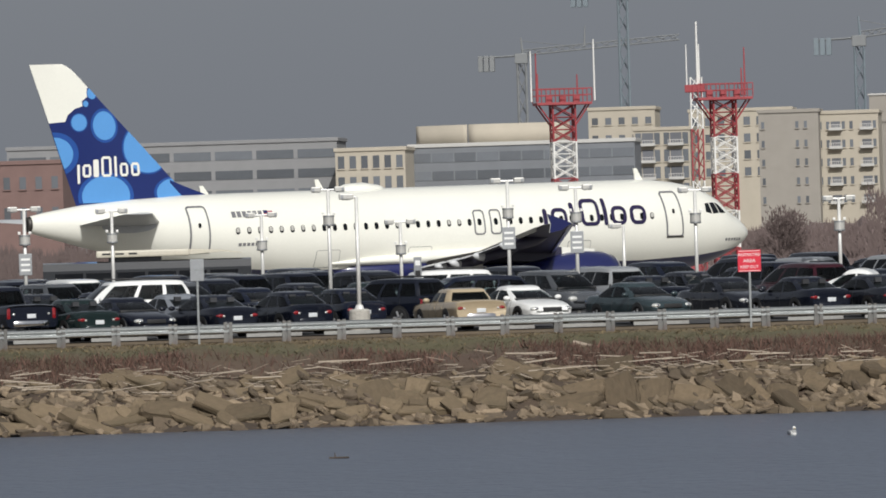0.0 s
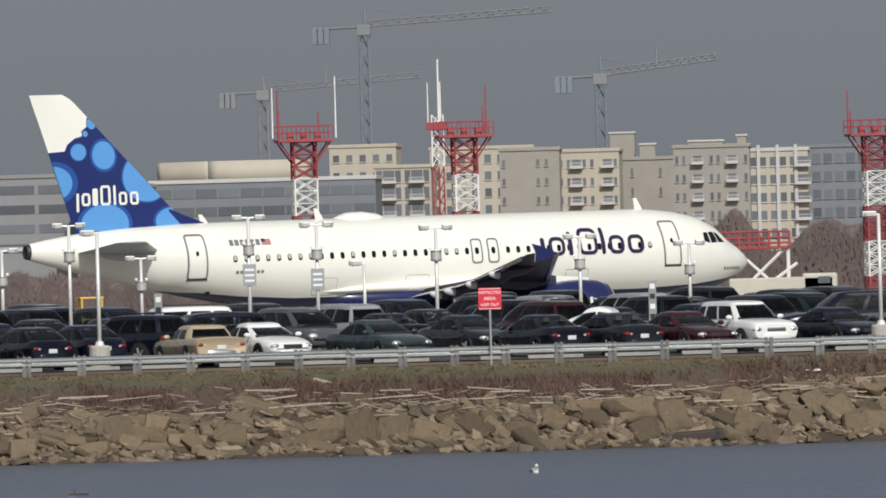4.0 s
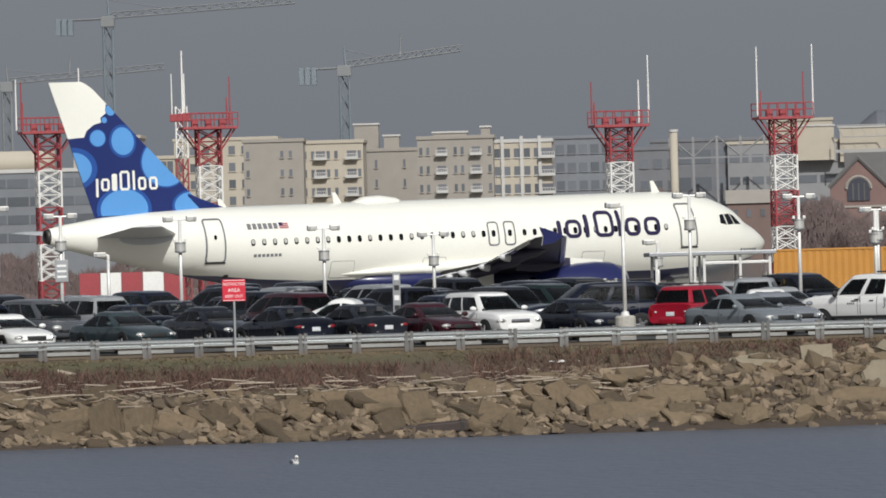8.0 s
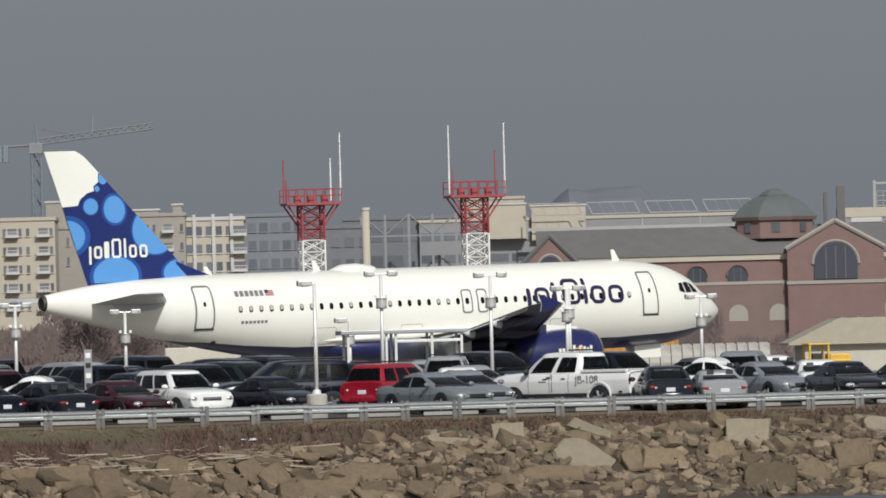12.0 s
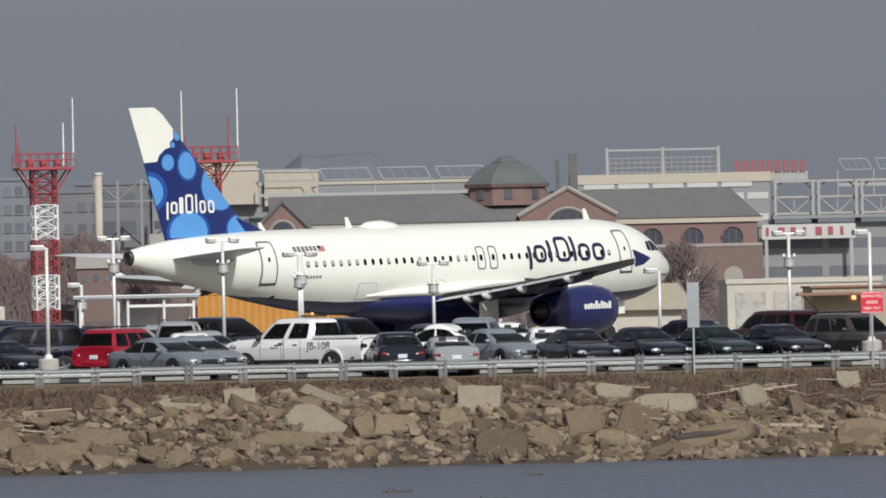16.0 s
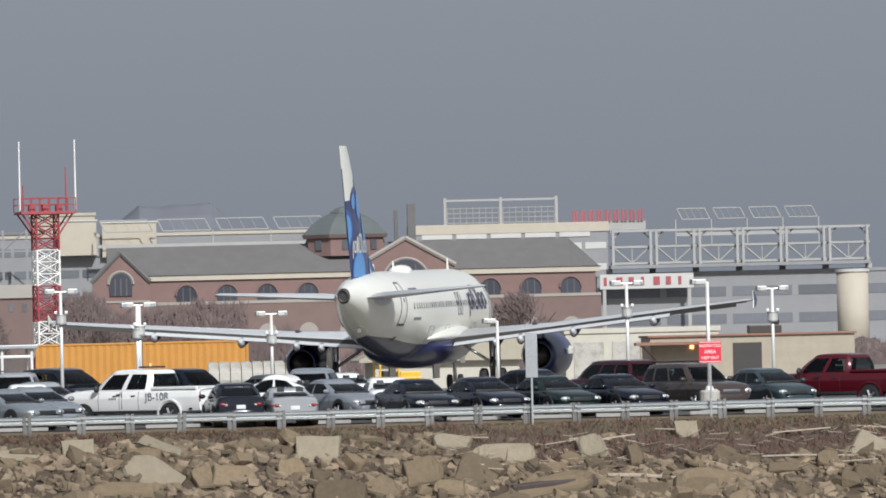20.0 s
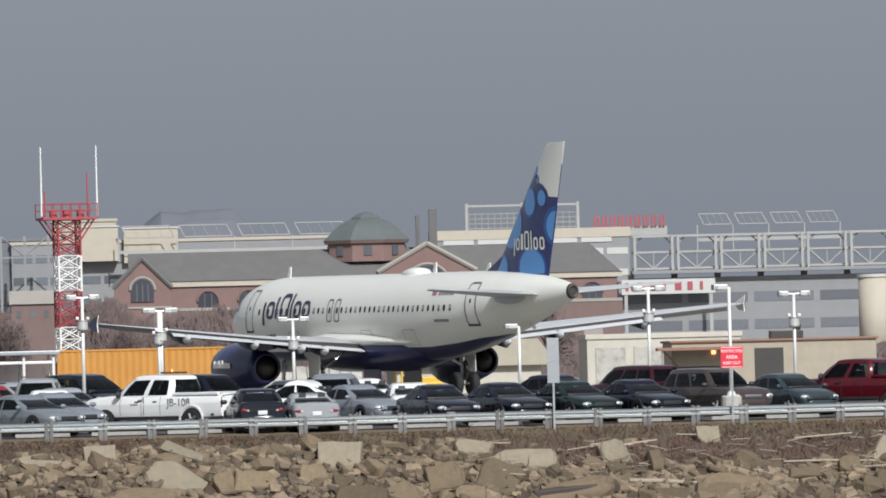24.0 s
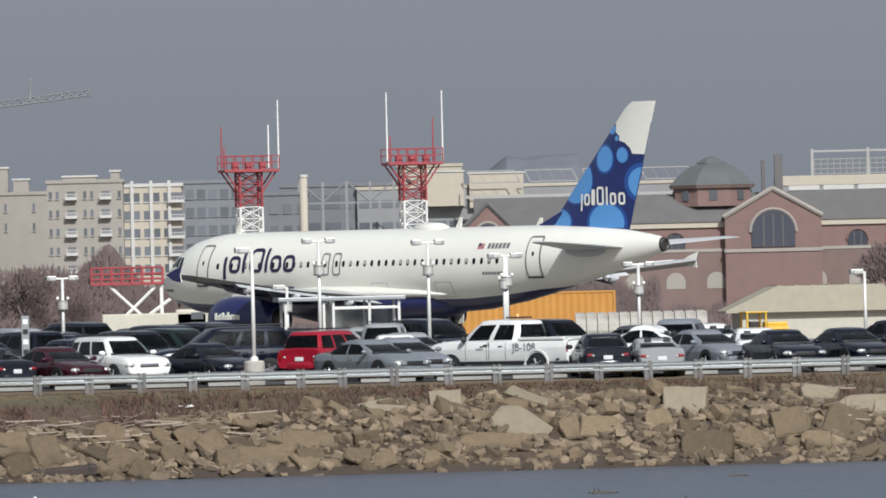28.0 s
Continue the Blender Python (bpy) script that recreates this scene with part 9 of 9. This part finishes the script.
BIRD_ROWS = [(0, 128.31, 340, 14.79), (9.3, 8.21, 340, 13.13), (9.7, 3.29, 340, 12.67), (10, -0.11, 340, 12.48), (10.5, -6.82, 340, 12.42), (11, -13.5, 340, 12.26), (11.3, -17.62, 340, 12.77), (28, -233.29, 340, 9.77)]
BIRD_LATE_ROWS = [(0, 312.32, 380, 41.65), (20.5, 32.56, 380, 18.02), (22.5, 4.05, 380, 15.82), (23, -1.56, 380, 15.14), (28, -69.8, 380, 9.37)]
GULL_ROWS = [(0, -13, 262.5), (3, -12.9, 262.5), (4.5, -12.94, 262.5), (7, -12.75, 262.5), (8, -12.47, 262.5), (10, -11.88, 262.5), (11, -11.53, 262.5), (28, -9.26, 262.5)]


def plane_pose(x, y, z, turn, pitch):
    return pose(x, y, z, 0, -0.556, 0) @ pose(0, 0, 0, 0, -pitch, turn)


def motions():
    walk(plane, [(t, plane_pose(x, y, z, a, p)) for t, x, y, z, a, p in PLANE_ROWS])
    walk(gull, [(t, pose(x, y, -0.03, 0, 0, -74)) for t, x, y in GULL_ROWS])
    for b, wings, rows in ((bird, bird_wings, BIRD_ROWS), (bird_late, bird_late_wings, BIRD_LATE_ROWS)):
        walk(b, [(t, pose(x, y, z, 0, 0, 172)) for t, x, y, z in rows])
        for wing, sgn in wings:
            walk(wing, [(0.2 * k, pose(0, 0, 0, sgn * (28 if k % 2 else -16), 0, 0)) for k in range(141)])
    # wheels roll as far as the airliner travels
    rolled, last, path = 0.0, None, []
    for t, x, y, z, a, p in PLANE_ROWS:
        rolled += 0 if last is None else math.hypot(x - last[0], y - last[1])
        last = (x, y)
        path.append((t, rolled))
    for wheel, x, y, r in AIR_WHEELS:
        rows = []
        for (t0, d0), (t1, d1) in zip(path, path[1:]):
            n = max(1, math.ceil((d1 - d0) / r / 1.3))
            rows += [(t0 + (t1 - t0) * k / n, pose(x, y, r, 0, math.degrees((d0 + (d1 - d0) * k / n) / r), 0)) for k in range(n)]
        rows.append((path[-1][0], pose(x, y, r, 0, math.degrees(path[-1][1] / r), 0)))
        walk(wheel, rows)


motions()
